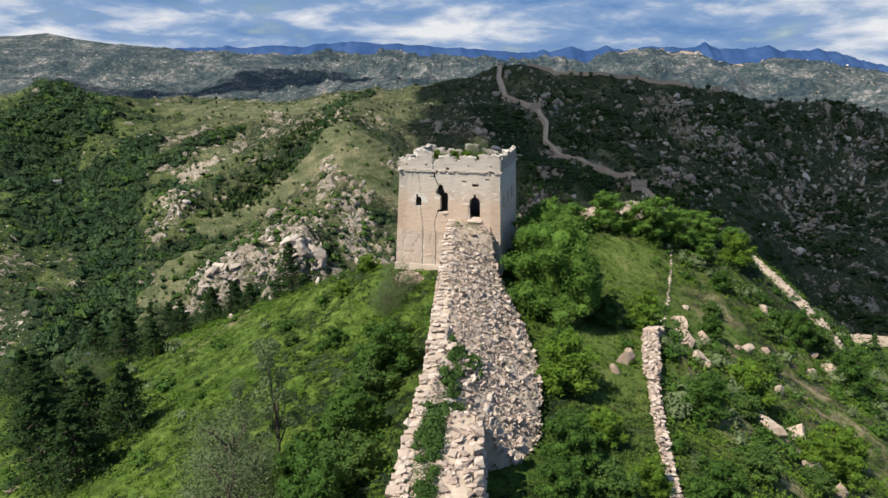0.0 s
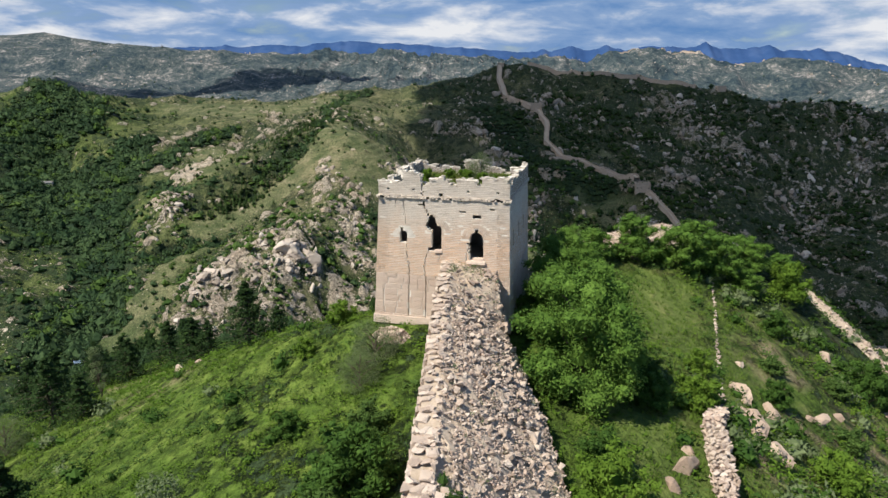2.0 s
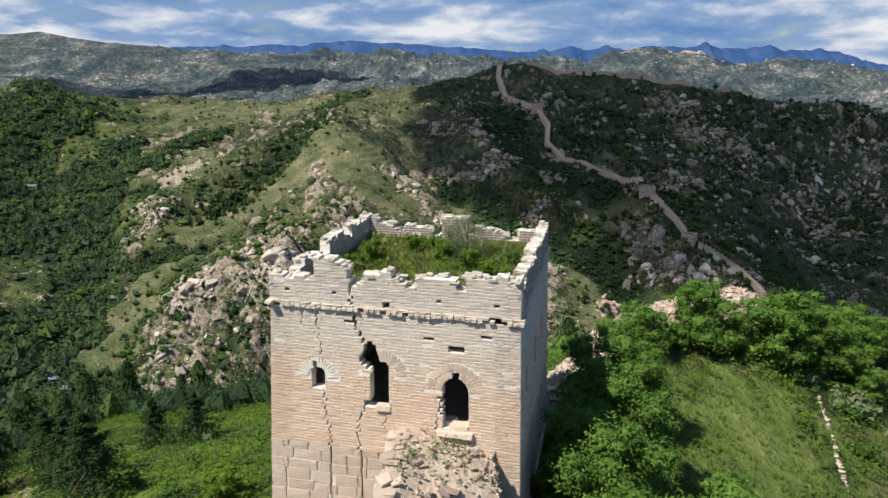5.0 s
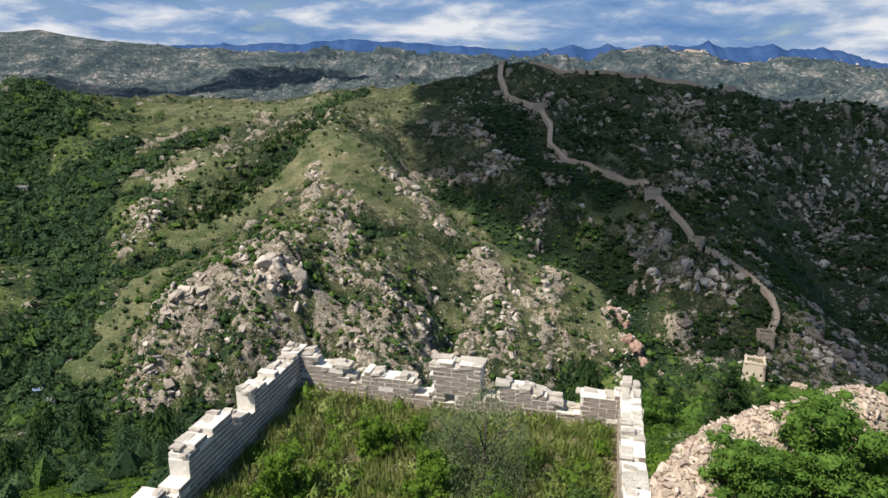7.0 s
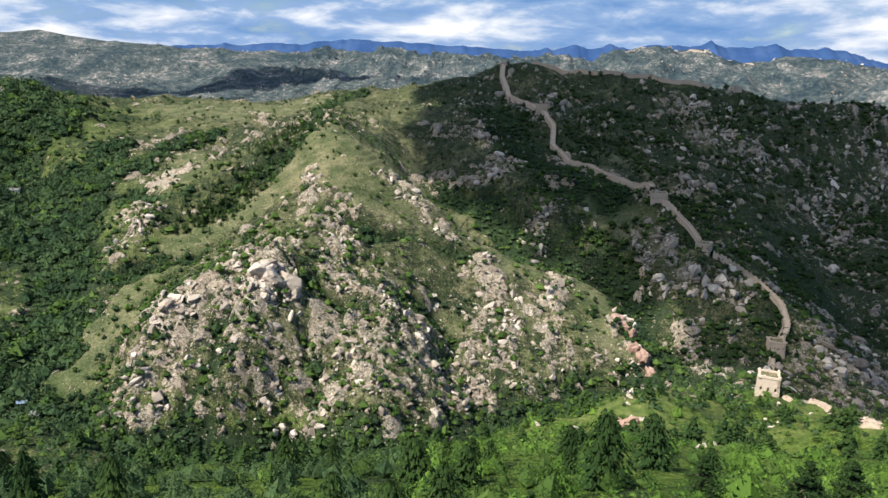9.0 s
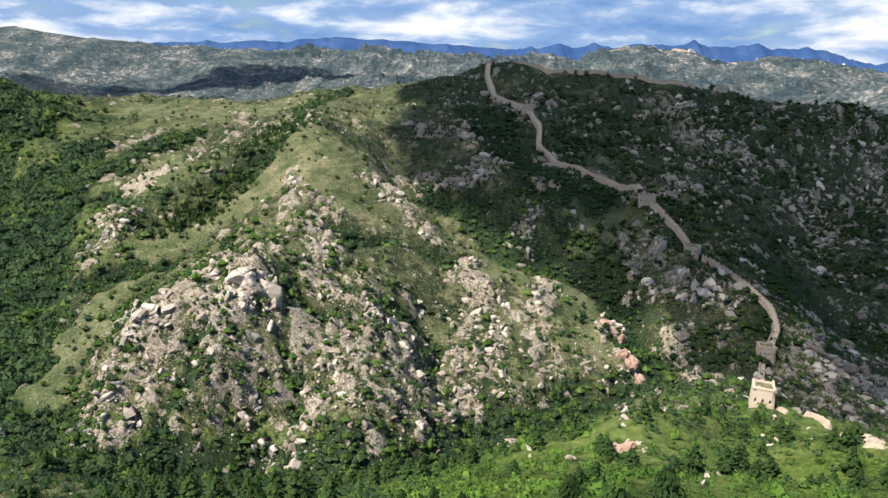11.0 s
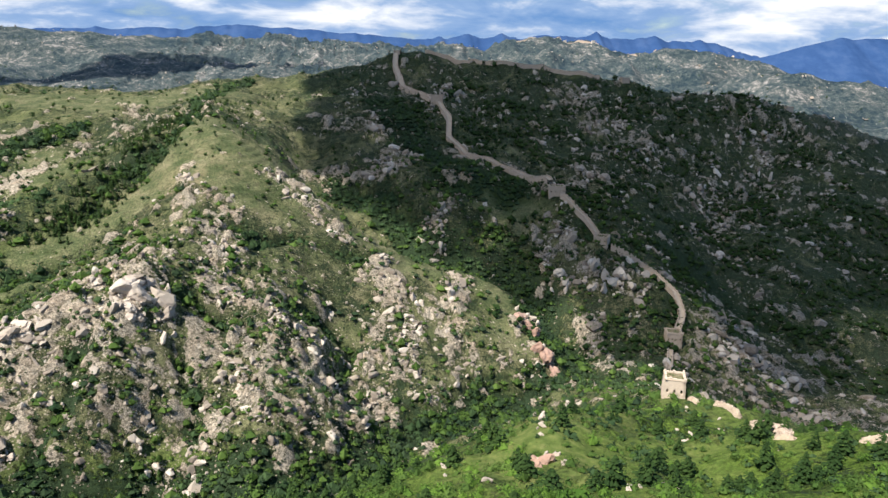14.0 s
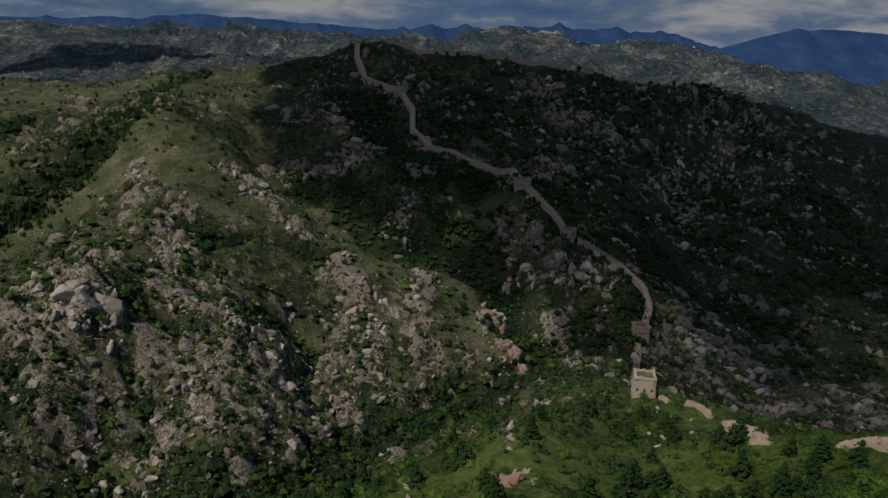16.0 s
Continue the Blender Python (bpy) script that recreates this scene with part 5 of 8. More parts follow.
# ---------------------------------------------------------------- masonry tools


def join_boxes(centres, halves, turn=None, wear=0.0, seed=0):
    """Boxes as vertex and quad arrays. turn: angle of each about the y axis (in its wall's plane)."""
    c, h = np.asarray(centres, float), np.asarray(halves, float)
    corner = np.array([(-1, -1, -1), (1, -1, -1), (1, 1, -1), (-1, 1, -1), (-1, -1, 1), (1, -1, 1), (1, 1, 1), (-1, 1, 1)], float)
    v = corner[None] * h[:, None, :]
    if wear:
        v = v + np.random.RandomState(seed).uniform(-wear, wear, v.shape)
    if turn is not None:
        ct, st = np.cos(turn)[:, None], np.sin(turn)[:, None]
        v = np.stack([v[..., 0] * ct - v[..., 2] * st, v[..., 1], v[..., 0] * st + v[..., 2] * ct], -1)
    v = v + c[:, None, :]
    q = np.array([(0, 3, 2, 1), (4, 5, 6, 7), (0, 1, 5, 4), (1, 2, 6, 5), (2, 3, 7, 6), (3, 0, 4, 7)])
    f = q[None] + (np.arange(len(c)) * 8)[:, None, None]
    return v.reshape(-1, 3), f.reshape(-1, 4)


def part(name, verts, faces, material, parent, label="", kind=""):
    ob = mesh_object(name, verts, faces, material)
    ob.parent = parent
    return tagged(ob, label, kind=kind)


def brick_material(name, low, high, z_mid, z_soft, pale=0.4):
    s = Mat(name, 0.93, 0.12)
    sep = s.n.new("ShaderNodeSeparateXYZ")
    s.l.new(s.pos, sep.inputs[0])
    blotch = s.noise(0.55, 5, 0.6)
    # fired warm lower courses, grey weathered upper ones
    at = s.math("ADD", sep.outputs[2], s.math("MULTIPLY", s.math("SUBTRACT", blotch, 0.5), 3.2))
    k = s.ramp(s.math("DIVIDE", s.math("SUBTRACT", at, z_mid - z_soft), 2 * z_soft), (0.0, 0.0), (1.0, 1.0))
    c = s.mix(k, low, high)
    c = s.mix(s.ramp(s.island(), (0.0, 0.0), (0.6, 0.06), (1.0, 0.32)), c, (0.19, 0.15, 0.12))
    c = s.mix(s.ramp(s.math("FRACT", s.math("MULTIPLY", s.island(), 7.3)), (0.6, 0.0), (1.0, 0.35)), c, (0.60, 0.50, 0.41))
    fine = s.noise(14, 4, 0.7)
    c = s.mix(s.ramp(s.noise(2.4, 5, 0.65), (0.55, 0.0), (0.75, pale)), c, (0.60, 0.55, 0.485))
    c = s.mix(s.ramp(fine, (0.5, 0.0), (0.8, 0.45)), c, (0.12, 0.105, 0.088))
    return s.done(c, fine, 0.5, 0.03)


def plain_stone(name, a, b, stain, scale=1.0):
    s = Mat(name, 0.94, 0.12)
    fine = s.noise(9 * scale, 5, 0.7)
    c = s.ramp(s.noise(1.1 * scale, 5, 0.6), (0.3, a), (0.7, b))
    c = s.mix(s.ramp(fine, (0.48, 0.0), (0.72, 0.5)), c, stain)
    return s.done(c, fine, 0.7, 0.05)


M_BRICK = brick_material("old_brick", (0.62, 0.435, 0.305), (0.54, 0.475, 0.405), 7.1, 1.0)
M_MORTAR = plain_stone("lime_mortar", (0.62, 0.57, 0.50), (0.74, 0.69, 0.615), (0.42, 0.375, 0.31))
M_BLOCK = stone_material("granite_block", ((0.54, 0.42, 0.34), (0.60, 0.48, 0.39), (0.64, 0.53, 0.44), (0.56, 0.44, 0.355)), 1.2, 0.25, "each")
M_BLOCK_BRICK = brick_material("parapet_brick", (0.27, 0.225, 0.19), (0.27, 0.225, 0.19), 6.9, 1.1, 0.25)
M_COPING = plain_stone("worn_coping", (0.36, 0.32, 0.27), (0.52, 0.475, 0.41), (0.24, 0.21, 0.175), 1.5)
M_EARTH = plain_stone("roof_earth", (0.16, 0.13, 0.085), (0.24, 0.20, 0.13), (0.09, 0.10, 0.045), 2.0)

# ---------------------------------------------------------------- the ruined watch tower
TU, TV = 9.05, 9.3                  # width of the front, depth
STONE_TOP, CORNICE = 3.75, 8.95     # heights over the foot at z = -17
COURSE = 0.115
tower = new("watch_tower")
tower.matrix_world = pose(-3.83, 56.28, -17.0, 0, 0, -14.0) @ Matrix.Diagonal((0.963, 1, 1, 1))
tagged(tower, "ruined square brick watch tower, cracked and roofless, on granite footing", "watch tower")

SIDES = {
    "front": (TU, lambda s, d: (s, d)), "right": (TV, lambda s, d: (TU - d, s)),
    "back": (TU, lambda s, d: (TU - s, TV - d)), "left": (TV, lambda s, d: (d, TV - s)),
}


def taper(v):
    """The walls lean in towards the cornice."""
    drop = np.maximum(CORNICE - v[:, 2], 0)
    lean = np.where(v[:, 0] < TU / 2, 0.052, 0.03)
    return np.stack([v[:, 0] + (v[:, 0] / TU - 0.5) * 2 * lean * drop, v[:, 1] + (v[:, 1] / TV - 0.5) * 2 * 0.03 * drop, v[:, 2]], -1)


def on_side(side, v):
    """From a wall's own (along, depth, up) to the tower's axes."""
    u, w = SIDES[side][1](v[:, 0], v[:, 1])
    return taper(np.stack([u, w, v[:, 2]], -1))


def near_line(s, w, line, half):
    hit = np.zeros(np.shape(s), bool)
    for (sa, wa), (sb, wb) in zip(line, line[1:]):
        t = np.clip((w - wa) / (wb - wa), 0, 1)
        wob = 0.05 * np.sin(w * 31) + 0.03 * np.sin(w * 67 + 1)
        hit |= (w <= max(wa, wb)) & (w >= min(wa, wb)) & (np.abs(s - (sa + (sb - sa) * t) - wob) < half * (0.6 + 0.5 * np.abs(np.sin(w * 5.3))))
    return hit


def arched(s, w, centre, half, sill, spring):
    d = np.hypot(s - centre, np.maximum(w - spring, 0))
    return (w > sill) & (d < half) & (np.abs(s - centre) < half)


def front_gaps(s, w):
    g = arched(s, w, 1.83, 0.26, 5.9, 6.52) | ((np.abs(s - 1.72) < 0.10) & (w > 6.6) & (w < 6.98))
    g |= arched(s, w, 4.12, 0.34, 5.55, 6.95) | (np.hypot((s - 3.78) / 0.36, (w - 7.3) / 0.48) < 1 + 0.15 * np.sin(9 * w)) | ((np.abs(s - 3.95) < 0.42) & (w > 5.5) & (w < 5.66))
    g |= arched(s, w, 6.83, 0.46, 4.98, 6.42) | ((np.abs(s - 6.85) < 0.13) & (w > 6.7) & (w < 7.14)) | ((np.abs(s - 6.28) < 0.10) & (w > 6.0) & (w < 6.2))
    g |= (np.abs(s - 6.87) < 0.28) & (w > 7.76) & (w < 7.97)
    for line, half in ((((3.05, 10.6), (3.10, 8.95), (3.30, 8.3), (3.72, 7.6)), 0.055), (((2.05, 5.95), (2.1, 5.0), (2.28, 4.3), (2.3, 3.7)), 0.03),
                       (((3.72, 5.6), (3.36, 5.0), (3.3, 4.2), (3.42, 3.7)), 0.035), (((4.42, 5.6), (4.25, 4.7)), 0.02), (((6.36, 6.1), (6.12, 4.95)), 0.03),
                       (((1.75, 8.9), (1.82, 8.1)), 0.025), (((1.85, 7.95), (2.0, 7.2)), 0.02), (((1.2, 8.8), (1.25, 8.2)), 0.02)):
        g |= near_line(s, w, line, half)
    for centre in (0.69, 2.48, 6.26, 8.24):
        g |= (np.abs(s - centre) < 0.09) & (w > 9.42) & (w < 9.60)
    g |= (np.abs(s - 4.38) < 0.13) & (w > 9.12) & (w < 9.38)
    for sc, wc in ((8.6, 7.3), (8.7, 6.75), (5.1, 8.35), (3.0, 8.55), (0.35, 7.6), (7.9, 8.45), (5.9, 8.2)):
        g |= (np.abs(s - sc) < 0.19) & (np.abs(w - wc) < 0.05)
    return g


def right_gaps(s, w):
    g = np.zeros(np.shape(s), bool)
    for c in (1.6, 4.2, 6.6):
        g |= arched(s, w, c, 0.3, 5.7, 6.6)
    for c in (0.9, 2.8, 4.7, 6.6):
        g |= (np.abs(s - c) < 0.09) & (w > 9.42) & (w < 9.60)
    return g


def back_gaps(s, w):
    return near_line(s, w, ((5.25, 10.9), (5.05, 9.9), (4.9, 9.0)), 0.05) | ((np.abs(s - 4.55) < 0.13) & (w > 9.32) & (w < 9.6))


def no_gaps(s, w):
    return np.zeros(np.shape(s), bool)


def runs(side_len, w, gaps, top=None, step=0.02):
    """The stretches of a course that are still standing."""
    s = np.arange(step / 2, side_len, step)
    solid = ~gaps(s, np.full(len(s), w))
    if top is not None:
        solid &= top(s) > w
    edge = np.diff(np.concatenate([[0], solid.astype(int), [0]]))
    a, b = np.nonzero(edge == 1)[0], np.nonzero(edge == -1)[0]
    return [(i * step, j * step) for i, j in zip(a, b) if (j - i) * step > 0.06]


def lay(side_len, w0, w1, gaps, thick, top=None, both=False, skip=None, seed=0):
    """Mortar strips (through the wall) and bricks (on its face, or on both faces) from w0 to w1."""
    rng = np.random.RandomState(seed)
    strips, bricks = [], []
    for k in range(int(round((w1 - w0) / COURSE))):
        w = w0 + (k + 0.5) * COURSE
        for a, b in runs(side_len, w, gaps, top):
            strips.append(((a + b) / 2, thick / 2, w, (b - a) / 2 - 0.004, thick / 2 - 0.004, COURSE / 2))
            s = a - ((k % 2) * 0.195 + rng.uniform(0, 0.05)) % 0.39
            while s < b:
                e = s + rng.choice([0.38, 0.39, 0.40, 0.19], p=[0.35, 0.35, 0.2, 0.1])
                lo, hi = max(s, a), min(e, b) - 0.022
                if hi - lo > 0.05 and rng.rand() > 0.012 and not (skip is not None and skip((lo + hi) / 2, w)):
                    out = rng.uniform(0.002, 0.009)
                    bricks.append(((lo + hi) / 2, 0.06 - out, w, (hi - lo) / 2, 0.06, COURSE / 2 - 0.018, 0))
                    if both:
                        bricks.append(((lo + hi) / 2, thick - 0.06 + out, w, (hi - lo) / 2, 0.06, COURSE / 2 - 0.018, 1))
                s = e
    return np.array(strips), np.array(bricks)


def in_rings(s, w):
    for c, spring, r0, r1 in RINGS:
        d = math.hypot(s - c, max(w - spring, 0))
        if r0 < d < r1 and w > spring - 0.12:
            return True
    return False


RINGS = [(1.83, 6.38, 0.36, 0.74), (4.3, 6.75, 0.44, 0.84), (6.83, 6.42, 0.46, 1.0)]
for side, gaps in (("front", front_gaps), ("right", right_gaps), ("back", no_gaps), ("left", no_gaps)):
    length = SIDES[side][0]
    strips, bricks = lay(length, STONE_TOP, CORNICE, gaps, 0.40 if side == "front" else 0.85, skip=in_rings if side == "front" else None, seed=len(side))
    v, f = join_boxes(strips[:, :3], strips[:, 3:6])
    wall = part("brick_wall", on_side(side, v), f, M_MORTAR, tower)
    v, f = join_boxes(bricks[:, :3], bricks[:, 3:6], wear=0.005, seed=3)
    part("brickwork", on_side(side, v), f, M_BRICK, wall, "weathered pink and grey bricks in lime mortar", "stuff")

# arch rings of bricks on edge round the three openings
for c, spring, r0, r1 in RINGS:
    cs, hs, tn = [], [], []
    rows = 2 if r1 - r0 > 0.45 else 1
    for row in range(rows):
        ra, rb = r0 + (r1 - r0) * row / rows + 0.012, r0 + (r1 - r0) * (row + 1) / rows - 0.012
        n = int(math.pi * (ra + rb) / 2 / 0.098)
        for k in range(n):
            a = math.pi * (k + 0.5) / n
            s, w = c + (ra + rb) / 2 * math.cos(a), spring + (ra + rb) / 2 * math.sin(a)
            if front_gaps(np.array([s]), np.array([w]))[0]:
                continue
            cs.append((s, 0.05, w))
            hs.append(((rb - ra) / 2, 0.065, 0.037))
            tn.append(a)
    v, f = join_boxes(cs, hs, np.array(tn), 0.004)
    part("arch", on_side("front", v), f, M_MORTAR if r0 < 0.4 else M_BRICK, tower, "arch of bricks set on edge", "stuff")

# cornice: two bands with a saw-tooth course between
cs, hs = [], []
for side in SIDES:
    length = SIDES[side][0]
    rng = np.random.RandomState(len(side) + 40)
    v, f = [], []
    sc, sh = [], []
    for s in np.arange(0.0, length, 0.2):
        if rng.rand() < (0.10 if side == "front" else 0.05):
            continue
        sc.append((s + 0.1, 0.02 + rng.uniform(-0.02, 0.03), CORNICE + 0.03 + rng.uniform(-0.015, 0.015)))
        sh.append((0.085, 0.13, 0.05))
    for s in np.arange(0.0, length, 0.4):
        if rng.rand() < 0.12:
            continue
        sc.append((s + 0.2, 0.06, CORNICE + 0.12 + rng.uniform(-0.01, 0.01)))
        sh.append((0.19, 0.14, 0.042))
    v, f = join_boxes(sc, sh, wear=0.02, seed=9)
    part("cornice", on_side(side, v), f, M_BRICK, tower, "crumbling saw-tooth brick cornice", "stuff")


def skyline(steps, seed):
    """A broken parapet top: stretches of different height with single bricks missing."""
    at, high = np.array([s for s, _ in steps]), np.array([h for _, h in steps])
    rs = np.random.RandomState(seed)
    wob = np.concatenate([[0], np.cumsum(rs.choice([-1, 0, 0, 0, 1], 119))])
    wob = np.clip(wob - np.round(np.linspace(0, wob[-1], 120)).astype(int), -2, 2) + rs.choice([0, 0, 0, -1], 120)

    def top(s):
        k = np.clip(np.searchsorted(at, s, "right") - 1, 0, len(at) - 1)
        return CORNICE + 0.15 + high[k] + wob[np.clip((s / 0.195).astype(int), 0, 119)] * COURSE * 0.7
    return top


PARAPETS = {
    "front": ([(0, 0.95), (1.55, 1.0), (1.75, 1.72), (2.75, 1.55), (3.0, 1.2), (3.12, 0.9), (3.6, 1.2), (4.2, 1.4), (4.6, 1.15), (5.1, 0.95), (5.5, 1.35), (6.45, 1.3), (6.85, 0.9), (7.2, 1.4), (8.3, 1.35), (8.6, 1.2)], front_gaps),
    "right": ([(0, 1.3), (0.6, 1.0), (1.2, 1.3), (2.8, 1.1), (3.9, 1.3), (5.6, 1.15), (7.2, 1.1), (8.2, 1.0)], right_gaps),
    "back": ([(0, 0.95), (1.35, 0.4), (1.95, 0.7), (3.3, 0.4), (3.75, 1.24), (5.1, 0.45), (5.5, 0.9), (6.9, 0.65), (7.4, 1.0), (8.2, 1.25)], back_gaps),
    "left": ([(0, 1.2), (1.4, 1.1), (2.7, 0.65), (3.6, 1.1), (5.1, 0.7), (5.8, 1.0), (7.4, 0.8)], no_gaps),
}
for side, (steps, gaps) in PARAPETS.items():
    length = SIDES[side][0]
    strips, bricks = lay(length, CORNICE + 0.15, CORNICE + 2.3, gaps, 0.46, skyline(steps, len(side)), True, seed=20 + len(side))
    v, f = join_boxes(strips[:, :3], strips[:, 3:6])
    wall = part("parapet", on_side(side, v), f, M_MORTAR, tower, "broken brick parapet")
    # worn bricks and lime lumps lying along the broken top
    rs, cap_top = np.random.RandomState(70 + len(side)), skyline(steps, len(side))
    cs, hs, tn = [], [], []
    for s in np.arange(0.1, length - 0.1, 0.17):
        for dd in (0.12, 0.34):
            if rs.rand() < 0.8:
                cs.append((s + rs.uniform(-0.06, 0.06), dd + rs.uniform(-0.03, 0.03), float(cap_top(np.array([s]))[0]) + rs.uniform(-0.09, 0.03)))
                hs.append((rs.uniform(0.08, 0.19), rs.uniform(0.08, 0.13), rs.uniform(0.03, 0.055)))
                tn.append(rs.normal() * 0.12)
    v, f = join_boxes(cs, hs, np.array(tn), 0.025, 5)
    part("coping", on_side(side, v), f, M_COPING, wall, "loose worn bricks on the broken top", "stuff")
    single = np.zeros(len(bricks), bool)
    if side == "back":
        single[np.nonzero(bricks[:, 6] == 1)[0][:300]] = True
    v, f = join_boxes(bricks[~single, :3], bricks[~single, 3:6], wear=0.006, seed=4)
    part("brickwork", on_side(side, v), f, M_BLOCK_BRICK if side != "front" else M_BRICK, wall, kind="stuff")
    # the inner face that the flight passes closest: brick by brick
    shapes = {}
    for s, d, w, hs_, hd, hw, _ in bricks[single]:
        key = round(hs_ * 50)
        if key not in shapes:
            v, f = join_boxes([(0, 0, 0)], [(key / 50, hd, hw)], wear=0.006, seed=key)
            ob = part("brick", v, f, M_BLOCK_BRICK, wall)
            shapes[key] = ob.data
        else:
            ob = new("brick", shapes[key])
            ob.parent = wall
        p = on_side(side, np.array([(s, d, w)]))[0]
        ob.location = p
        ob.rotation_euler = (0, 0, random.uniform(-0.01, 0.01))

# granite footing, block by block
rng = np.random.RandomState(12)
block_meshes = []
for k in range(6):
    v, f = join_boxes([(0, 0, 0)], [(0.5, 0.5, 0.5)], wear=0.025, seed=60 + k)
    me = mesh_object("stone_block", v, f, M_BLOCK)
    mod = bmesh.new()
    mod.from_mesh(me.data)
    bmesh.ops.bevel(mod, geom=list(mod.edges), offset=0.012, segments=1, affect="EDGES")
    mod.to_mesh(me.data)
    mod.free()
    block_meshes.append(me.data)
    bpy.data.objects.remove(me)
for side in ("front", "right", "left", "back"):
    length = SIDES[side][0]
    w = 0.55
    while w < STONE_TOP - 0.05:
        h = min(rng.uniform(0.36, 0.46), STONE_TOP - w)
        if STONE_TOP - w - h < 0.15:
            h = STONE_TOP - w
        s = -rng.uniform(0, 0.5)
        while s < length:
            e = s + rng.uniform(0.65, 1.15)
            lo, hi = max(s, -0.02), min(e, length + 0.02)
            cuts = [lo] + [c + k for c in (2.29 + 0.02 * math.sin(9 * w), 3.435 + 0.02 * math.sin(7 * w)) for k in (-0.02, 0.02) if side == "front" and lo + 0.1 < c < hi - 0.1] + [hi]
            for lo, hi in zip(cuts[::2], cuts[1::2]):
                if hi - lo < 0.12:
                    continue
                ob = new("stone_block", block_meshes[rng.randint(6)])
                ob.parent = tower
                p = on_side(side, np.array([((lo + hi) / 2, 0.25 - rng.uniform(0.0, 0.012), w + h / 2)]))[0]
                ob.location = p
                ob.rotation_euler = (0, 0, 0 if side in ("front", "back") else math.pi / 2)
                ob.scale = (hi - lo - 0.008, 0.5, h - 0.007)
            s = e
        w += h
for a, b in ((0.035, 2.26), (2.32, 3.40), (3.47, TU - 0.035)):          # split where the cracks run down
    v, f = join_boxes([((a + b) / 2, TV / 2, 2.0)], [((b - a) / 2, TV / 2 - 0.035, 1.73)])
    part("footing_core", taper(v), f, M_MORTAR, tower)
v, f = join_boxes([(TU / 2, TV / 2, 0.5)], [(TU / 2 + 0.07, TV / 2 + 0.07, 0.3)], wear=0.03)
part("plinth", taper(v), f, M_BLOCK, tower, "projecting granite plinth")
# the roof: packed earth, uneven
n = 34
uu, vv = np.meshgrid(np.linspace(0.35, TU - 0.35, n), np.linspace(0.35, TV - 0.35, n))
ww = CORNICE + 0.05 + 0.35 * fbm(uu / 1.5, vv / 1.5, 3, 5) + 0.25 * blob(uu, vv, 6.5, 6.0, 2, 2)
i = np.arange(n * n).reshape(n, n)
low = np.stack([uu, vv, np.full_like(uu, CORNICE - 0.3)], -1).reshape(-1, 3)
v = np.concatenate([np.stack([uu, vv, ww], -1).reshape(-1, 3), low])
q = np.stack([i[:-1, :-1], i[:-1, 1:], i[1:, 1:], i[1:, :-1]], -1).reshape(-1, 4)
part("roof", v, np.concatenate([q, (q + n * n)[:, ::-1]]), M_EARTH, tower, "roof of packed earth, overgrown")
# sill and fallen stones in the doorway
for name, at, half in (("sill", (6.83, 0.35, 4.9), (0.6, 0.5, 0.09)), ("fallen_block", (6.95, 0.2, 5.05), (0.3, 0.22, 0.11)), ("fallen_block", (6.55, 0.5, 5.05), (0.2, 0.25, 0.1)), ("sill", (4.25, 0.1, 5.5), (0.24, 0.16, 0.09))):
    v, f = join_boxes([at], [half], wear=0.05, seed=2)
    part(name, on_side("front", v), f, M_BLOCK, tower, "pale granite block")

# ---------------------------------------------------------------- the ruined wall that leads to the tower
# stations: y, left edge x, foot of the right side x, top z, right foot z, share that stands as a block
WALL = [(-60, -8.0, -3.2, -20.0, -22.5, 1), (0, -4.4, -0.9, -17.4, -20.5, 1), (21.5, -2.1, 1.35, -15.6, -19.4, 1), (27.6, -1.35, 1.75, -15.0, -19.2, 1), (28.6, -1.25, 3.6, -14.8, -18.9, 0),
        (31.4, -0.9, 5.0, -14.5, -18.6, 0), (38, -0.5, 5.9, -13.6, -17.9, 0), (43.5, -0.2, 5.4, -12.9, -17.0, 0), (48, 0.05, 4.8, -12.6, -16.4, 0.1), (51, 0.25, 4.5, -12.3, -16.2, 0.3), (53, 0.4, 4.3, -12.1, -16.2, 0.85), (55.2, 0.55, 4.2, -12.0, -16.2, 0.9)]
_wy = np.array([s[0] for s in WALL])


def wall_at(y):
    return [np.interp(y, _wy, [s[k] for s in WALL]) for k in range(1, 6)]


def wall_surface(y, t):
    """A point of the wall's top and right side: t from 0 at the left edge to 1 at the right foot."""
    xl, xb, zt, zb, k = wall_at(y)
    fall = np.where(t < 0.13, 0.0, ((np.maximum(t, 0.13) - 0.13) / 0.87)) ** 1.15
    block = smooth01(t, 0.90, 0.99) + 0.06 * t
    f = k * block + (1 - k) * fall
    return xl + (xb - xl) * t, zt + (zb - zt) * f


wall = new("ruined_wall")
wall.location = (0, 40, -18)
wall.matrix_world = Matrix.Translation((0, 40, -18))
tagged(wall, "collapsed stone defensive wall spilling rubble, leading to the tower", "wall")
OFF = np.array([0, 40, -18.0])
ys, ts = np.arange(-60, 55.3, 0.3), np.linspace(0, 1, 30)
YY, TT = np.meshgrid(ys, ts, indexing="ij")
XX, ZZ = wall_surface(YY, TT)
amp = 0.10 + 0.30 * (1 - wall_at(YY)[4]) * smooth01(TT, 0.05, 0.2)
ZZ = ZZ + amp * 1.6 * (fbm(XX / 0.8, YY / 0.8, 4, 33) - 0.55) - 0.06
skirt_x, skirt_z = XX[:, :1] - 0.45, ZZ[:, :1] - 4.5
X2, Z2, Y2 = np.concatenate([skirt_x, XX, XX[:, -1:] + 0.1], 1), np.concatenate([skirt_z, ZZ, ZZ[:, -1:] - 3], 1), np.concatenate([YY[:, :1], YY, YY[:, -1:]], 1)
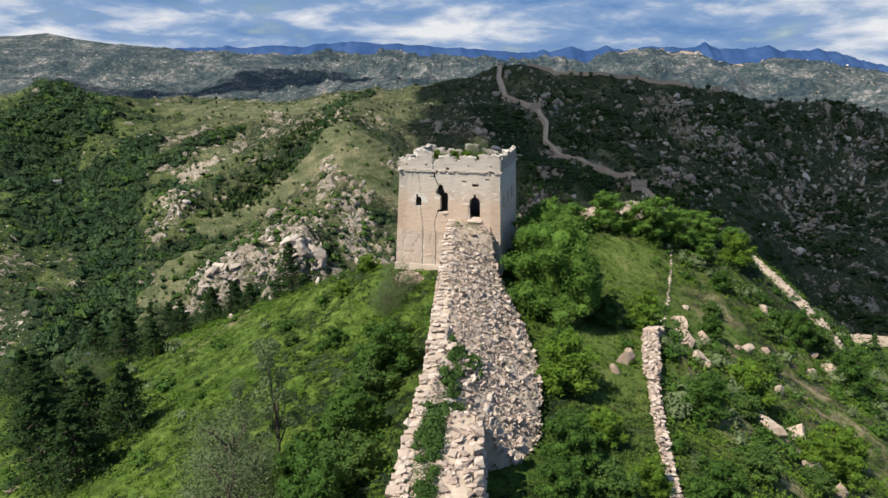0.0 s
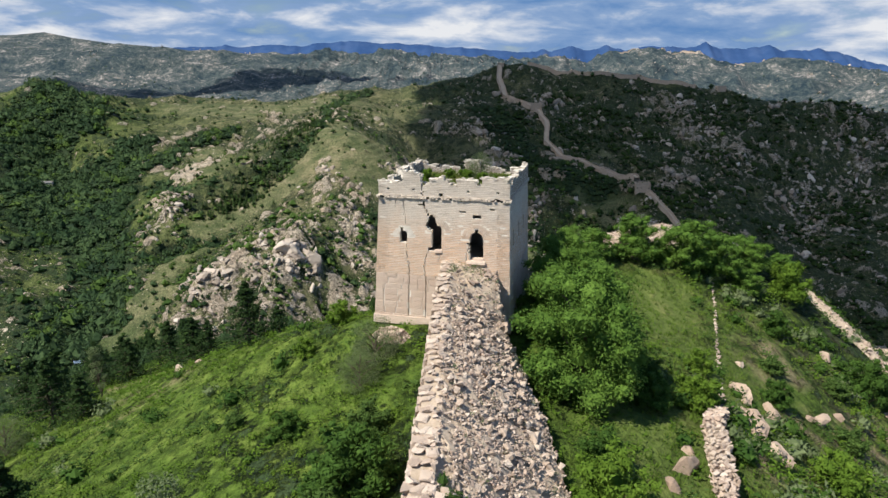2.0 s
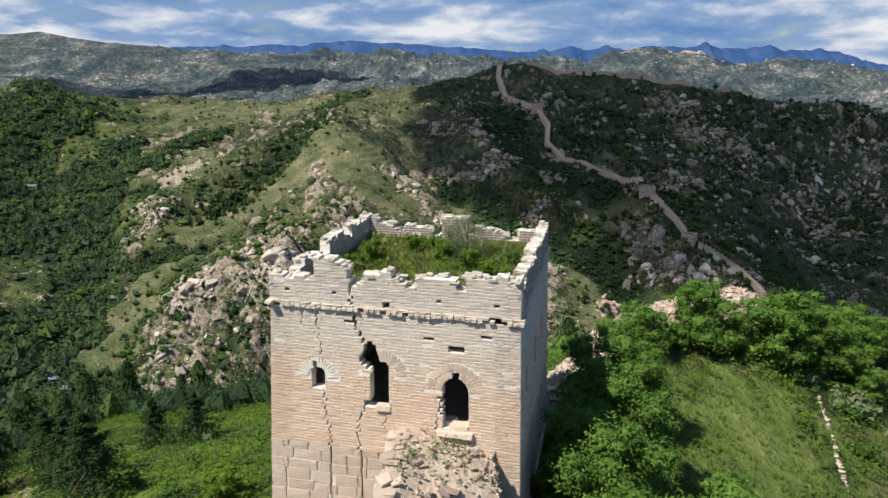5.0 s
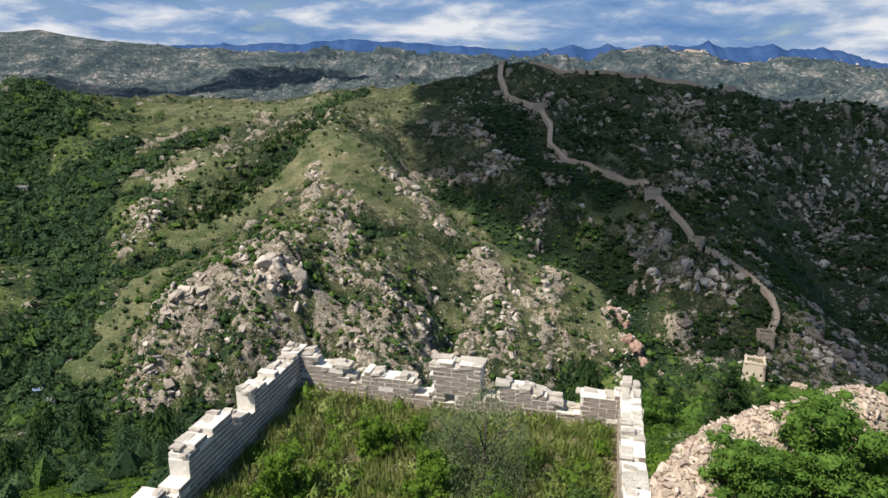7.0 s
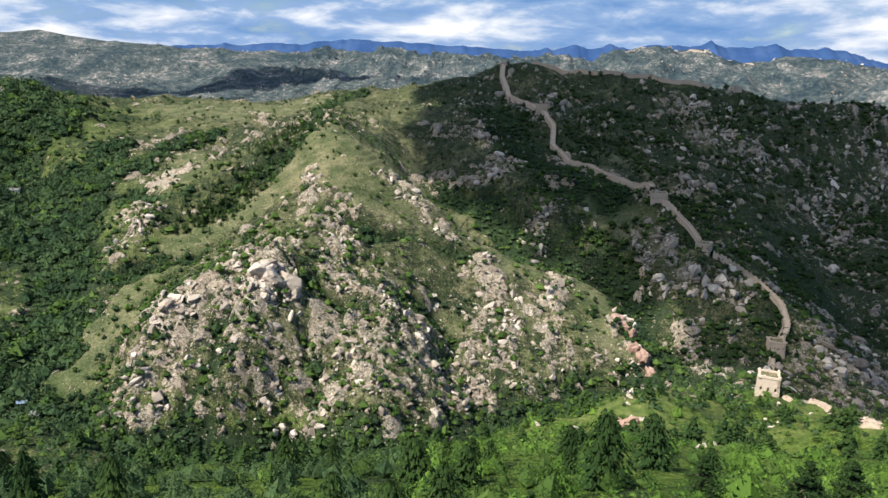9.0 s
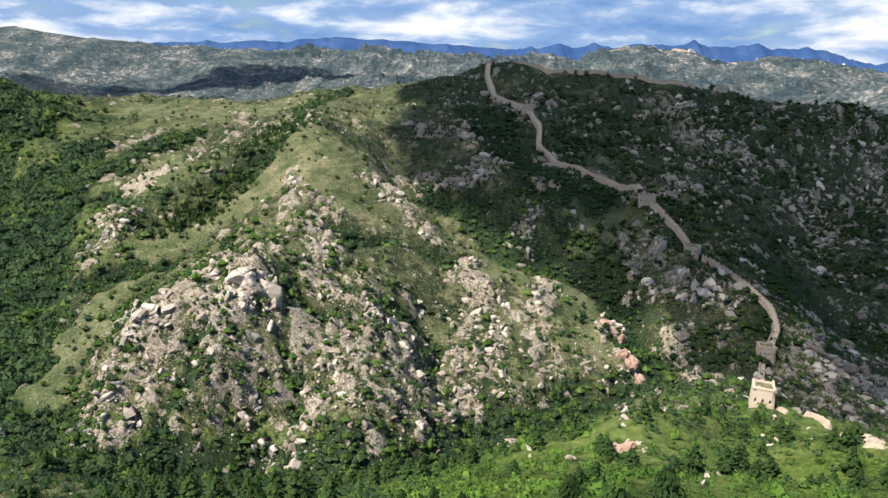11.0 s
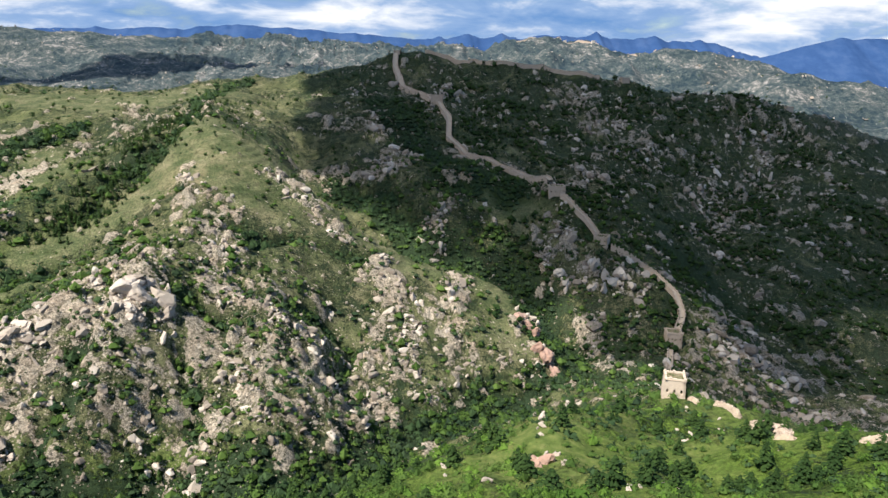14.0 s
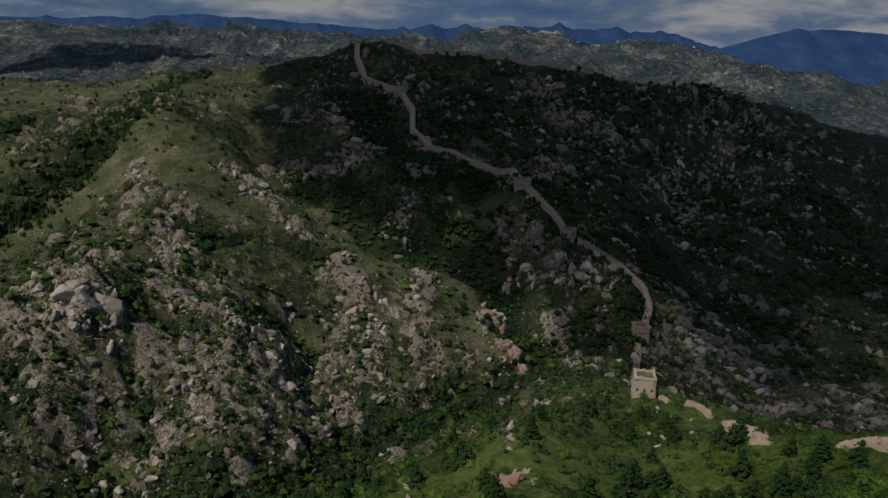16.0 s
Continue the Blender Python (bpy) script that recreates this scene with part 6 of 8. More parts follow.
i = np.arange(X2.size).reshape(X2.shape)
q = np.stack([i[:-1, :-1], i[1:, :-1], i[1:, 1:], i[:-1, 1:]], -1).reshape(-1, 4)[:, ::-1]
M_FILL = plain_stone("wall_fill", (0.36, 0.285, 0.215), (0.50, 0.41, 0.32), (0.25, 0.195, 0.145), 1.4)
part("core", np.stack([X2, Y2, Z2], -1).reshape(-1, 3) - OFF, q, M_FILL, wall, "earth and rubble core of the wall")

# stones: template meshes for the ones that are counted singly
SLABS = [hull_template(80 + i, 11, 0.42, 0.75) for i in range(8)]


def template_meshes(name, templates, material):
    out = []
    for tv, tf in templates:
        ob = mesh_object(name, tv, tf, material)
        out.append(ob.data)
        bpy.data.objects.remove(ob)
    return out


M_RUBBLE_EACH = stone_material("pale_wall_stone", ((0.34, 0.272, 0.22), (0.46, 0.375, 0.305), (0.58, 0.50, 0.42), (0.50, 0.375, 0.295)), 1.6, 0.35, "each")
slab_meshes, stone_meshes = template_meshes("stone", SLABS, M_RUBBLE_EACH), template_meshes("stone", STONES, M_RUBBLE_EACH)
rng = np.random.RandomState(77)


def lay_stone(name, mesh, place, size, turn, parent):
    ob = new(name, mesh)
    ob.parent = parent
    ob.location, ob.scale, ob.rotation_euler = place, size, turn
    return ob


# big flat coping slabs along the left edge
y = -8.0
while y < 54.8:
    step = rng.uniform(0.34, 0.72)
    for lane in range(3):
        t = (0.022, 0.065, 0.115)[lane] + rng.uniform(-0.015, 0.015)
        px, pz = wall_surface(np.array([y]), np.array([t]))
        if rng.rand() < (0.97, 0.8, 0.6)[lane]:
            s = step * rng.uniform(0.52, 0.70) * (1, 0.9, 0.8)[lane]
            lay_stone("coping_stone", slab_meshes[rng.randint(8)], (px[0] - OFF[0], y - OFF[1] + rng.uniform(-0.2, 0.2), pz[0] - OFF[2] + 0.01), (s * 0.85, s, s * 0.55),
                      (rng.normal() * 0.07, rng.normal() * 0.07, rng.normal() * 0.2), wall)
    y += step
# squared facing stones of the left side
for row in range(7):
    y = 14.0 + rng.uniform(0, 0.5)
    while y < 55:
        step = rng.uniform(0.5, 0.95)
        xl, _, zt, _, _ = wall_at(np.array([y]))
        if row < 3 or rng.rand() < 0.75:
            lay_stone("facing_stone", slab_meshes[rng.randint(8)], (xl[0] - 0.06 - 0.035 * row - OFF[0], y - OFF[1], zt[0] - 0.25 - 0.38 * row - OFF[2]), (0.20, step * 0.55, 0.48), (0, rng.normal() * 0.03, rng.normal() * 0.03), wall)
        y += step

# rubble: the nearest stones singly, the rest together
n = 11500
y = 28.4 + 26 * rng.rand(n)
t = 0.1 + 0.93 * rng.rand(n)
px, pz = wall_surface(y, t)
size = 0.050 * (1 - rng.rand(n)) ** -0.36
size = np.minimum(size, 0.27)
spots = np.stack([px, y, pz + 0.03 + 0.22 * size], -1) - OFF
order = np.argsort(-size)
single = order[y[order] < 50.5][:300]
for k in single:
    s = size[k]
    lay_stone("stone", stone_meshes[rng.randint(10)], spots[k], s * rng.uniform(0.75, 1.25, 3), (rng.normal() * 0.4, rng.normal() * 0.4, rng.rand() * 6.28), wall)
rest = np.ones(n, bool)
rest[single] = False
rest &= ((y < 50) | (rng.rand(n) < 0.3)) & (rng.rand(n) < np.where(t < 0.24, 0.35, 0.35 + 0.9 * smooth01(fbm(px / 0.9, y / 0.9, 3, 181), 0.36, 0.56)))               # mostly bare earth next to the doorway
for k in range(30):                                   # squared blocks still stacked at the corner
    row, col = k // 4, k % 4
    lay_stone("stone_block", stone_meshes[k % 10], (4.15 - 0.06 * row + rng.uniform(-0.15, 0.1) - OFF[0], 53.6 + 0.42 * col + rng.uniform(-0.1, 0.1) - OFF[1], -15.9 + 0.42 * row - OFF[2]), (0.32, 0.27, 0.28), (rng.normal() * 0.1, rng.normal() * 0.1, rng.normal() * 0.2), wall)
ob = scatter("rubble", STONES[:6] + SLABS, spots[rest], size[rest], M_RUBBLE, 0.5, 0.3, 5)
ob.parent = wall
tagged(ob, "loose broken stones", kind="stuff")
# paving of the stretch that still stands
n = 900
y, t = -8 + 36.4 * rng.rand(n), 0.1 + 0.84 * rng.rand(n)
px, pz = wall_surface(y, t)
size = rng.uniform(0.12, 0.30, n)
ob = scatter("paving", SLABS, np.stack([px, y, pz - 0.02], -1) - OFF, size, M_RUBBLE, 0.1, 0.25, 6)
ob.parent = wall
tagged(ob, "uneven pale paving stones", kind="stuff")
for row in range(8):                                  # right face of that stretch
    y = -6.0
    while y < 28.3:
        step = rng.uniform(0.45, 0.9)
        _, xb, zt, zb, _ = wall_at(np.array([y]))
        lay_stone("facing_stone", slab_meshes[rng.randint(8)], (xb[0] - 0.10 + 0.03 * row - OFF[0], y - OFF[1], zt[0] - 0.28 - 0.36 * row - OFF[2]), (0.24, step * 0.52, 0.42), (0, rng.normal() * 0.05, rng.normal() * 0.06), wall)
        y += step

# ---------------------------------------------------------------- rubble bank: the wall beyond the tower


def bank(name, line, width, lift, count, label, seed, stone=(0.1, 0.4)):
    """A collapsed stretch of wall: an earth bank covered in stones, along a line of ground points."""
    rng = np.random.RandomState(seed)
    line = np.array(line, float)
    seg = np.hypot(*np.diff(line[:, :2], axis=0).T)
    along = np.concatenate([[0], np.cumsum(seg)])
    root = new(name)
    root.matrix_world = Matrix.Translation((line[0, 0], line[0, 1], one_height(line[0, 0], line[0, 1])))
    tagged(root, label, "wall")
    o = np.array(root.matrix_world.translation)
    m = max(8, int(along[-1] / 0.5))

    def at(s, side):
        x, y, hh = np.interp(s, along, line[:, 0]), np.interp(s, along, line[:, 1]), np.interp(s, along, line[:, 2])
        dx, dy = np.interp(s + 0.5, along, line[:, 0]) - np.interp(s - 0.5, along, line[:, 0]), np.interp(s + 0.5, along, line[:, 1]) - np.interp(s - 0.5, along, line[:, 1])
        r = np.hypot(dx, dy) + 1e-9
        px, py = x + side * width * dy / r, y - side * width * dx / r
        k = 1 - np.abs(side) ** 1.8
        z = (base_height(x, y) + hh * lift) * k + (base_height(px, py) - 0.5) * (1 - k)
        z = z + 0.35 * (fbm(px / 0.9, py / 0.9, 3, 44) - 0.5)
        end = smooth01(np.minimum(s, along[-1] - s), 0.0, min(1.5, along[-1] / 3))          # the ends run out into the ground
        return px, py, z * end + (base_height(px, py) - 0.35) * (1 - end)
    S, D = np.meshgrid(np.linspace(0, along[-1], m), np.linspace(-1, 1, 17), indexing="ij")
    px, py, pz = at(S, D)
    i = np.arange(S.size).reshape(S.shape)
    q = np.stack([i[:-1, :-1], i[:-1, 1:], i[1:, 1:], i[1:, :-1]], -1).reshape(-1, 4)
    part("core", np.stack([px, py, pz], -1).reshape(-1, 3) - o, q[:, ::-1], M_FILL, root)
    s, d = along[-1] * rng.rand(count), rng.uniform(-1, 1, count)
    px, py, pz = at(s, d)
    size = np.minimum(stone[0] * (1 - rng.rand(count)) ** -0.45, stone[1])
    ob = scatter("rubble", STONES, np.stack([px, py, pz + 0.04], -1) - o, size, M_RUBBLE, 0.5, 0.3, seed)
    ob.parent = root
    tagged(ob, "loose pinkish broken stones", kind="stuff")
    return root


bank("wall_ruin", [(6.4, 62.0, 1.2), (8.5, 66, 0.8), (12.0, 72.5, 0.7), (15.5, 77.0, 0.8), (18.0, 78.0, 1.3), (23, 79.5, 1.9), (27, 81, 1.2)], 2.3, 1.0, 3400, "collapsed wall heaped as pale rubble beyond the tower", 51, (0.075, 0.3))
bank("wall_ruin", [(37.5, 84, 0.5), (41, 81.5, 0.8), (45, 77.5, 0.8), (49, 73.5, 0.5)], 1.3, 1.0, 800, "pinkish rubble of a collapsed wall on the ridge", 52, (0.07, 0.3))
bank("stone_heap", [(-4.6, 55.2, 0.3), (-3.0, 54.2, 0.5), (-1.4, 53.4, 0.4)], 1.0, 1.0, 1100, "heap of pale broken stones at the tower's foot", 53, (0.05, 0.16))

# ---------------------------------------------------------------- the low terrace wall on the right-hand slope
terrace = new("terrace_wall")
T_OFF = np.array([15.3, 45.5, -19.0])
terrace.matrix_world = Matrix.Translation(T_OFF)
tagged(terrace, "dry-stone terrace wall of pale rough stones", "wall")
T_LINE = np.array([(26.6, 74.5, 0.25), (24.4, 68, 0.3), (21.5, 60, 0.3), (17.6, 50.0, 0.4), (15.6, 46.5, 1.4), (14.4, 42.0, 1.3), (13.2, 37.0, 1.0), (12.2, 31.5, 0.7), (11.4, 26.5, 0.5), (9.5, 16, 0.4)])
seg = np.concatenate([[0], np.cumsum(np.hypot(*np.diff(T_LINE[:, :2], axis=0).T))])
rng = np.random.RandomState(61)
laid = []
s = 0.0
while s < seg[-1]:
    lx, ly, lh = (np.interp(s, seg, T_LINE[:, k]) for k in range(3))
    thick = lh > 0.45
    g = float(base_height(np.array([lx]), np.array([ly]))[0])
    step = rng.uniform(0.15, 0.30) if thick else rng.uniform(0.16, 0.34)
    for row in range(max(1, int(lh / 0.19))):
        for lane in ((-0.42, -0.15, 0.13, 0.4) if ly > 41 and thick else (-0.2, 0.1) if thick else (0.0,)):
            if rng.rand() < 0.92:
                laid.append((lx + lane + rng.normal() * 0.05 - T_OFF[0], ly + rng.normal() * 0.06 - T_OFF[1], g + (0.1 if thick else 0.02) + 0.19 * row - T_OFF[2],
                             (0.16 if thick else 0.15) * rng.uniform(0.7, 1.4), step * rng.uniform(0.55, 0.75), 0.27 if thick else 0.2))
    s += step
laid = np.array(laid)
near_first = np.argsort(np.abs(laid[:, 1] + T_OFF[1] - 44) - 0.6 * laid[:, 2])
for k in near_first[:300]:
    lay_stone("stone", slab_meshes[rng.randint(8)], tuple(laid[k, :3]), tuple(laid[k, 3:]), (rng.normal() * 0.1, rng.normal() * 0.1, rng.normal() * 0.3), terrace)
rest_of = laid[near_first[300:]]
ob = scatter("stonework", SLABS, rest_of[:, :3], rest_of[:, 3:].mean(1), M_RUBBLE, 0.1, 0.25, 62)
ob.parent = terrace
tagged(ob, "rough dry-laid stones", kind="stuff")

# single rocks on the near slopes
NEAR_ROCKS = [(12.8, 42.9, 0.95, 1.4), (11.6, 41.2, 0.5, 1.8), (24.1, 43.6, 1.2, 1.3), (27.2, 45.4, 1.35, 1.25), (22.3, 52.7, 1.0, 0.9), (17.0, 37.5, 0.7, 0.8), (18.1, 36.3, 0.6, 0.8), (37.2, 61.5, 0.9, 1.1), (28.2, 56.9, 1.0, 0.8), (40.8, 64.5, 1.3, 0.7), (20.5, 54.4, 0.9, 0.5), (22.8, 53.9, 0.8, 0.9), (19.2, 46.2, 0.9, 0.6), (13.5, 44.4, 0.5, 0.9), (24.6, 39.0, 0.75, 1.2), (26.2, 38.0, 0.8, 1.2), (25.4, 41.5, 0.5, 0.9),
              (29, 52, 0.7, 0.9), (31.5, 60, 0.6, 0.9), (27.2, 56.5, 0.6, 0.8), (33.0, 49.0, 0.8, 0.8), (20.5, 55, 0.45, 0.7), (36, 70, 0.9, 0.7), (-23.0, 66.9, 0.8, 0.35), (-21.6, 68, 0.6, 0.35), (-27.5, 71, 0.5, 0.3),
              (10.2, 70.5, 0.6, 0.5), (22.4, 44.5, 0.5, 0.6), (28, 45, 0.45, 0.7), (40, 66, 0.7, 0.8), (23.5, 60.5, 0.55, 0.6), (-30, 50, 0.6, 0.5), (-33, 44, 0.7, 0.5)]
boulder_meshes = template_meshes("boulder", BOULDERS, M_NEAR_ROCK)
for k, (bx, by, br, tall) in enumerate(NEAR_ROCKS):
    ob = new("boulder", boulder_meshes[k % 9])
    ob.location = (bx, by, one_height(bx, by) + 0.12 * br)
    ob.scale, ob.rotation_euler = (br, br * 0.8, br * tall), (rng.normal() * 0.25, rng.normal() * 0.25, rng.rand() * 6.28)
    tagged(ob, "lichen-stained granite boulder half buried in the slope", "boulder", "boulders on the near slope")
# long slabs of rock that lean down the slope beside the terrace wall
for k, (bx, by, long, wide, high, turn) in enumerate([(18.75, 49.0, 3.5, 1.15, 1.0, 4), (19.5, 46.6, 1.6, 0.8, 0.8, 14), (20.6, 53.6, 1.7, 0.7, 1.0, 10)]):
    slab = OUTCROP_MESHES[(2, 5, 3)[k]].copy()
    slab.materials.clear()
    slab.materials.append(M_NEAR_ROCK)
    ob = new("rock_slab", slab)
    fall = math.atan2(one_height(bx, by + 2) - one_height(bx, by - 2), 4)
    ob.location = (bx, by, one_height(bx, by) + 0.25 * high)
    ob.scale, ob.rotation_euler = (wide, long, high), (fall + 0.06, 0.45, math.radians(turn))
    tagged(ob, "long leaning slab of pinkish granite beside the terrace wall", "rock", "slabs beside the terrace wall")

# ---------------------------------------------------------------- the wall on the mountain, with its towers
M_PAVE = plain_stone("wall_walk_stone", (0.35, 0.285, 0.225), (0.47, 0.39, 0.31), (0.23, 0.185, 0.15), 0.4)
M_FARBRICK = plain_stone("distant_brick", (0.40, 0.315, 0.25), (0.50, 0.405, 0.325), (0.27, 0.21, 0.165), 0.5)
# near-black colour stands in for the unlit rooms behind windows and doors
M_DARK = Mat("dark_inside", 1.0, 0.0).done((0.02, 0.018, 0.016))


def mountain_wall(line, width, rise, label):
    """A stretch of wall along ground points: walkway between two parapets, on a battered body."""
    root = new("mountain_wall")
    line = np.array(line, float)
    seg = np.concatenate([[0], np.cumsum(np.hypot(*np.diff(line[:, :2], axis=0).T))])
    m = max(4, int(seg[-1] / 3))
    s = np.linspace(0, seg[-1], m)
    x, y = np.interp(s, seg, line[:, 0]), np.interp(s, seg, line[:, 1])
    for _ in range(2):                                   # round the bends
        x[1:-1], y[1:-1] = (x[:-2] + 2 * x[1:-1] + x[2:]) / 4, (y[:-2] + 2 * y[1:-1] + y[2:]) / 4
    dx, dy = np.gradient(x), np.gradient(y)
    r = np.hypot(dx, dy)
    nx_, ny_ = dy / r, -dx / r
    g = np.maximum.reduce([height(x + nx_ * k * width / 2, y + ny_ * k * width / 2) for k in (-1, 0, 1)])
    for _ in range(2):
        g[1:-1] = (g[:-2] + 2 * g[1:-1] + g[2:]) / 4
    o = np.array([x[0], y[0], g[0]])
    root.matrix_world = Matrix.Translation(o)
    tagged(root, label, "wall", "restored wall on the mountain")

    def loft(name, outline, material, lab=""):
        k = len(outline)
        v = np.stack([np.stack([x + nx_ * a, y + ny_ * a, g + b], -1) for a, b in outline], 1).reshape(-1, 3) - o
        i = np.arange(m * k).reshape(m, k)
        j = np.roll(i, -1, 1)
        q = np.stack([i[:-1], j[:-1], j[1:], i[1:]], -1).reshape(-1, 4)
        part(name, v, q[:, ::-1], material, root, lab)
    h = width / 2
    loft("body", [(-h - 0.5, -6), (-h, rise), (h, rise), (h + 0.5, -6)], M_FARBRICK)
    loft("walkway", [(-h + 0.5, rise - 0.2), (-h + 0.5, rise + 0.06), (h - 0.5, rise + 0.06), (h - 0.5, rise - 0.2)], M_PAVE, "pale paved walkway")
    for a in (-1, 1):
        e = sorted((a * h, a * (h - 0.45)))
        loft("parapet", [(e[0], rise - 0.1), (e[0], rise + 1.15), (e[1], rise + 1.15), (e[1], rise - 0.1)], M_FARBRICK)
        # merlons
        ms = np.arange(1, m - 1)
        cs = np.stack([x[ms] + nx_[ms] * a * (h - 0.22), y[ms] + ny_[ms] * a * (h - 0.22), g[ms] + rise + 1.4], -1) - o
        v, f = join_boxes(cs, np.tile((0.5, 0.5, 0.35), (len(cs), 1)), wear=0.1, seed=3)
        part("merlons", v, f, M_FARBRICK, root, kind="stuff")
    return root


def small_tower(cx, cy, wide, deep, tall, turn, windows, label, lift=0.0, material=None, ruin=0.25, seed=0):
    """A watch tower seen from afar: hollow walls with arched openings, a cornice and a toothed parapet."""
    material = material or M_FARBRICK
    rng = np.random.RandomState(seed)
    root = new("distant_watch_tower")
    g = min(one_height(cx + a * wide / 2, cy + b * deep / 2) for a in (-0.7, 0.7) for b in (-0.7, 0.7)) + lift
    root.matrix_world = pose(cx, cy, g, 0, 0, turn)
    tagged(root, label, "watch tower", "watch towers along the mountain wall")
    half = (wide / 2, deep / 2)
    cell = 0.5
    for name, ln, n_win in (("front", wide, windows), ("right", deep, 0), ("back", wide, 0), ("left", deep, windows)):
        cs, hs = [], []
        w = -3.0
        while w < tall:
            mid = w + cell / 2
            edges = [-ln / 2]
            if n_win and 0.48 * tall < mid < 0.48 * tall + 1.9:
                for k in range(n_win):
                    c = -ln / 2 + ln * (k + 0.5) / n_win
                    hw = 0.55 if mid < 0.48 * tall + 1.3 else 0.3
                    edges += [c - hw, c + hw]
            edges.append(ln / 2)
            lean = 0.035 * (tall - mid)
            for a, b in zip(edges[::2], edges[1::2]):
                cs.append(((a + b) / 2, -lean, mid))
                hs.append(((b - a) / 2 + (lean if n_win == 0 else lean * 0.6), 0.5, cell / 2))
            w += cell
        v, f = join_boxes(cs, hs)
        d = half[1] if name in ("front", "back") else half[0]
        a = {"front": 0, "right": math.pi / 2, "back": math.pi, "left": -math.pi / 2}[name]
        sink = 0.5 if name in ("front", "back") else 0.503

        def put(v, a=a, d=d, sink=sink):
            p, q = v[:, 0], v[:, 1] - d + sink
            return np.stack([p * math.cos(a) - q * math.sin(a), p * math.sin(a) + q * math.cos(a), v[:, 2]], -1)
        part("wall", put(v), f, material, root, kind="stuff")
        v, f = join_boxes([(0, -0.04, tall + 0.1)], [(ln / 2 + 0.1, 0.62, 0.12)])
        part("cornice", put(v), f, M_PAVE, root)
        cs, hs = [], []
        s = -ln / 2
        while s < ln / 2 - 0.3:
            hh = 0.7 + (0.5 if int((s + ln) / 1.1) % 2 and rng.rand() > ruin else 0.0) - ruin * 0.8 * rng.rand()
            cs.append((s + 0.5, 0, tall + 0.22 + hh / 2))
            hs.append((0.5, 0.4, hh / 2))
            s += 1.0
        v, f = join_boxes(cs, hs, wear=0.06, seed=seed)
        part("parapet", put(v), f, material, root, kind="stuff")
    v, f = join_boxes([(0, 0, tall - 0.2)], [(half[0] - 0.6, half[1] - 0.6, 0.25)], wear=0.05)
    part("roof", v, f, M_EARTH, root)
    n = int(wide * deep * 0.7)
    p = np.stack([rng.uniform(-half[0] + 0.9, half[0] - 0.9, n), rng.uniform(-half[1] + 0.9, half[1] - 0.9, n), np.full(n, tall - 0.1)], -1)
    ob = scatter("roof_growth", LOW_SHRUBS, p, rng.uniform(0.5, 1.1, n), M_LEAF_MID, 0.1, 0.3, seed + 1)
    ob.parent = root
    tagged(ob, "green weeds on the roof", kind="stuff")
    return root


# paler copy of the distant brick, with sunshine put into its colour
M_TOWER2 = plain_stone("sunlit_old_brick", (0.50, 0.41, 0.33), (0.60, 0.51, 0.42), (0.38, 0.31, 0.25), 0.7)
small_tower(147.2, 331.5, 8.8, 8.4, 11.4, -24, 3, "roofless square brick watch tower overgrown on its top", 0.6, M_TOWER2, 0.4, 2)
small_tower(230, 483, 10.4, 9.4, 9.0, -16, 4, "square brick watch tower with four arched windows", 1.2, None, 0.3, 3)
small_tower(203, 556, 10.5, 9.5, 6.0, -35, 3, "low square brick watch tower on a rocky spur", 1.5, None, 0.3, 4)
small_tower(179, 600, 13.0, 10.0, 8.0, -8, 4, "broad brick watch tower where the wall bends", 1.0, None, 0.2, 5)
small_tower(120, 884, 14.0, 12.0, 9.0, -6, 3, "brick watch tower high on the mountain wall", 1.5, None, 0.2, 6)
small_tower(88, 1058, 9.0, 9.0, 4.0, 0, 0, "ruined watch tower on the summit", 0.5, None, 0.8, 7)
small_tower(392, 972, 12.0, 9.0, 5.0, 10, 0, "ruined watch tower on the mountain's skyline", 1.0, None, 0.6, 8)
small_tower(612, 928, 12.0, 9.0, 5.0, 10, 0, "ruined watch tower on the mountain's skyline", 1.0, None, 0.6, 9)

mountain_wall([(153, 341), (165, 365), (188, 412), (214, 455), (224, 474)], 3.4, 1.6, "grey stone wall crossing the saddle between two towers")
mountain_wall([(236, 489), (250, 508), (250, 523), (240, 539), (222, 547), (209, 552)], 4.6, 2.6, "pinkish brick wall climbing the mountain ridge")
mountain_wall([(201, 561), (196, 572), (186, 588), (182, 594)], 4.8, 2.6, "pinkish brick wall climbing the mountain ridge")
mountain_wall([(175, 605), (165, 640), (152, 690), (136, 740), (120, 790), (127, 830), (123, 868), (121, 876)], 5.6, 2.8, "pinkish brick wall winding up the mountain")
mountain_wall([(116, 892), (88, 960), (82, 1020), (86, 1052)], 7.0, 3.0, "pinkish brick wall winding up the mountain")
mountain_wall([(128, 1056), (165, 1046), (210, 1002), (290, 998), (360, 983)], 5.0, 2.4, "brick wall along the mountain's skyline")

# another stretch of wall with towers on a crest of the far uplands
M_PALE_WALL = plain_stone("pale_distant_wall", (0.52, 0.46, 0.39), (0.62, 0.56, 0.48), (0.42, 0.37, 0.31), 0.3)
mountain_wall([(560, 2200), (627, 2200), (754, 2200), (850, 2140), (960, 2060)], 3.4, 0.6, "pale wall along a crest of the far uplands")
for tx, ty in ((616, 2200), (718, 2200), (800, 2168), (860, 2132), (930, 2083)):
    small_tower(tx, ty, 9.0, 8.0, 5.5, 5, 0, "small pale watch tower on a far crest", 1.5, M_PALE_WALL, 0.3, int(tx))

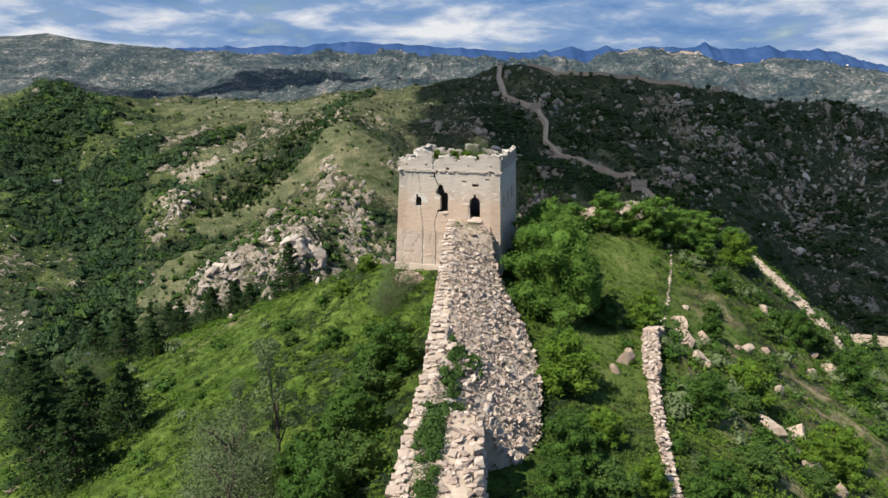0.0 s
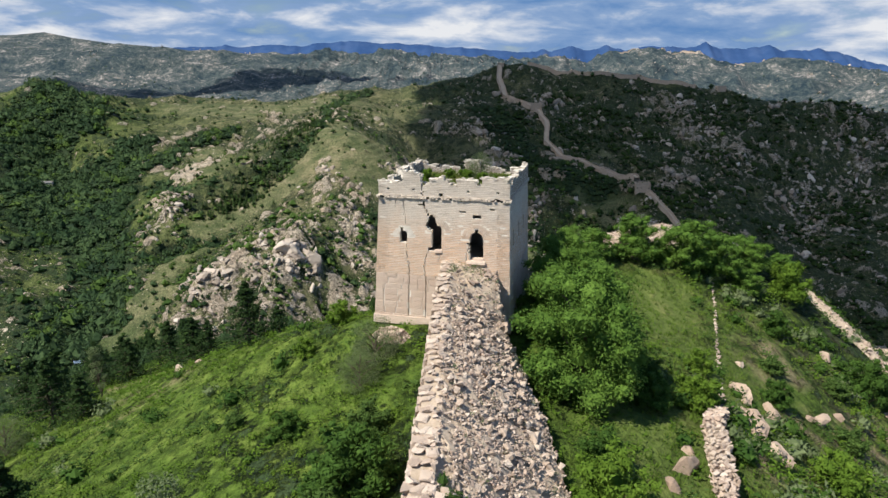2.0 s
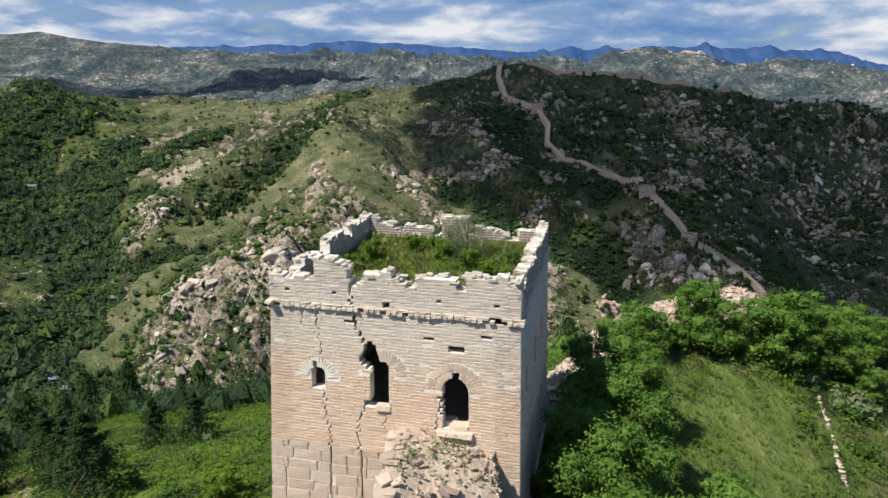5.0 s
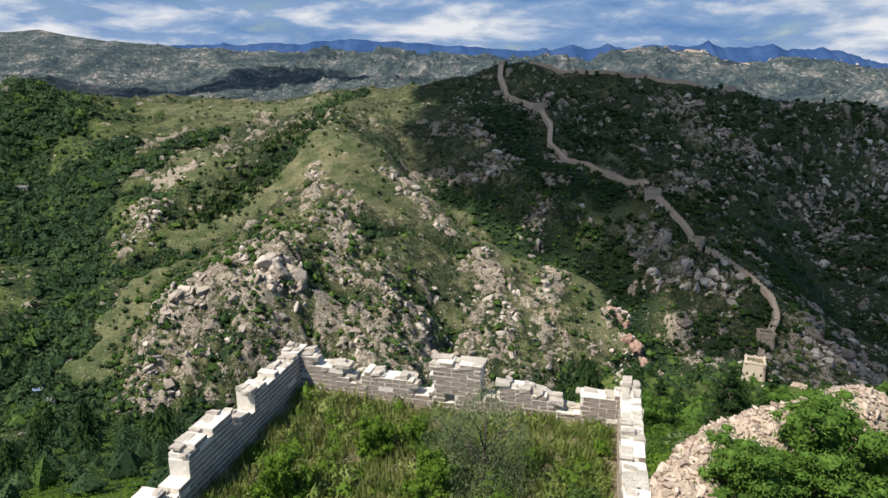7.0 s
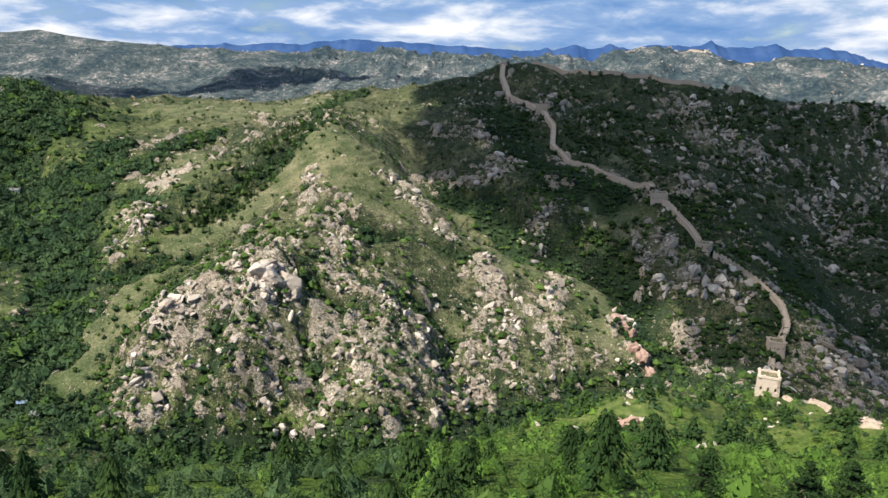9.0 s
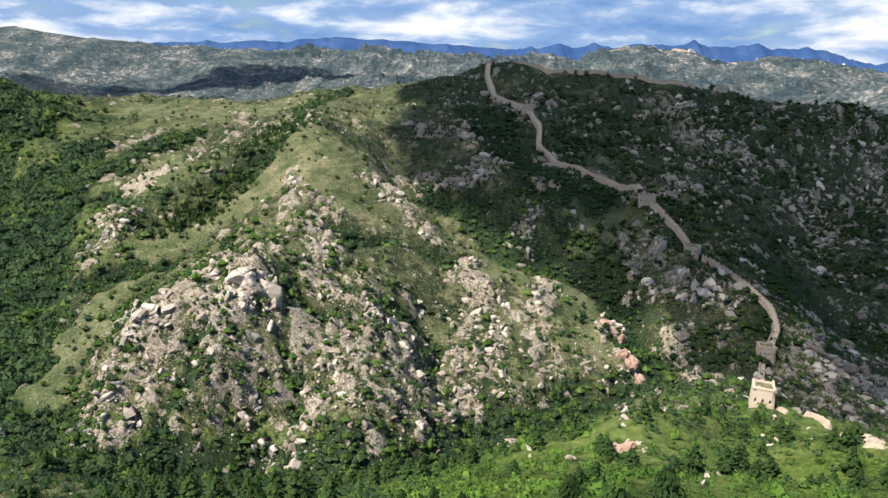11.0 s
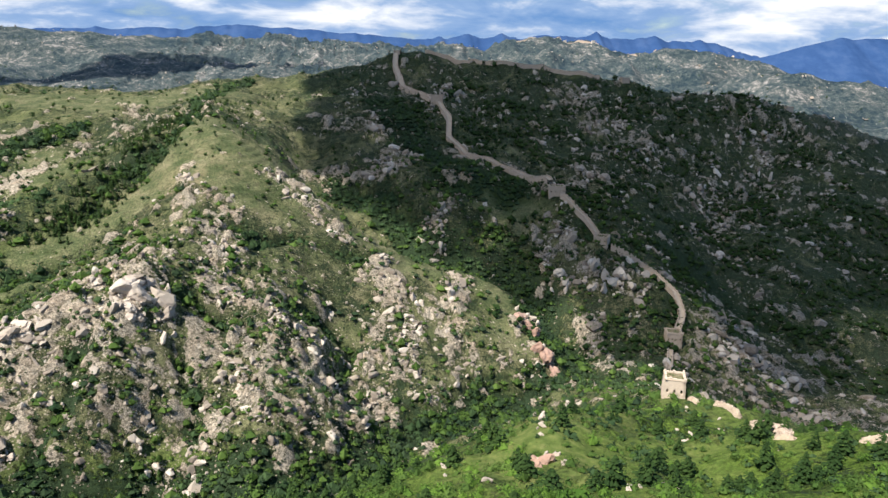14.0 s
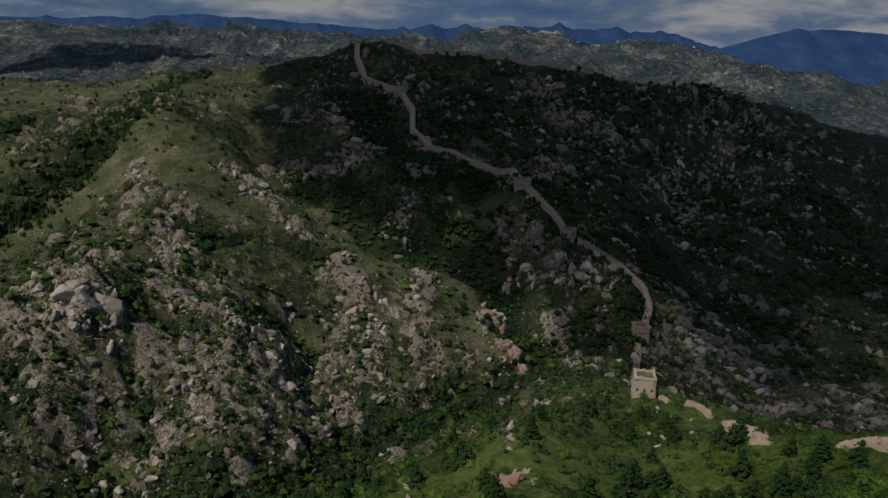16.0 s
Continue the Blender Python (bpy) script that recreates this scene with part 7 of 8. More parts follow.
# pale stretches of ruined wall near the second tower
for k, (line, wid, cnt) in enumerate([([(153, 331, 2.2), (152.5, 325, 2.8), (152.4, 319, 2.4)], 1.5, 200), ([(152, 308, 4.6), (150.6, 298, 5.0), (149, 287, 4.6)], 1.7, 420),
                                      ([(157, 287, 2.0), (152, 276, 2.6), (146.5, 266, 3.2), (142.5, 258, 4.2), (137.5, 249.5, 5.2), (131, 240, 4.4)], 5.0, 1700), ([(141, 226.5, 3.4), (148, 224, 5.0), (156, 221, 5.2), (166, 217, 5.0)], 1.6, 520)]):
    bank("wall_ruin", line, wid, 1.0, cnt, "pale stretch of ruined wall on the green ridge", 90 + k, (0.16, 0.5))

# ---------------------------------------------------------------- trees and bushes near the flight
M_BARK = plain_stone("bark", (0.085, 0.065, 0.05), (0.15, 0.12, 0.095), (0.045, 0.035, 0.028), 3.0)


def tube(points, radii, sides=6):
    """A tapered limb along points."""
    vs, fs = [], []
    for k, (p, r) in enumerate(zip(points, radii)):
        p = Vector(p)
        d = (Vector(points[min(k + 1, len(points) - 1)]) - Vector(points[max(k - 1, 0)])).normalized()
        a = d.orthogonal().normalized()
        b = d.cross(a)
        for j in range(sides):
            t = 6.2832 * j / sides
            vs.append(p + (a * math.cos(t) + b * math.sin(t)) * r)
    for k in range(len(points) - 1):
        for j in range(sides):
            a, b = k * sides + j, k * sides + (j + 1) % sides
            fs.append((a, b, b + sides, a + sides))
    return np.array([tuple(v) for v in vs]), np.array(fs)


def leaves(rng, centres, radii, count, size, droop=0.0, single=False, loose=0.7):
    """Folded leaf sprays in lumps; more of them towards the outside."""
    k = rng.choice(len(centres), count, p=radii**2 / (radii**2).sum())
    d = rng.normal(size=(count, 3))
    d /= np.linalg.norm(d, axis=1)[:, None]
    p = centres[k] + d * (radii[k] * rng.uniform(0.62, 1.10, count))[:, None] * np.array([1, 1, 0.82])
    n = d + loose * rng.normal(size=(count, 3)) + np.array([0, 0, 0.5 - droop])
    a = np.cross(n, rng.normal(size=(count, 3)))
    a /= np.linalg.norm(a, axis=1)[:, None]
    b = np.cross(n, a)
    b /= np.linalg.norm(b, axis=1)[:, None]
    s = (size * rng.uniform(0.6, 1.25, count))[:, None]
    n /= np.linalg.norm(n, axis=1)[:, None]
    if single:
        v = np.stack([p - a * s, p + b * s * 0.75, p + a * s], 1).reshape(-1, 3)
        return v, np.arange(3 * count).reshape(-1, 3)
    v = np.stack([p - a * s, p + b * s * 0.5 + n * s * 0.15, p + a * s, p - b * s * 0.5 + n * s * 0.15], 1).reshape(-1, 3)
    f = np.array([(0, 1, 2), (0, 2, 3)])[None] + (np.arange(count) * 4)[:, None, None]
    return v, f.reshape(-1, 3)


_bm = bmesh.new()
bmesh.ops.create_icosphere(_bm, subdivisions=1, radius=1)
_bm.verts.index_update()
ICO = np.array([p.co for p in _bm.verts]), np.array([[p.index for p in q.verts] for q in _bm.faces])
_bm.free()


def make_tree(name, tall, wide, count, size, material, seed, label, category, clear=0.2, lumps=9, slim=False, droop=0.0, airy=False):
    """Trunk with limbs, and a crown of leafy lumps carried by the limbs. Built at the origin."""
    rng = np.random.RandomState(seed)
    root = new(name)
    top = tall * 0.8
    pts = [(0.06 * tall * math.sin(1.7 * t + seed) * t, 0.05 * tall * math.cos(2.1 * t + seed) * t, t * top - 0.3) for t in np.linspace(0, 1, 7)]
    vs, fs, n = [], [], 0
    v, f = tube(pts, np.linspace(0.055, 0.012, 7) * tall * (0.22 if slim else 0.6))
    vs.append(v), fs.append(f)
    n += len(v)
    cen, rad = [], []
    for k in range(lumps):
        a = 2.4 * k + rng.uniform(-0.4, 0.4)
        z = tall * (clear + (0.84 - clear) * (k + 0.5) / lumps)
        reach = wide * (0.70 if not slim else 0.5) * math.sqrt(max(0.1, 1 - ((z / tall - 0.42) / 0.58) ** 2)) * rng.uniform(0.75, 1.1)
        c = np.array([reach * math.cos(a), reach * math.sin(a), z])
        cen.append(c)
        rad.append(wide * rng.uniform(0.25, 0.40) * (0.8 if slim else 1.0))
        j = max(0, min(5, int((z - 0.18 * tall) / top * 6)))
        v, f = tube([pts[j], tuple((np.array(pts[j]) * 0.4 + c * 0.6) + np.array([0, 0, 0.05 * tall])), tuple(c)], np.array([0.02, 0.012, 0.004]) * tall * (0.4 if slim else 0.8), 5)
        vs.append(v), fs.append(f + n)
        n += len(v)
    cen.append(np.array([pts[-1][0], pts[-1][1], tall - wide * 0.35]))
    rad.append(wide * 0.42)
    if clear < 0.1 and not airy:
        for z in (0.34, 0.58):                           # the dense heart of the crown
            cen.append(np.array([0.0, 0.0, z * tall]))
            rad.append(wide * 0.56)
    if clear < 0.1:                                      # foliage down to the ground all round
        for k in range(9):
            a = 6.283 * (k + rng.uniform(-0.3, 0.3)) / 9
            cen.append(np.array([0.62 * wide * math.cos(a), 0.62 * wide * math.sin(a), tall * rng.uniform(0.12, 0.34)]))
            rad.append(wide * rng.uniform(0.26, 0.36))
    part("trunk", np.concatenate(vs), np.concatenate(fs), M_BARK, root)
    cen, rad = np.array(cen), np.array(rad)
    if not slim and not airy:                            # smaller lumps break up each mass of foliage
        d = rng.normal(size=(3 * len(cen), 3))
        d[:, 2] = np.abs(d[:, 2]) * 0.8
        d /= np.linalg.norm(d, axis=1)[:, None]
        k = np.repeat(np.arange(len(cen)), 3)
        cen, rad = np.concatenate([cen, cen[k] + d * rad[k, None] * 0.8]), np.concatenate([rad * 0.86, rad[k] * rng.uniform(0.34, 0.52, len(k))])
    v, f = leaves(rng, cen, rad, count, size, droop, not slim, 0.7 if airy or slim else 0.6)
    if not slim and not airy:                            # twigs and inner leaves, too dense to look through
        iv, jf = ICO
        cv = cen[:, None] + iv[None] * (rad * 0.62)[:, None, None] * rng.uniform(0.85, 1.1, (len(cen), len(iv), 1)) * np.array([1, 1, 0.82])
        cf = jf[None] + (len(v) + np.arange(len(cen)) * len(iv))[:, None, None]
        v, f = np.concatenate([v, cv.reshape(-1, 3)]), np.concatenate([f, cf.reshape(-1, 3)])
    v[:, 2] = np.maximum(v[:, 2], 0.02)
    part("crown", v, f, material, root)
    return tagged(root, label, category)


def make_pine(name, tall, seed, label, whorls=13):
    """A pine with tiers of level, needle-covered branches."""
    rng = np.random.RandomState(seed)
    root = new(name)
    v, f = tube([(0, 0, -0.4), (0.03 * tall, 0, 0.4 * tall), (0.01 * tall, 0.02 * tall, tall)], np.array([0.024, 0.016, 0.003]) * tall)
    vs, fs, n = [v], [f], len(v)
    lv, lf, ln = [], [], 0
    for k in range(whorls):
        z = tall * (0.14 + 0.84 * k / (whorls - 1))
        r = tall * 0.56 * (1 - (z / tall) ** 1.4) * (0.8 + 0.3 * math.sin(k * 2.6)) + 0.12
        for j in range(7):
            a = 6.283 * (j + rng.rand()) / 7
            q = r * rng.uniform(0.6, 1.1)
            tip = np.array([q * math.cos(a), q * math.sin(a), z - 0.10 * q + 0.1 * rng.normal()])
            v, f = tube([(0, 0, z), tuple(tip)], [0.008 * tall, 0.003], 4)
            vs.append(v), fs.append(f + n)
            n += len(v)
            m = 5
            cen = np.array([0, 0, z]) + (tip - np.array([0, 0, z])) * np.linspace(0.35, 1.0, m)[:, None]
            v, f = leaves(rng, cen, np.full(m, 0.17 * r + 0.12), 78, 0.15, -0.3, True)
            v[:, 2] = (v[:, 2] - tip[2]) * 0.7 + tip[2]
            lv.append(v), lf.append(f + ln)
            ln += len(v)
    part("trunk", np.concatenate(vs), np.concatenate(fs), M_BARK, root)
    part("foliage", np.concatenate(lv), np.concatenate(lf), M_NEEDLE, root, "dark layered pine boughs")
    return tagged(root, label, "pine tree")


KINDS = {
    "tree": [make_tree("tree", 6.2, 3.3, 30000, 0.088, M_LEAF_TREE, 1, "leafy green broad-crowned tree beside the ruin", "tree", 0.06, 15),
             make_tree("tree", 5.2, 2.9, 24000, 0.086, M_LEAF_TREE, 2, "leafy green tree beside the tower", "tree", 0.06, 13)],
    "ridge": [make_tree("tree", 5.6, 2.9, 9500, 0.12, M_LEAF_TREE, 11, "leafy green wind-clipped tree on the grassy ridge", "tree", 0.08, 12)],
    "bright": [make_tree("bush", 3.2, 2.1, 5200, 0.10, M_LEAF_BRIGHT, 3, "light green rounded bush on the slope", "bush", 0.06, 9),
               make_tree("bush", 2.4, 1.9, 3800, 0.105, M_LEAF_BRIGHT, 4, "light green rounded bush on the slope", "bush", 0.05, 8)],
    "dark": [make_tree("bush", 3.4, 2.2, 6200, 0.10, M_LEAF_SHADE, 5, "dark green dense bush on the slope", "bush", 0.05, 10),
             make_tree("bush", 2.2, 1.7, 3600, 0.105, M_LEAF_MID, 6, "mid-green dense bush on the slope", "bush", 0.05, 8)],
    "grey": [make_tree("willow_bush", 4.2, 2.6, 9500, 0.062, M_LEAF_GREY, 7, "grey-green feathery willow bush", "bush", 0.08, 15, False, 0.3, True)],
    "slim": [make_tree("slender_tree", 8.0, 1.9, 3600, 0.085, M_LEAF_GREY, 8, "slender sparse grey-green tree with a thin trunk", "tree", 0.30, 11, True, 0.2)],
    "pine": [make_pine("pine_tree", 5.6, 1, "dark green pine with layered boughs on the slope", 10), make_pine("pine_tree", 4.8, 2, "dark green pine with layered boughs on the slope", 9)],
}
PLANTS = [
    ("tree", 8.5, 48.6, 1.25), ("tree", 8.1, 55.8, 1.1), ("tree", 10.8, 52.2, 0.8), ("tree", 9.4, 59.8, 1.05), ("tree", 10.6, 64.5, 0.9), ("bright", 7.6, 37.6, 1.15), ("bright", 9.0, 33.0, 0.75), ("dark", 8.2, 41.5, 0.7),
    ("ridge", 14.8, 73.0, 0.7), ("ridge", 19.0, 74.4, 0.95), ("ridge", 23.5, 74.4, 1.05), ("ridge", 27.5, 76.0, 0.95), ("ridge", 32.0, 79.0, 0.8), ("ridge", 36.5, 80.5, 0.7), ("ridge", 13.0, 70.0, 0.5), ("ridge", 30.0, 74.6, 0.6),
    ("bright", 35.2, 76.5, 1.1), ("bright", 15.8, 49.6, 0.8), ("bright", 17.8, 54.6, 0.55), ("bright", 23.6, 46.8, 1.35), ("bright", 25.4, 39.8, 0.8), ("bright", 30.6, 45.0, 1.2), ("dark", 29.8, 55.5, 0.8),
    ("dark", 38.4, 67.0, 1.1), ("dark", 42.0, 68.5, 1.0), ("dark", 42.6, 64.0, 1.1), ("dark", 26.6, 61.5, 0.7), ("dark", 24.2, 56.0, 0.6), ("dark", 33.6, 64.0, 0.8), ("dark", 30.5, 69.0, 0.7), ("dark", 20.5, 41.0, 0.8),
    ("dark", 16.5, 38.0, 0.8), ("dark", 18.2, 33.5, 0.9), ("dark", 14.0, 29.5, 0.8), ("dark", 23.2, 36.0, 0.7), ("bright", 28.0, 40.5, 0.7), ("dark", 12.6, 48.6, 0.7), ("dark", 14.0, 53.0, 0.5), ("bright", 13.4, 58.5, 0.5),
    ("dark", 6.6, 30.5, 0.85), ("dark", 8.2, 27.5, 0.9), ("dark", 5.6, 27.0, 0.7), ("bright", 10.5, 29.5, 0.6), ("dark", 7.0, 33.4, 0.6),
    ("dark", -3.9, 40.5, 1.25), ("dark", -4.8, 37.6, 1.15), ("dark", -5.4, 33.4, 1.05), ("dark", -5.0, 30.0, 1.1), ("dark", -7.6, 31.0, 0.9), ("dark", -3.6, 45.0, 0.8), ("dark", -6.0, 26.5, 1.1), ("dark", -8.5, 27.0, 0.8),
    ("pine", -15.5, 63.6, 0.95), ("pine", -26.5, 79.0, 1.15), ("pine", -24.0, 77.0, 0.9), ("pine", -34.0, 80.0, 1.1), ("pine", -38.0, 80.5, 1.1), ("grey", -3.9, 52.0, 0.7), ("grey", -4.6, 49.6, 0.6), ("grey", -11.8, 32.0, 1.25), ("grey", -13.6, 35.6, 0.8), ("grey", -10.8, 29.0, 1.1), ("slim", -9.8, 34.6, 0.95), ("slim", -12.6, 37.2, 0.6),
    ("bright", -7.0, 58.5, 0.7), ("bright", -9.0, 55.0, 0.45), ("dark", -8.4, 47.0, 0.5), ("dark", -12.5, 50.0, 0.45),
    ("pine", -33.6, 49.5, 1.35), ("pine", -28.2, 47.2, 1.25), ("pine", -24.4, 45.6, 1.2), ("pine", -30.2, 44.0, 1.4), ("pine", -26.0, 41.0, 1.2), ("pine", -36.0, 55.0, 1.1), ("pine", -30.4, 64.2, 0.9), ("pine", -34.2, 66.0, 1.1), ("pine", -27.2, 82.0, 1.1), ("pine", -31.5, 84.5, 1.0), ("pine", -23.0, 86.0, 0.9),
    ("pine", -18.5, 84.0, 0.9), ("pine", -38.5, 74.0, 1.2), ("pine", -42.0, 62.0, 1.2), ("pine", -44.0, 78.0, 1.2), ("pine", -48.0, 69.0, 1.2), ("pine", -40.0, 90.0, 1.1), ("slim", -38.0, 60.0, 0.7), ("slim", -33.0, 72.0, 0.7), ("grey", -36.5, 62.5, 1.0),
    ("pine", 27.0, 101.0, 1.1), ("pine", 33.5, 106.0, 1.2), ("pine", 25.0, 112.0, 1.0), ("pine", -4.0, 100.0, 0.9), ("pine", 1.5, 104.0, 1.0), ("pine", 10.0, 108.0, 0.9), ("ridge", 30.0, 97.0, 0.8), ("ridge", 38.5, 96.0, 0.9), ("ridge", 20.0, 100.0, 0.7),
]
rng = np.random.RandomState(19)
used = {}
for kind, px, py, s in PLANTS:
    k = used.get(kind, 0)
    used[kind] = k + 1
    src = KINDS[kind][k % len(KINDS[kind])]
    low = 0.8 if kind == "ridge" and 12.5 < px < 40 and 69 < py < 82 else 1.0      # wind-clipped along the ridge
    m = pose(px, py, one_height(px, py) - 0.05, 0, 0, rng.rand() * 360)
    if k < len(KINDS[kind]):
        src.matrix_world = m
        src.scale = (s, s, s * low)
    else:
        made = copy_thing(src, m)
        made.scale = (s * rng.uniform(0.92, 1.08), s * rng.uniform(0.92, 1.08), s * low * rng.uniform(0.9, 1.1))

# plants on the tower's roof
roof_inv = tower.matrix_world
for kind, u, v, s in (("bright", 2.2, 4.6, 0.42), ("bright", 1.6, 3.4, 0.3), ("bright", 6.4, 4.2, 0.4), ("grey", 6.0, 5.6, 0.5), ("grey", 5.2, 6.2, 0.36), ("bright", 5.0, 5.4, 0.4), ("bright", 7.4, 3.2, 0.36), ("bright", 3.4, 6.6, 0.34), ("dark", 8.0, 5.4, 0.3), ("bright", 4.2, 7.0, 0.3)):
    made = copy_thing(KINDS[kind][-1], roof_inv @ pose(u, v, CORNICE + 0.15, 0, 0, 80 * u))
    made.scale = (s * 0.8, s * 0.8, s * 1.15)
    tagged(made, "small green bush growing on the tower's roof", "bush")

# grass and weeds
BLADES = []
for k in range(6):
    rng = np.random.RandomState(200 + k)
    vs, fs = [], []
    for j in range(9):
        a, r = rng.rand() * 6.283, rng.rand() * 0.5
        b = rng.rand() * 6.283
        p = np.array([r * math.cos(a), r * math.sin(a), 0])
        w = np.array([math.cos(b), math.sin(b), 0]) * 0.07
        tip = p + np.array([math.cos(a) * rng.uniform(0.1, 0.5), math.sin(a) * rng.uniform(0.1, 0.5), rng.uniform(0.6, 1.1)])
        vs += [p - w, p + w, tip]
        fs.append((3 * j, 3 * j + 1, 3 * j + 2))
    BLADES.append((np.array(vs), np.array(fs)))
rng = np.random.RandomState(23)
n = 5200
u, v = rng.uniform(0.6, TU - 0.6, n), rng.uniform(0.6, TV - 0.6, n)
w = CORNICE + 0.05 + 0.35 * fbm(u / 1.5, v / 1.5, 3, 5) + 0.25 * blob(u, v, 6.5, 6.0, 2, 2)
keep = rng.rand(n) < smooth01(fbm(u / 1.2, v / 1.2, 2, 7), -0.05, 0.35)
ob = scatter("roof_grass", BLADES, np.stack([u, v, w], -1)[keep], rng.uniform(0.10, 0.34, keep.sum()), M_WEED, 0.15, 0.2, 8)
ob.matrix_world = tower.matrix_world
tagged(ob, "tall grass and weeds on the tower's roof", "grass", kind="stuff")
n = 420
u, v = rng.uniform(0.7, TU - 0.7, n), rng.uniform(0.7, TV - 0.7, n)
w = CORNICE + 0.02 + 0.35 * fbm(u / 1.5, v / 1.5, 3, 5) + 0.25 * blob(u, v, 6.5, 6.0, 2, 2)
for name, k, mat_, words in (("roof_weeds", rng.rand(n) < 0.55, M_WEED, "pale green weeds on the tower's roof"), ("roof_herbs", rng.rand(n) < 0.45, M_LEAF_BRIGHT, "fresh green herbs on the tower's roof")):
    ob = scatter(name, MID_SHRUBS, np.stack([u, v, w - 0.05], -1)[k], rng.uniform(0.12, 0.36, k.sum()), mat_, 0.1, 0.3, 35)
    ob.matrix_world = tower.matrix_world
    tagged(ob, words, "weeds", kind="stuff")


def off_wall(x, y):
    xl, xb, _, _, _ = wall_at(y)
    clear = (x < xl - 0.3) | (x > xb + 0.3)
    p = (x + 3.83) * math.cos(radians(14)) - (y - 56.28) * math.sin(radians(14))
    q = (x + 3.83) * math.sin(radians(14)) + (y - 56.28) * math.cos(radians(14))
    return (clear | (y > 55)) & ~((p > -0.4) & (p < TU + 0.4) & (q > -0.4) & (q < TV + 0.4))


x, y, z, rng = seeds(60000, -46, 50, 14, 100, lambda x, y: (0.14 + 0.86 * meadow(x, y)) * off_wall(x, y) * 0.8, 81)
tagged(scatter("meadow_grass", BLADES, np.stack([x, y, z - 0.03], -1), rng.uniform(0.18, 0.42, len(x)), M_GRASS, 0.12, 0.2, 9), "green and straw-coloured grass on the slopes", "grass", kind="stuff")
x, y, z, rng = seeds(20000, -62, 62, 12, 112, lambda x, y: (1 - 0.9 * meadow(x, y)) * off_wall(x, y) * smooth01(fbm(x / 6, y / 6, 3, 83) + 0.18 * (x < 0), 0.28, 0.52) * (1 - 0.5 * smooth01(np.abs(x), 40, 60)), 82)
size = rng.uniform(0.4, 0.9, len(x)) * np.where(x > 12, 1.1, 0.9)
pick = np.clip(fbm(x / 9, y / 9, 3, 85) * 1.6 - 0.3 + 0.22 * (rng.rand(len(x)) - 0.5) + 0.12 * (x < -6), 0, 1)
for name, lo, hi, mat_ in (("low_scrub_dark", -0.01, 0.20, M_LEAF_SHADE), ("low_scrub", 0.20, 0.42, M_LEAF_MID), ("low_scrub_light", 0.42, 1.01, M_LEAF_BRIGHT)):
    k = (pick >= lo) & (pick < hi)
    tagged(scatter(name, LOW_SHRUBS, np.stack([x, y, z - 0.12 * size], -1)[k], size[k], mat_, 0.12, 0.3, 10), "low green scrub covering the slope", "scrub", kind="stuff")
# thicker bushes between the rocks of the right-hand slope and below the left one
x, y, z, rng = seeds(5200, -60, 56, 14, 84, lambda x, y: np.where(x > 13, 0.62, 0.12 * (x < -9)) * (1 - meadow(x, y)) * off_wall(x, y) * smooth01(fbm(x / 5, y / 5, 3, 87), 0.40, 0.55), 89)
size = rng.uniform(0.4, 1.15, len(x))
half = rng.rand(len(x)) < 0.6
tagged(scatter("slope_bushes", SHRUBS, np.stack([x, y, z - 0.15 * size], -1)[half], size[half], M_LEAF_SHADE, 0.1, 0.25, 21), "dark grey-green bushes on the rocky slope", "bushes", kind="stuff")
tagged(scatter("slope_shrubs", SHRUBS, np.stack([x, y, z - 0.15 * size], -1)[~half], size[~half], M_LEAF_GREY, 0.1, 0.25, 22), "grey-green shrubs on the rocky slope", "shrubs", kind="stuff")
# weeds on the wall
x = np.random.RandomState(5)
n = 260
y, t = x.uniform(14, 30, n), x.uniform(0.14, 0.5, n)
y2, t2 = np.concatenate([x.uniform(30, 54, 130), x.uniform(52.5, 55, 60)]), np.concatenate([x.uniform(0.2, 1.0, 130), x.uniform(0.1, 0.7, 60)])
y, t = np.concatenate([y, y2]), np.concatenate([t, t2])
px, pz = wall_surface(y, t)
n = 420
sy, st = x.uniform(14, 34, n), x.uniform(0.16, 0.46, n)
keep = x.rand(n) < smooth01(fbm(sy / 1.6, st * 5, 3, 391), 0.34, 0.5)
sx, sz = wall_surface(sy, st)
tagged(scatter("wall_shrubs", MID_SHRUBS, np.stack([sx, sy, sz - 0.08], -1)[keep], x.uniform(0.18, 0.42, keep.sum()), M_LEAF_MID, 0.1, 0.3, 33), "dark green shrubs growing along the wall's top", "shrubs", kind="stuff")
tagged(scatter("wall_weeds", LOW_SHRUBS, np.stack([px, y, pz - 0.05], -1), x.uniform(0.12, 0.38, len(y)), M_LEAF_GREY, 0.1, 0.3, 11), "grey-green weeds growing on the wall", "weeds", kind="stuff")

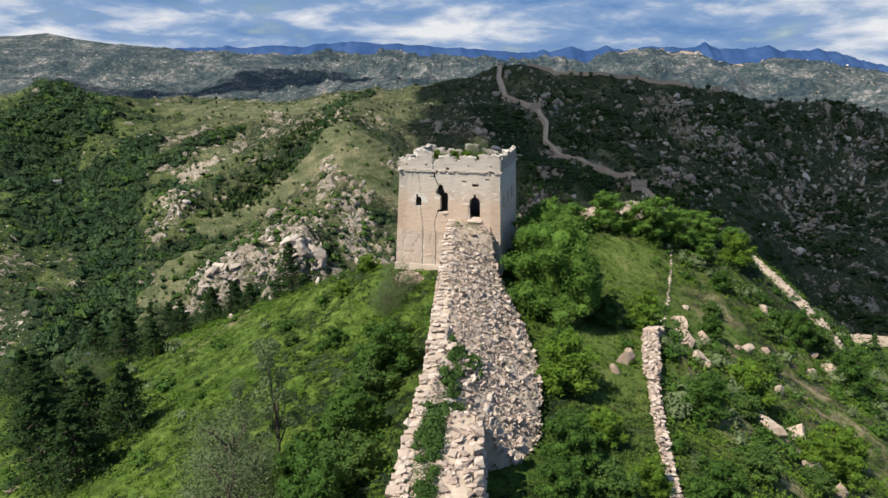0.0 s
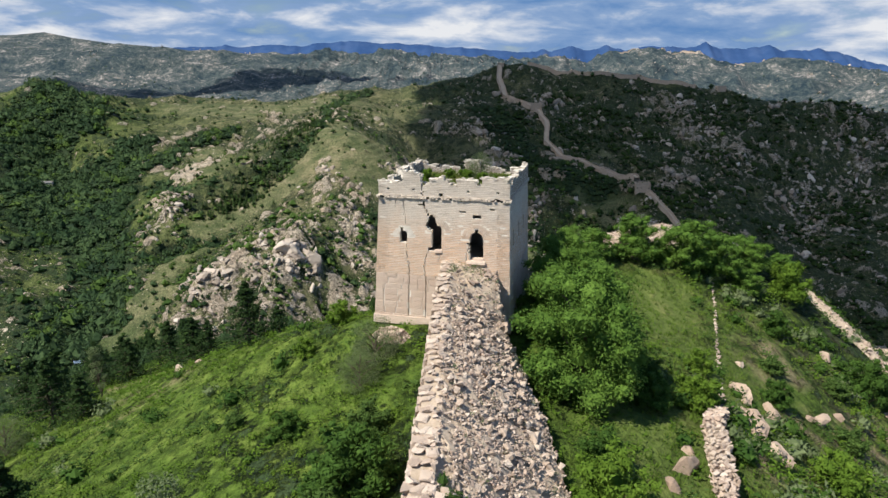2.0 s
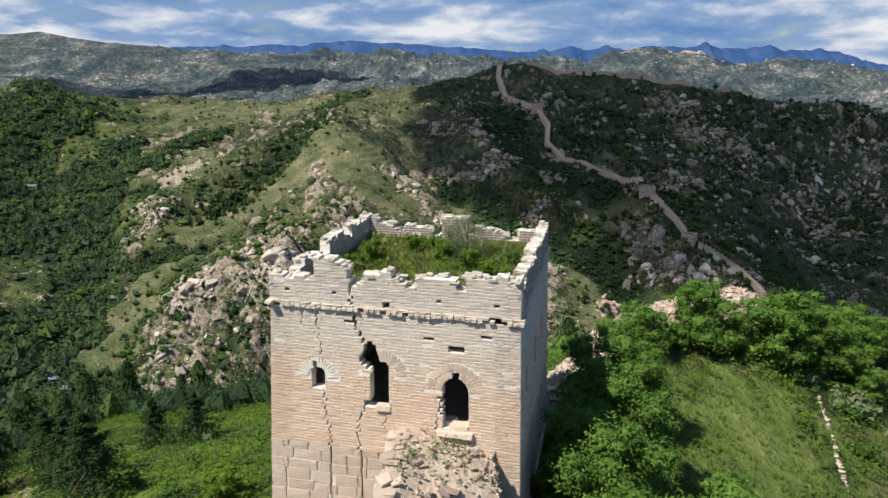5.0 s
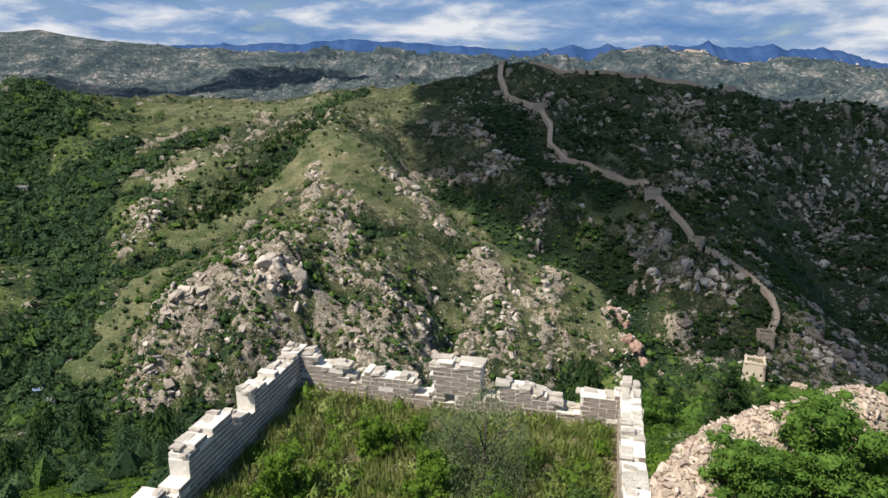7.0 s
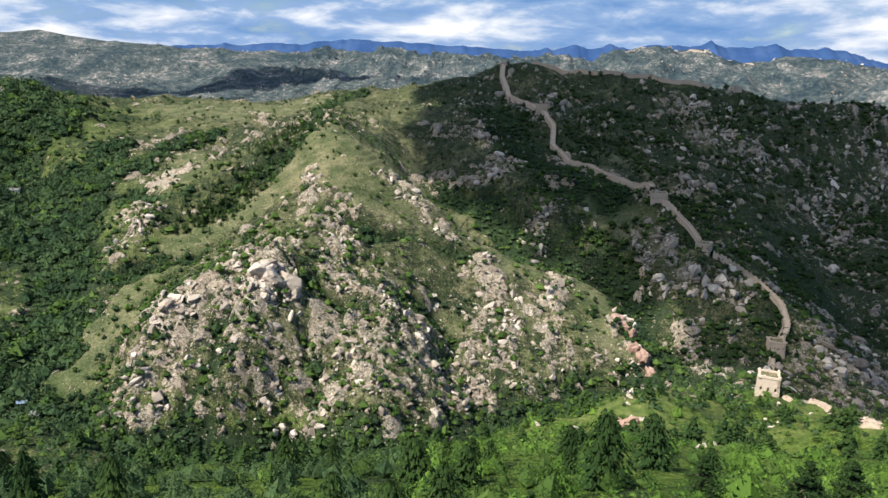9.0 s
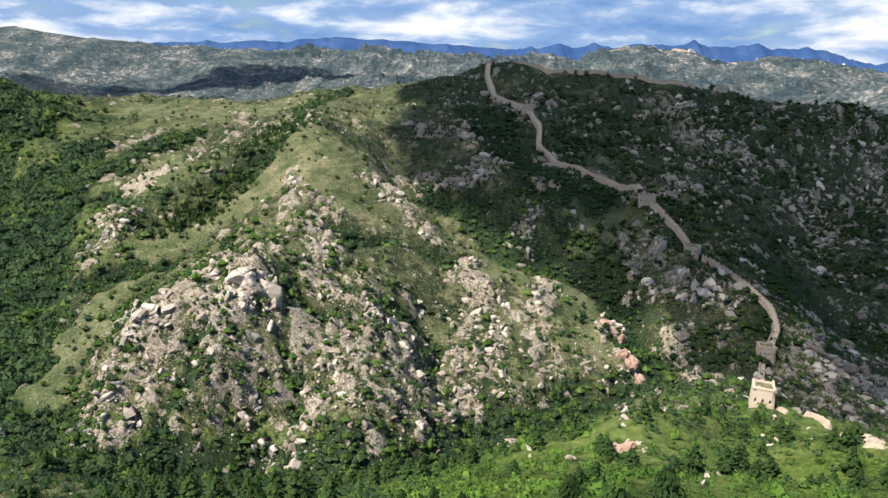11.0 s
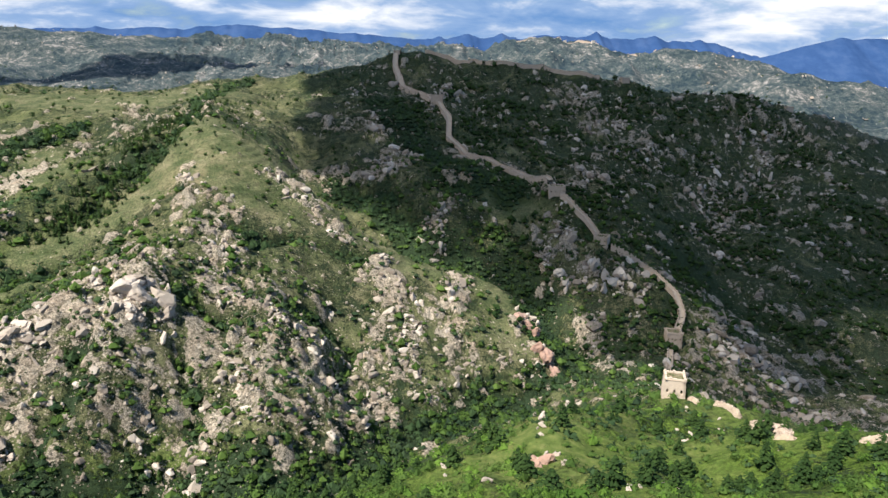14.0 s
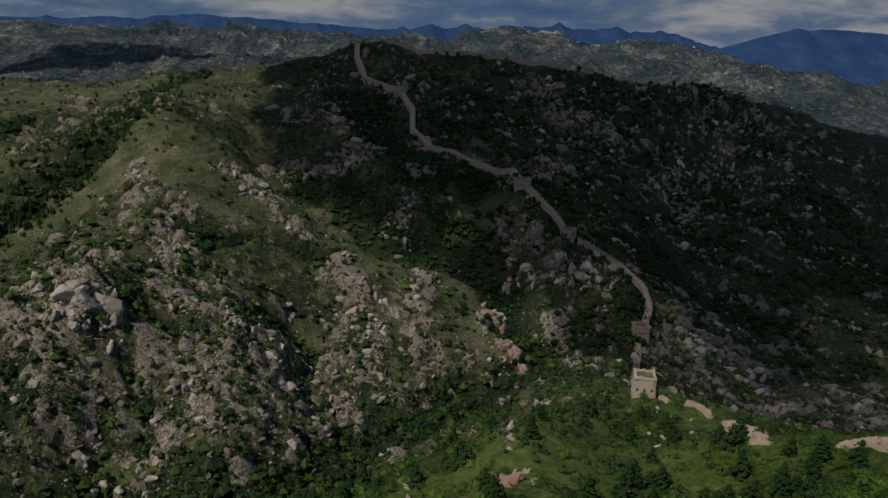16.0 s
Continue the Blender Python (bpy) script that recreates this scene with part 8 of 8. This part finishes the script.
# ---------------------------------------------------------------- farmhouses in the valley


def hut(x, y, wide, deep, tall, turn, roof_colour, label):
    root = new("farmhouse")
    root.matrix_world = pose(x, y, one_height(x, y) - 0.2, 0, 0, turn)
    tagged(root, label, "house")
    v, f = join_boxes([(0, 0, tall / 2 - 0.5)], [(wide / 2, deep / 2, tall / 2 + 0.5)])
    part("wall", v, f, M_MORTAR, root)
    v = np.array([(-wide / 2 - 0.4, -deep / 2 - 0.4, tall), (wide / 2 + 0.4, -deep / 2 - 0.4, tall), (wide / 2 + 0.4, deep / 2 + 0.4, tall), (-wide / 2 - 0.4, deep / 2 + 0.4, tall),
                  (-wide / 2 - 0.4, 0, tall + deep * 0.28), (wide / 2 + 0.4, 0, tall + deep * 0.28)])
    ob = mesh_object("roof", v, np.array([(0, 1, 5), (0, 5, 4), (2, 3, 4), (2, 4, 5), (0, 4, 3), (1, 2, 5), (0, 2, 1), (0, 3, 2)]), roof_colour)
    ob.parent = root
    v, f = join_boxes([(-wide * 0.25, -deep / 2, tall * 0.55), (wide * 0.28, -deep / 2, tall * 0.55), (0.02 * wide, -deep / 2, tall * 0.4)], [(0.5, 0.06, 0.5), (0.5, 0.06, 0.5), (0.45, 0.06, 0.95)])
    for k in range(3):
        part(("window", "window", "door")[k], v[8 * k:8 * k + 8], f[:6], M_DARK, root)
    return root


M_BLUE = Mat("blue_sheet_roof", 0.45, 0.4).done((0.11, 0.16, 0.24)) 
M_TILE = plain_stone("grey_roof_tile", (0.12, 0.12, 0.12), (0.20, 0.20, 0.20), (0.08, 0.08, 0.08))
hut(-210, 363, 4.4, 3.0, 2.0, 14, M_BLUE, "small farmhouse with a blue sheet-metal roof among trees")
hut(-196, 352, 5.0, 4.0, 2.4, -10, M_TILE, "small grey-roofed shed among trees")
hut(-380, 640, 10.0, 5.0, 2.8, 8, M_TILE, "grey-roofed farmhouse in the wooded valley")

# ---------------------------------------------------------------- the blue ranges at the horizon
# the blue of distance haze is painted into the ranges' base colour
M_BLUE_RANGE = Mat("haze_blue_range", 1.0, 0.0)
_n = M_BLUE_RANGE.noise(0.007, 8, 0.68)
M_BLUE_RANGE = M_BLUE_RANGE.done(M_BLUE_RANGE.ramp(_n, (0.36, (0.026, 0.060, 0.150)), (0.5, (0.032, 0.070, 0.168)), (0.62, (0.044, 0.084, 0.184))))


def far_range(line, name, dist_jitter, label, rough, seed):
    line = np.array(line, float)
    x = np.arange(line[0, 0], line[-1, 0], 14.0)
    yv, top = np.interp(x, line[:, 0], line[:, 1]), np.interp(x, line[:, 0], line[:, 2])
    top = top + rough * (ridged(x / 190, x * 0 + seed, 5, seed) - 0.72)
    rows = []
    for k, (dy, fall) in enumerate(((-700, 1.0), (-420, 0.62), (-180, 0.27), (0, 0.0), (160, 0.35))):
        z = top - fall * (top + 320) + (0 if k == 3 else 50 * (fbm(x / 150, x * 0 + 7 * k, 3, seed + k) - 0.5))
        rows.append(np.stack([x, yv + dy + dist_jitter * fbm(x / 300, x * 0, 2, seed + 9), z], -1))
    v = np.stack(rows)
    i = np.arange(v.shape[0] * v.shape[1]).reshape(v.shape[:2])
    q = np.stack([i[:-1, :-1], i[:-1, 1:], i[1:, 1:], i[1:, :-1]], -1).reshape(-1, 4)
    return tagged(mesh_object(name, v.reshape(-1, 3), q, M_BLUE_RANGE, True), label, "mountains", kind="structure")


far_range([(-3400, 3200, 170), (-2891, 3400, 185), (-1795, 4500, 155), (-1496, 4500, 174), (-900, 4500, 176), (-607, 4500, 196), (-89, 4500, 178), (250, 4480, 152), (600, 4480, 118), (1000, 4480, 40)], "backdrop_range", 40, "forested mountain range painted haze blue on the horizon", 38, 3)
far_range([(-150, 4600, 40), (150, 4600, 95), (430, 4560, 134), (560, 4500, 128), (800, 4450, 158), (1050, 4400, 168), (1170, 4350, 170), (1420, 4250, 150), (1600, 4200, 168), (1850, 4200, 160), (2080, 4150, 158), (2250, 4150, 130), (2420, 4100, 98), (2600, 4100, 58), (2900, 4050, 10)], "backdrop_range", 40, "jagged mountain range painted haze blue on the horizon", 70, 5)
far_range([(2300, 3900, -20), (2550, 3900, 45), (2800, 3900, 104), (2960, 3900, 140), (3060, 3900, 168), (3150, 3900, 156), (3240, 3900, 164), (3380, 3900, 156), (3600, 3900, 150), (4000, 3800, 120)], "backdrop_range", 30, "mountain painted haze blue on the horizon", 20, 7)
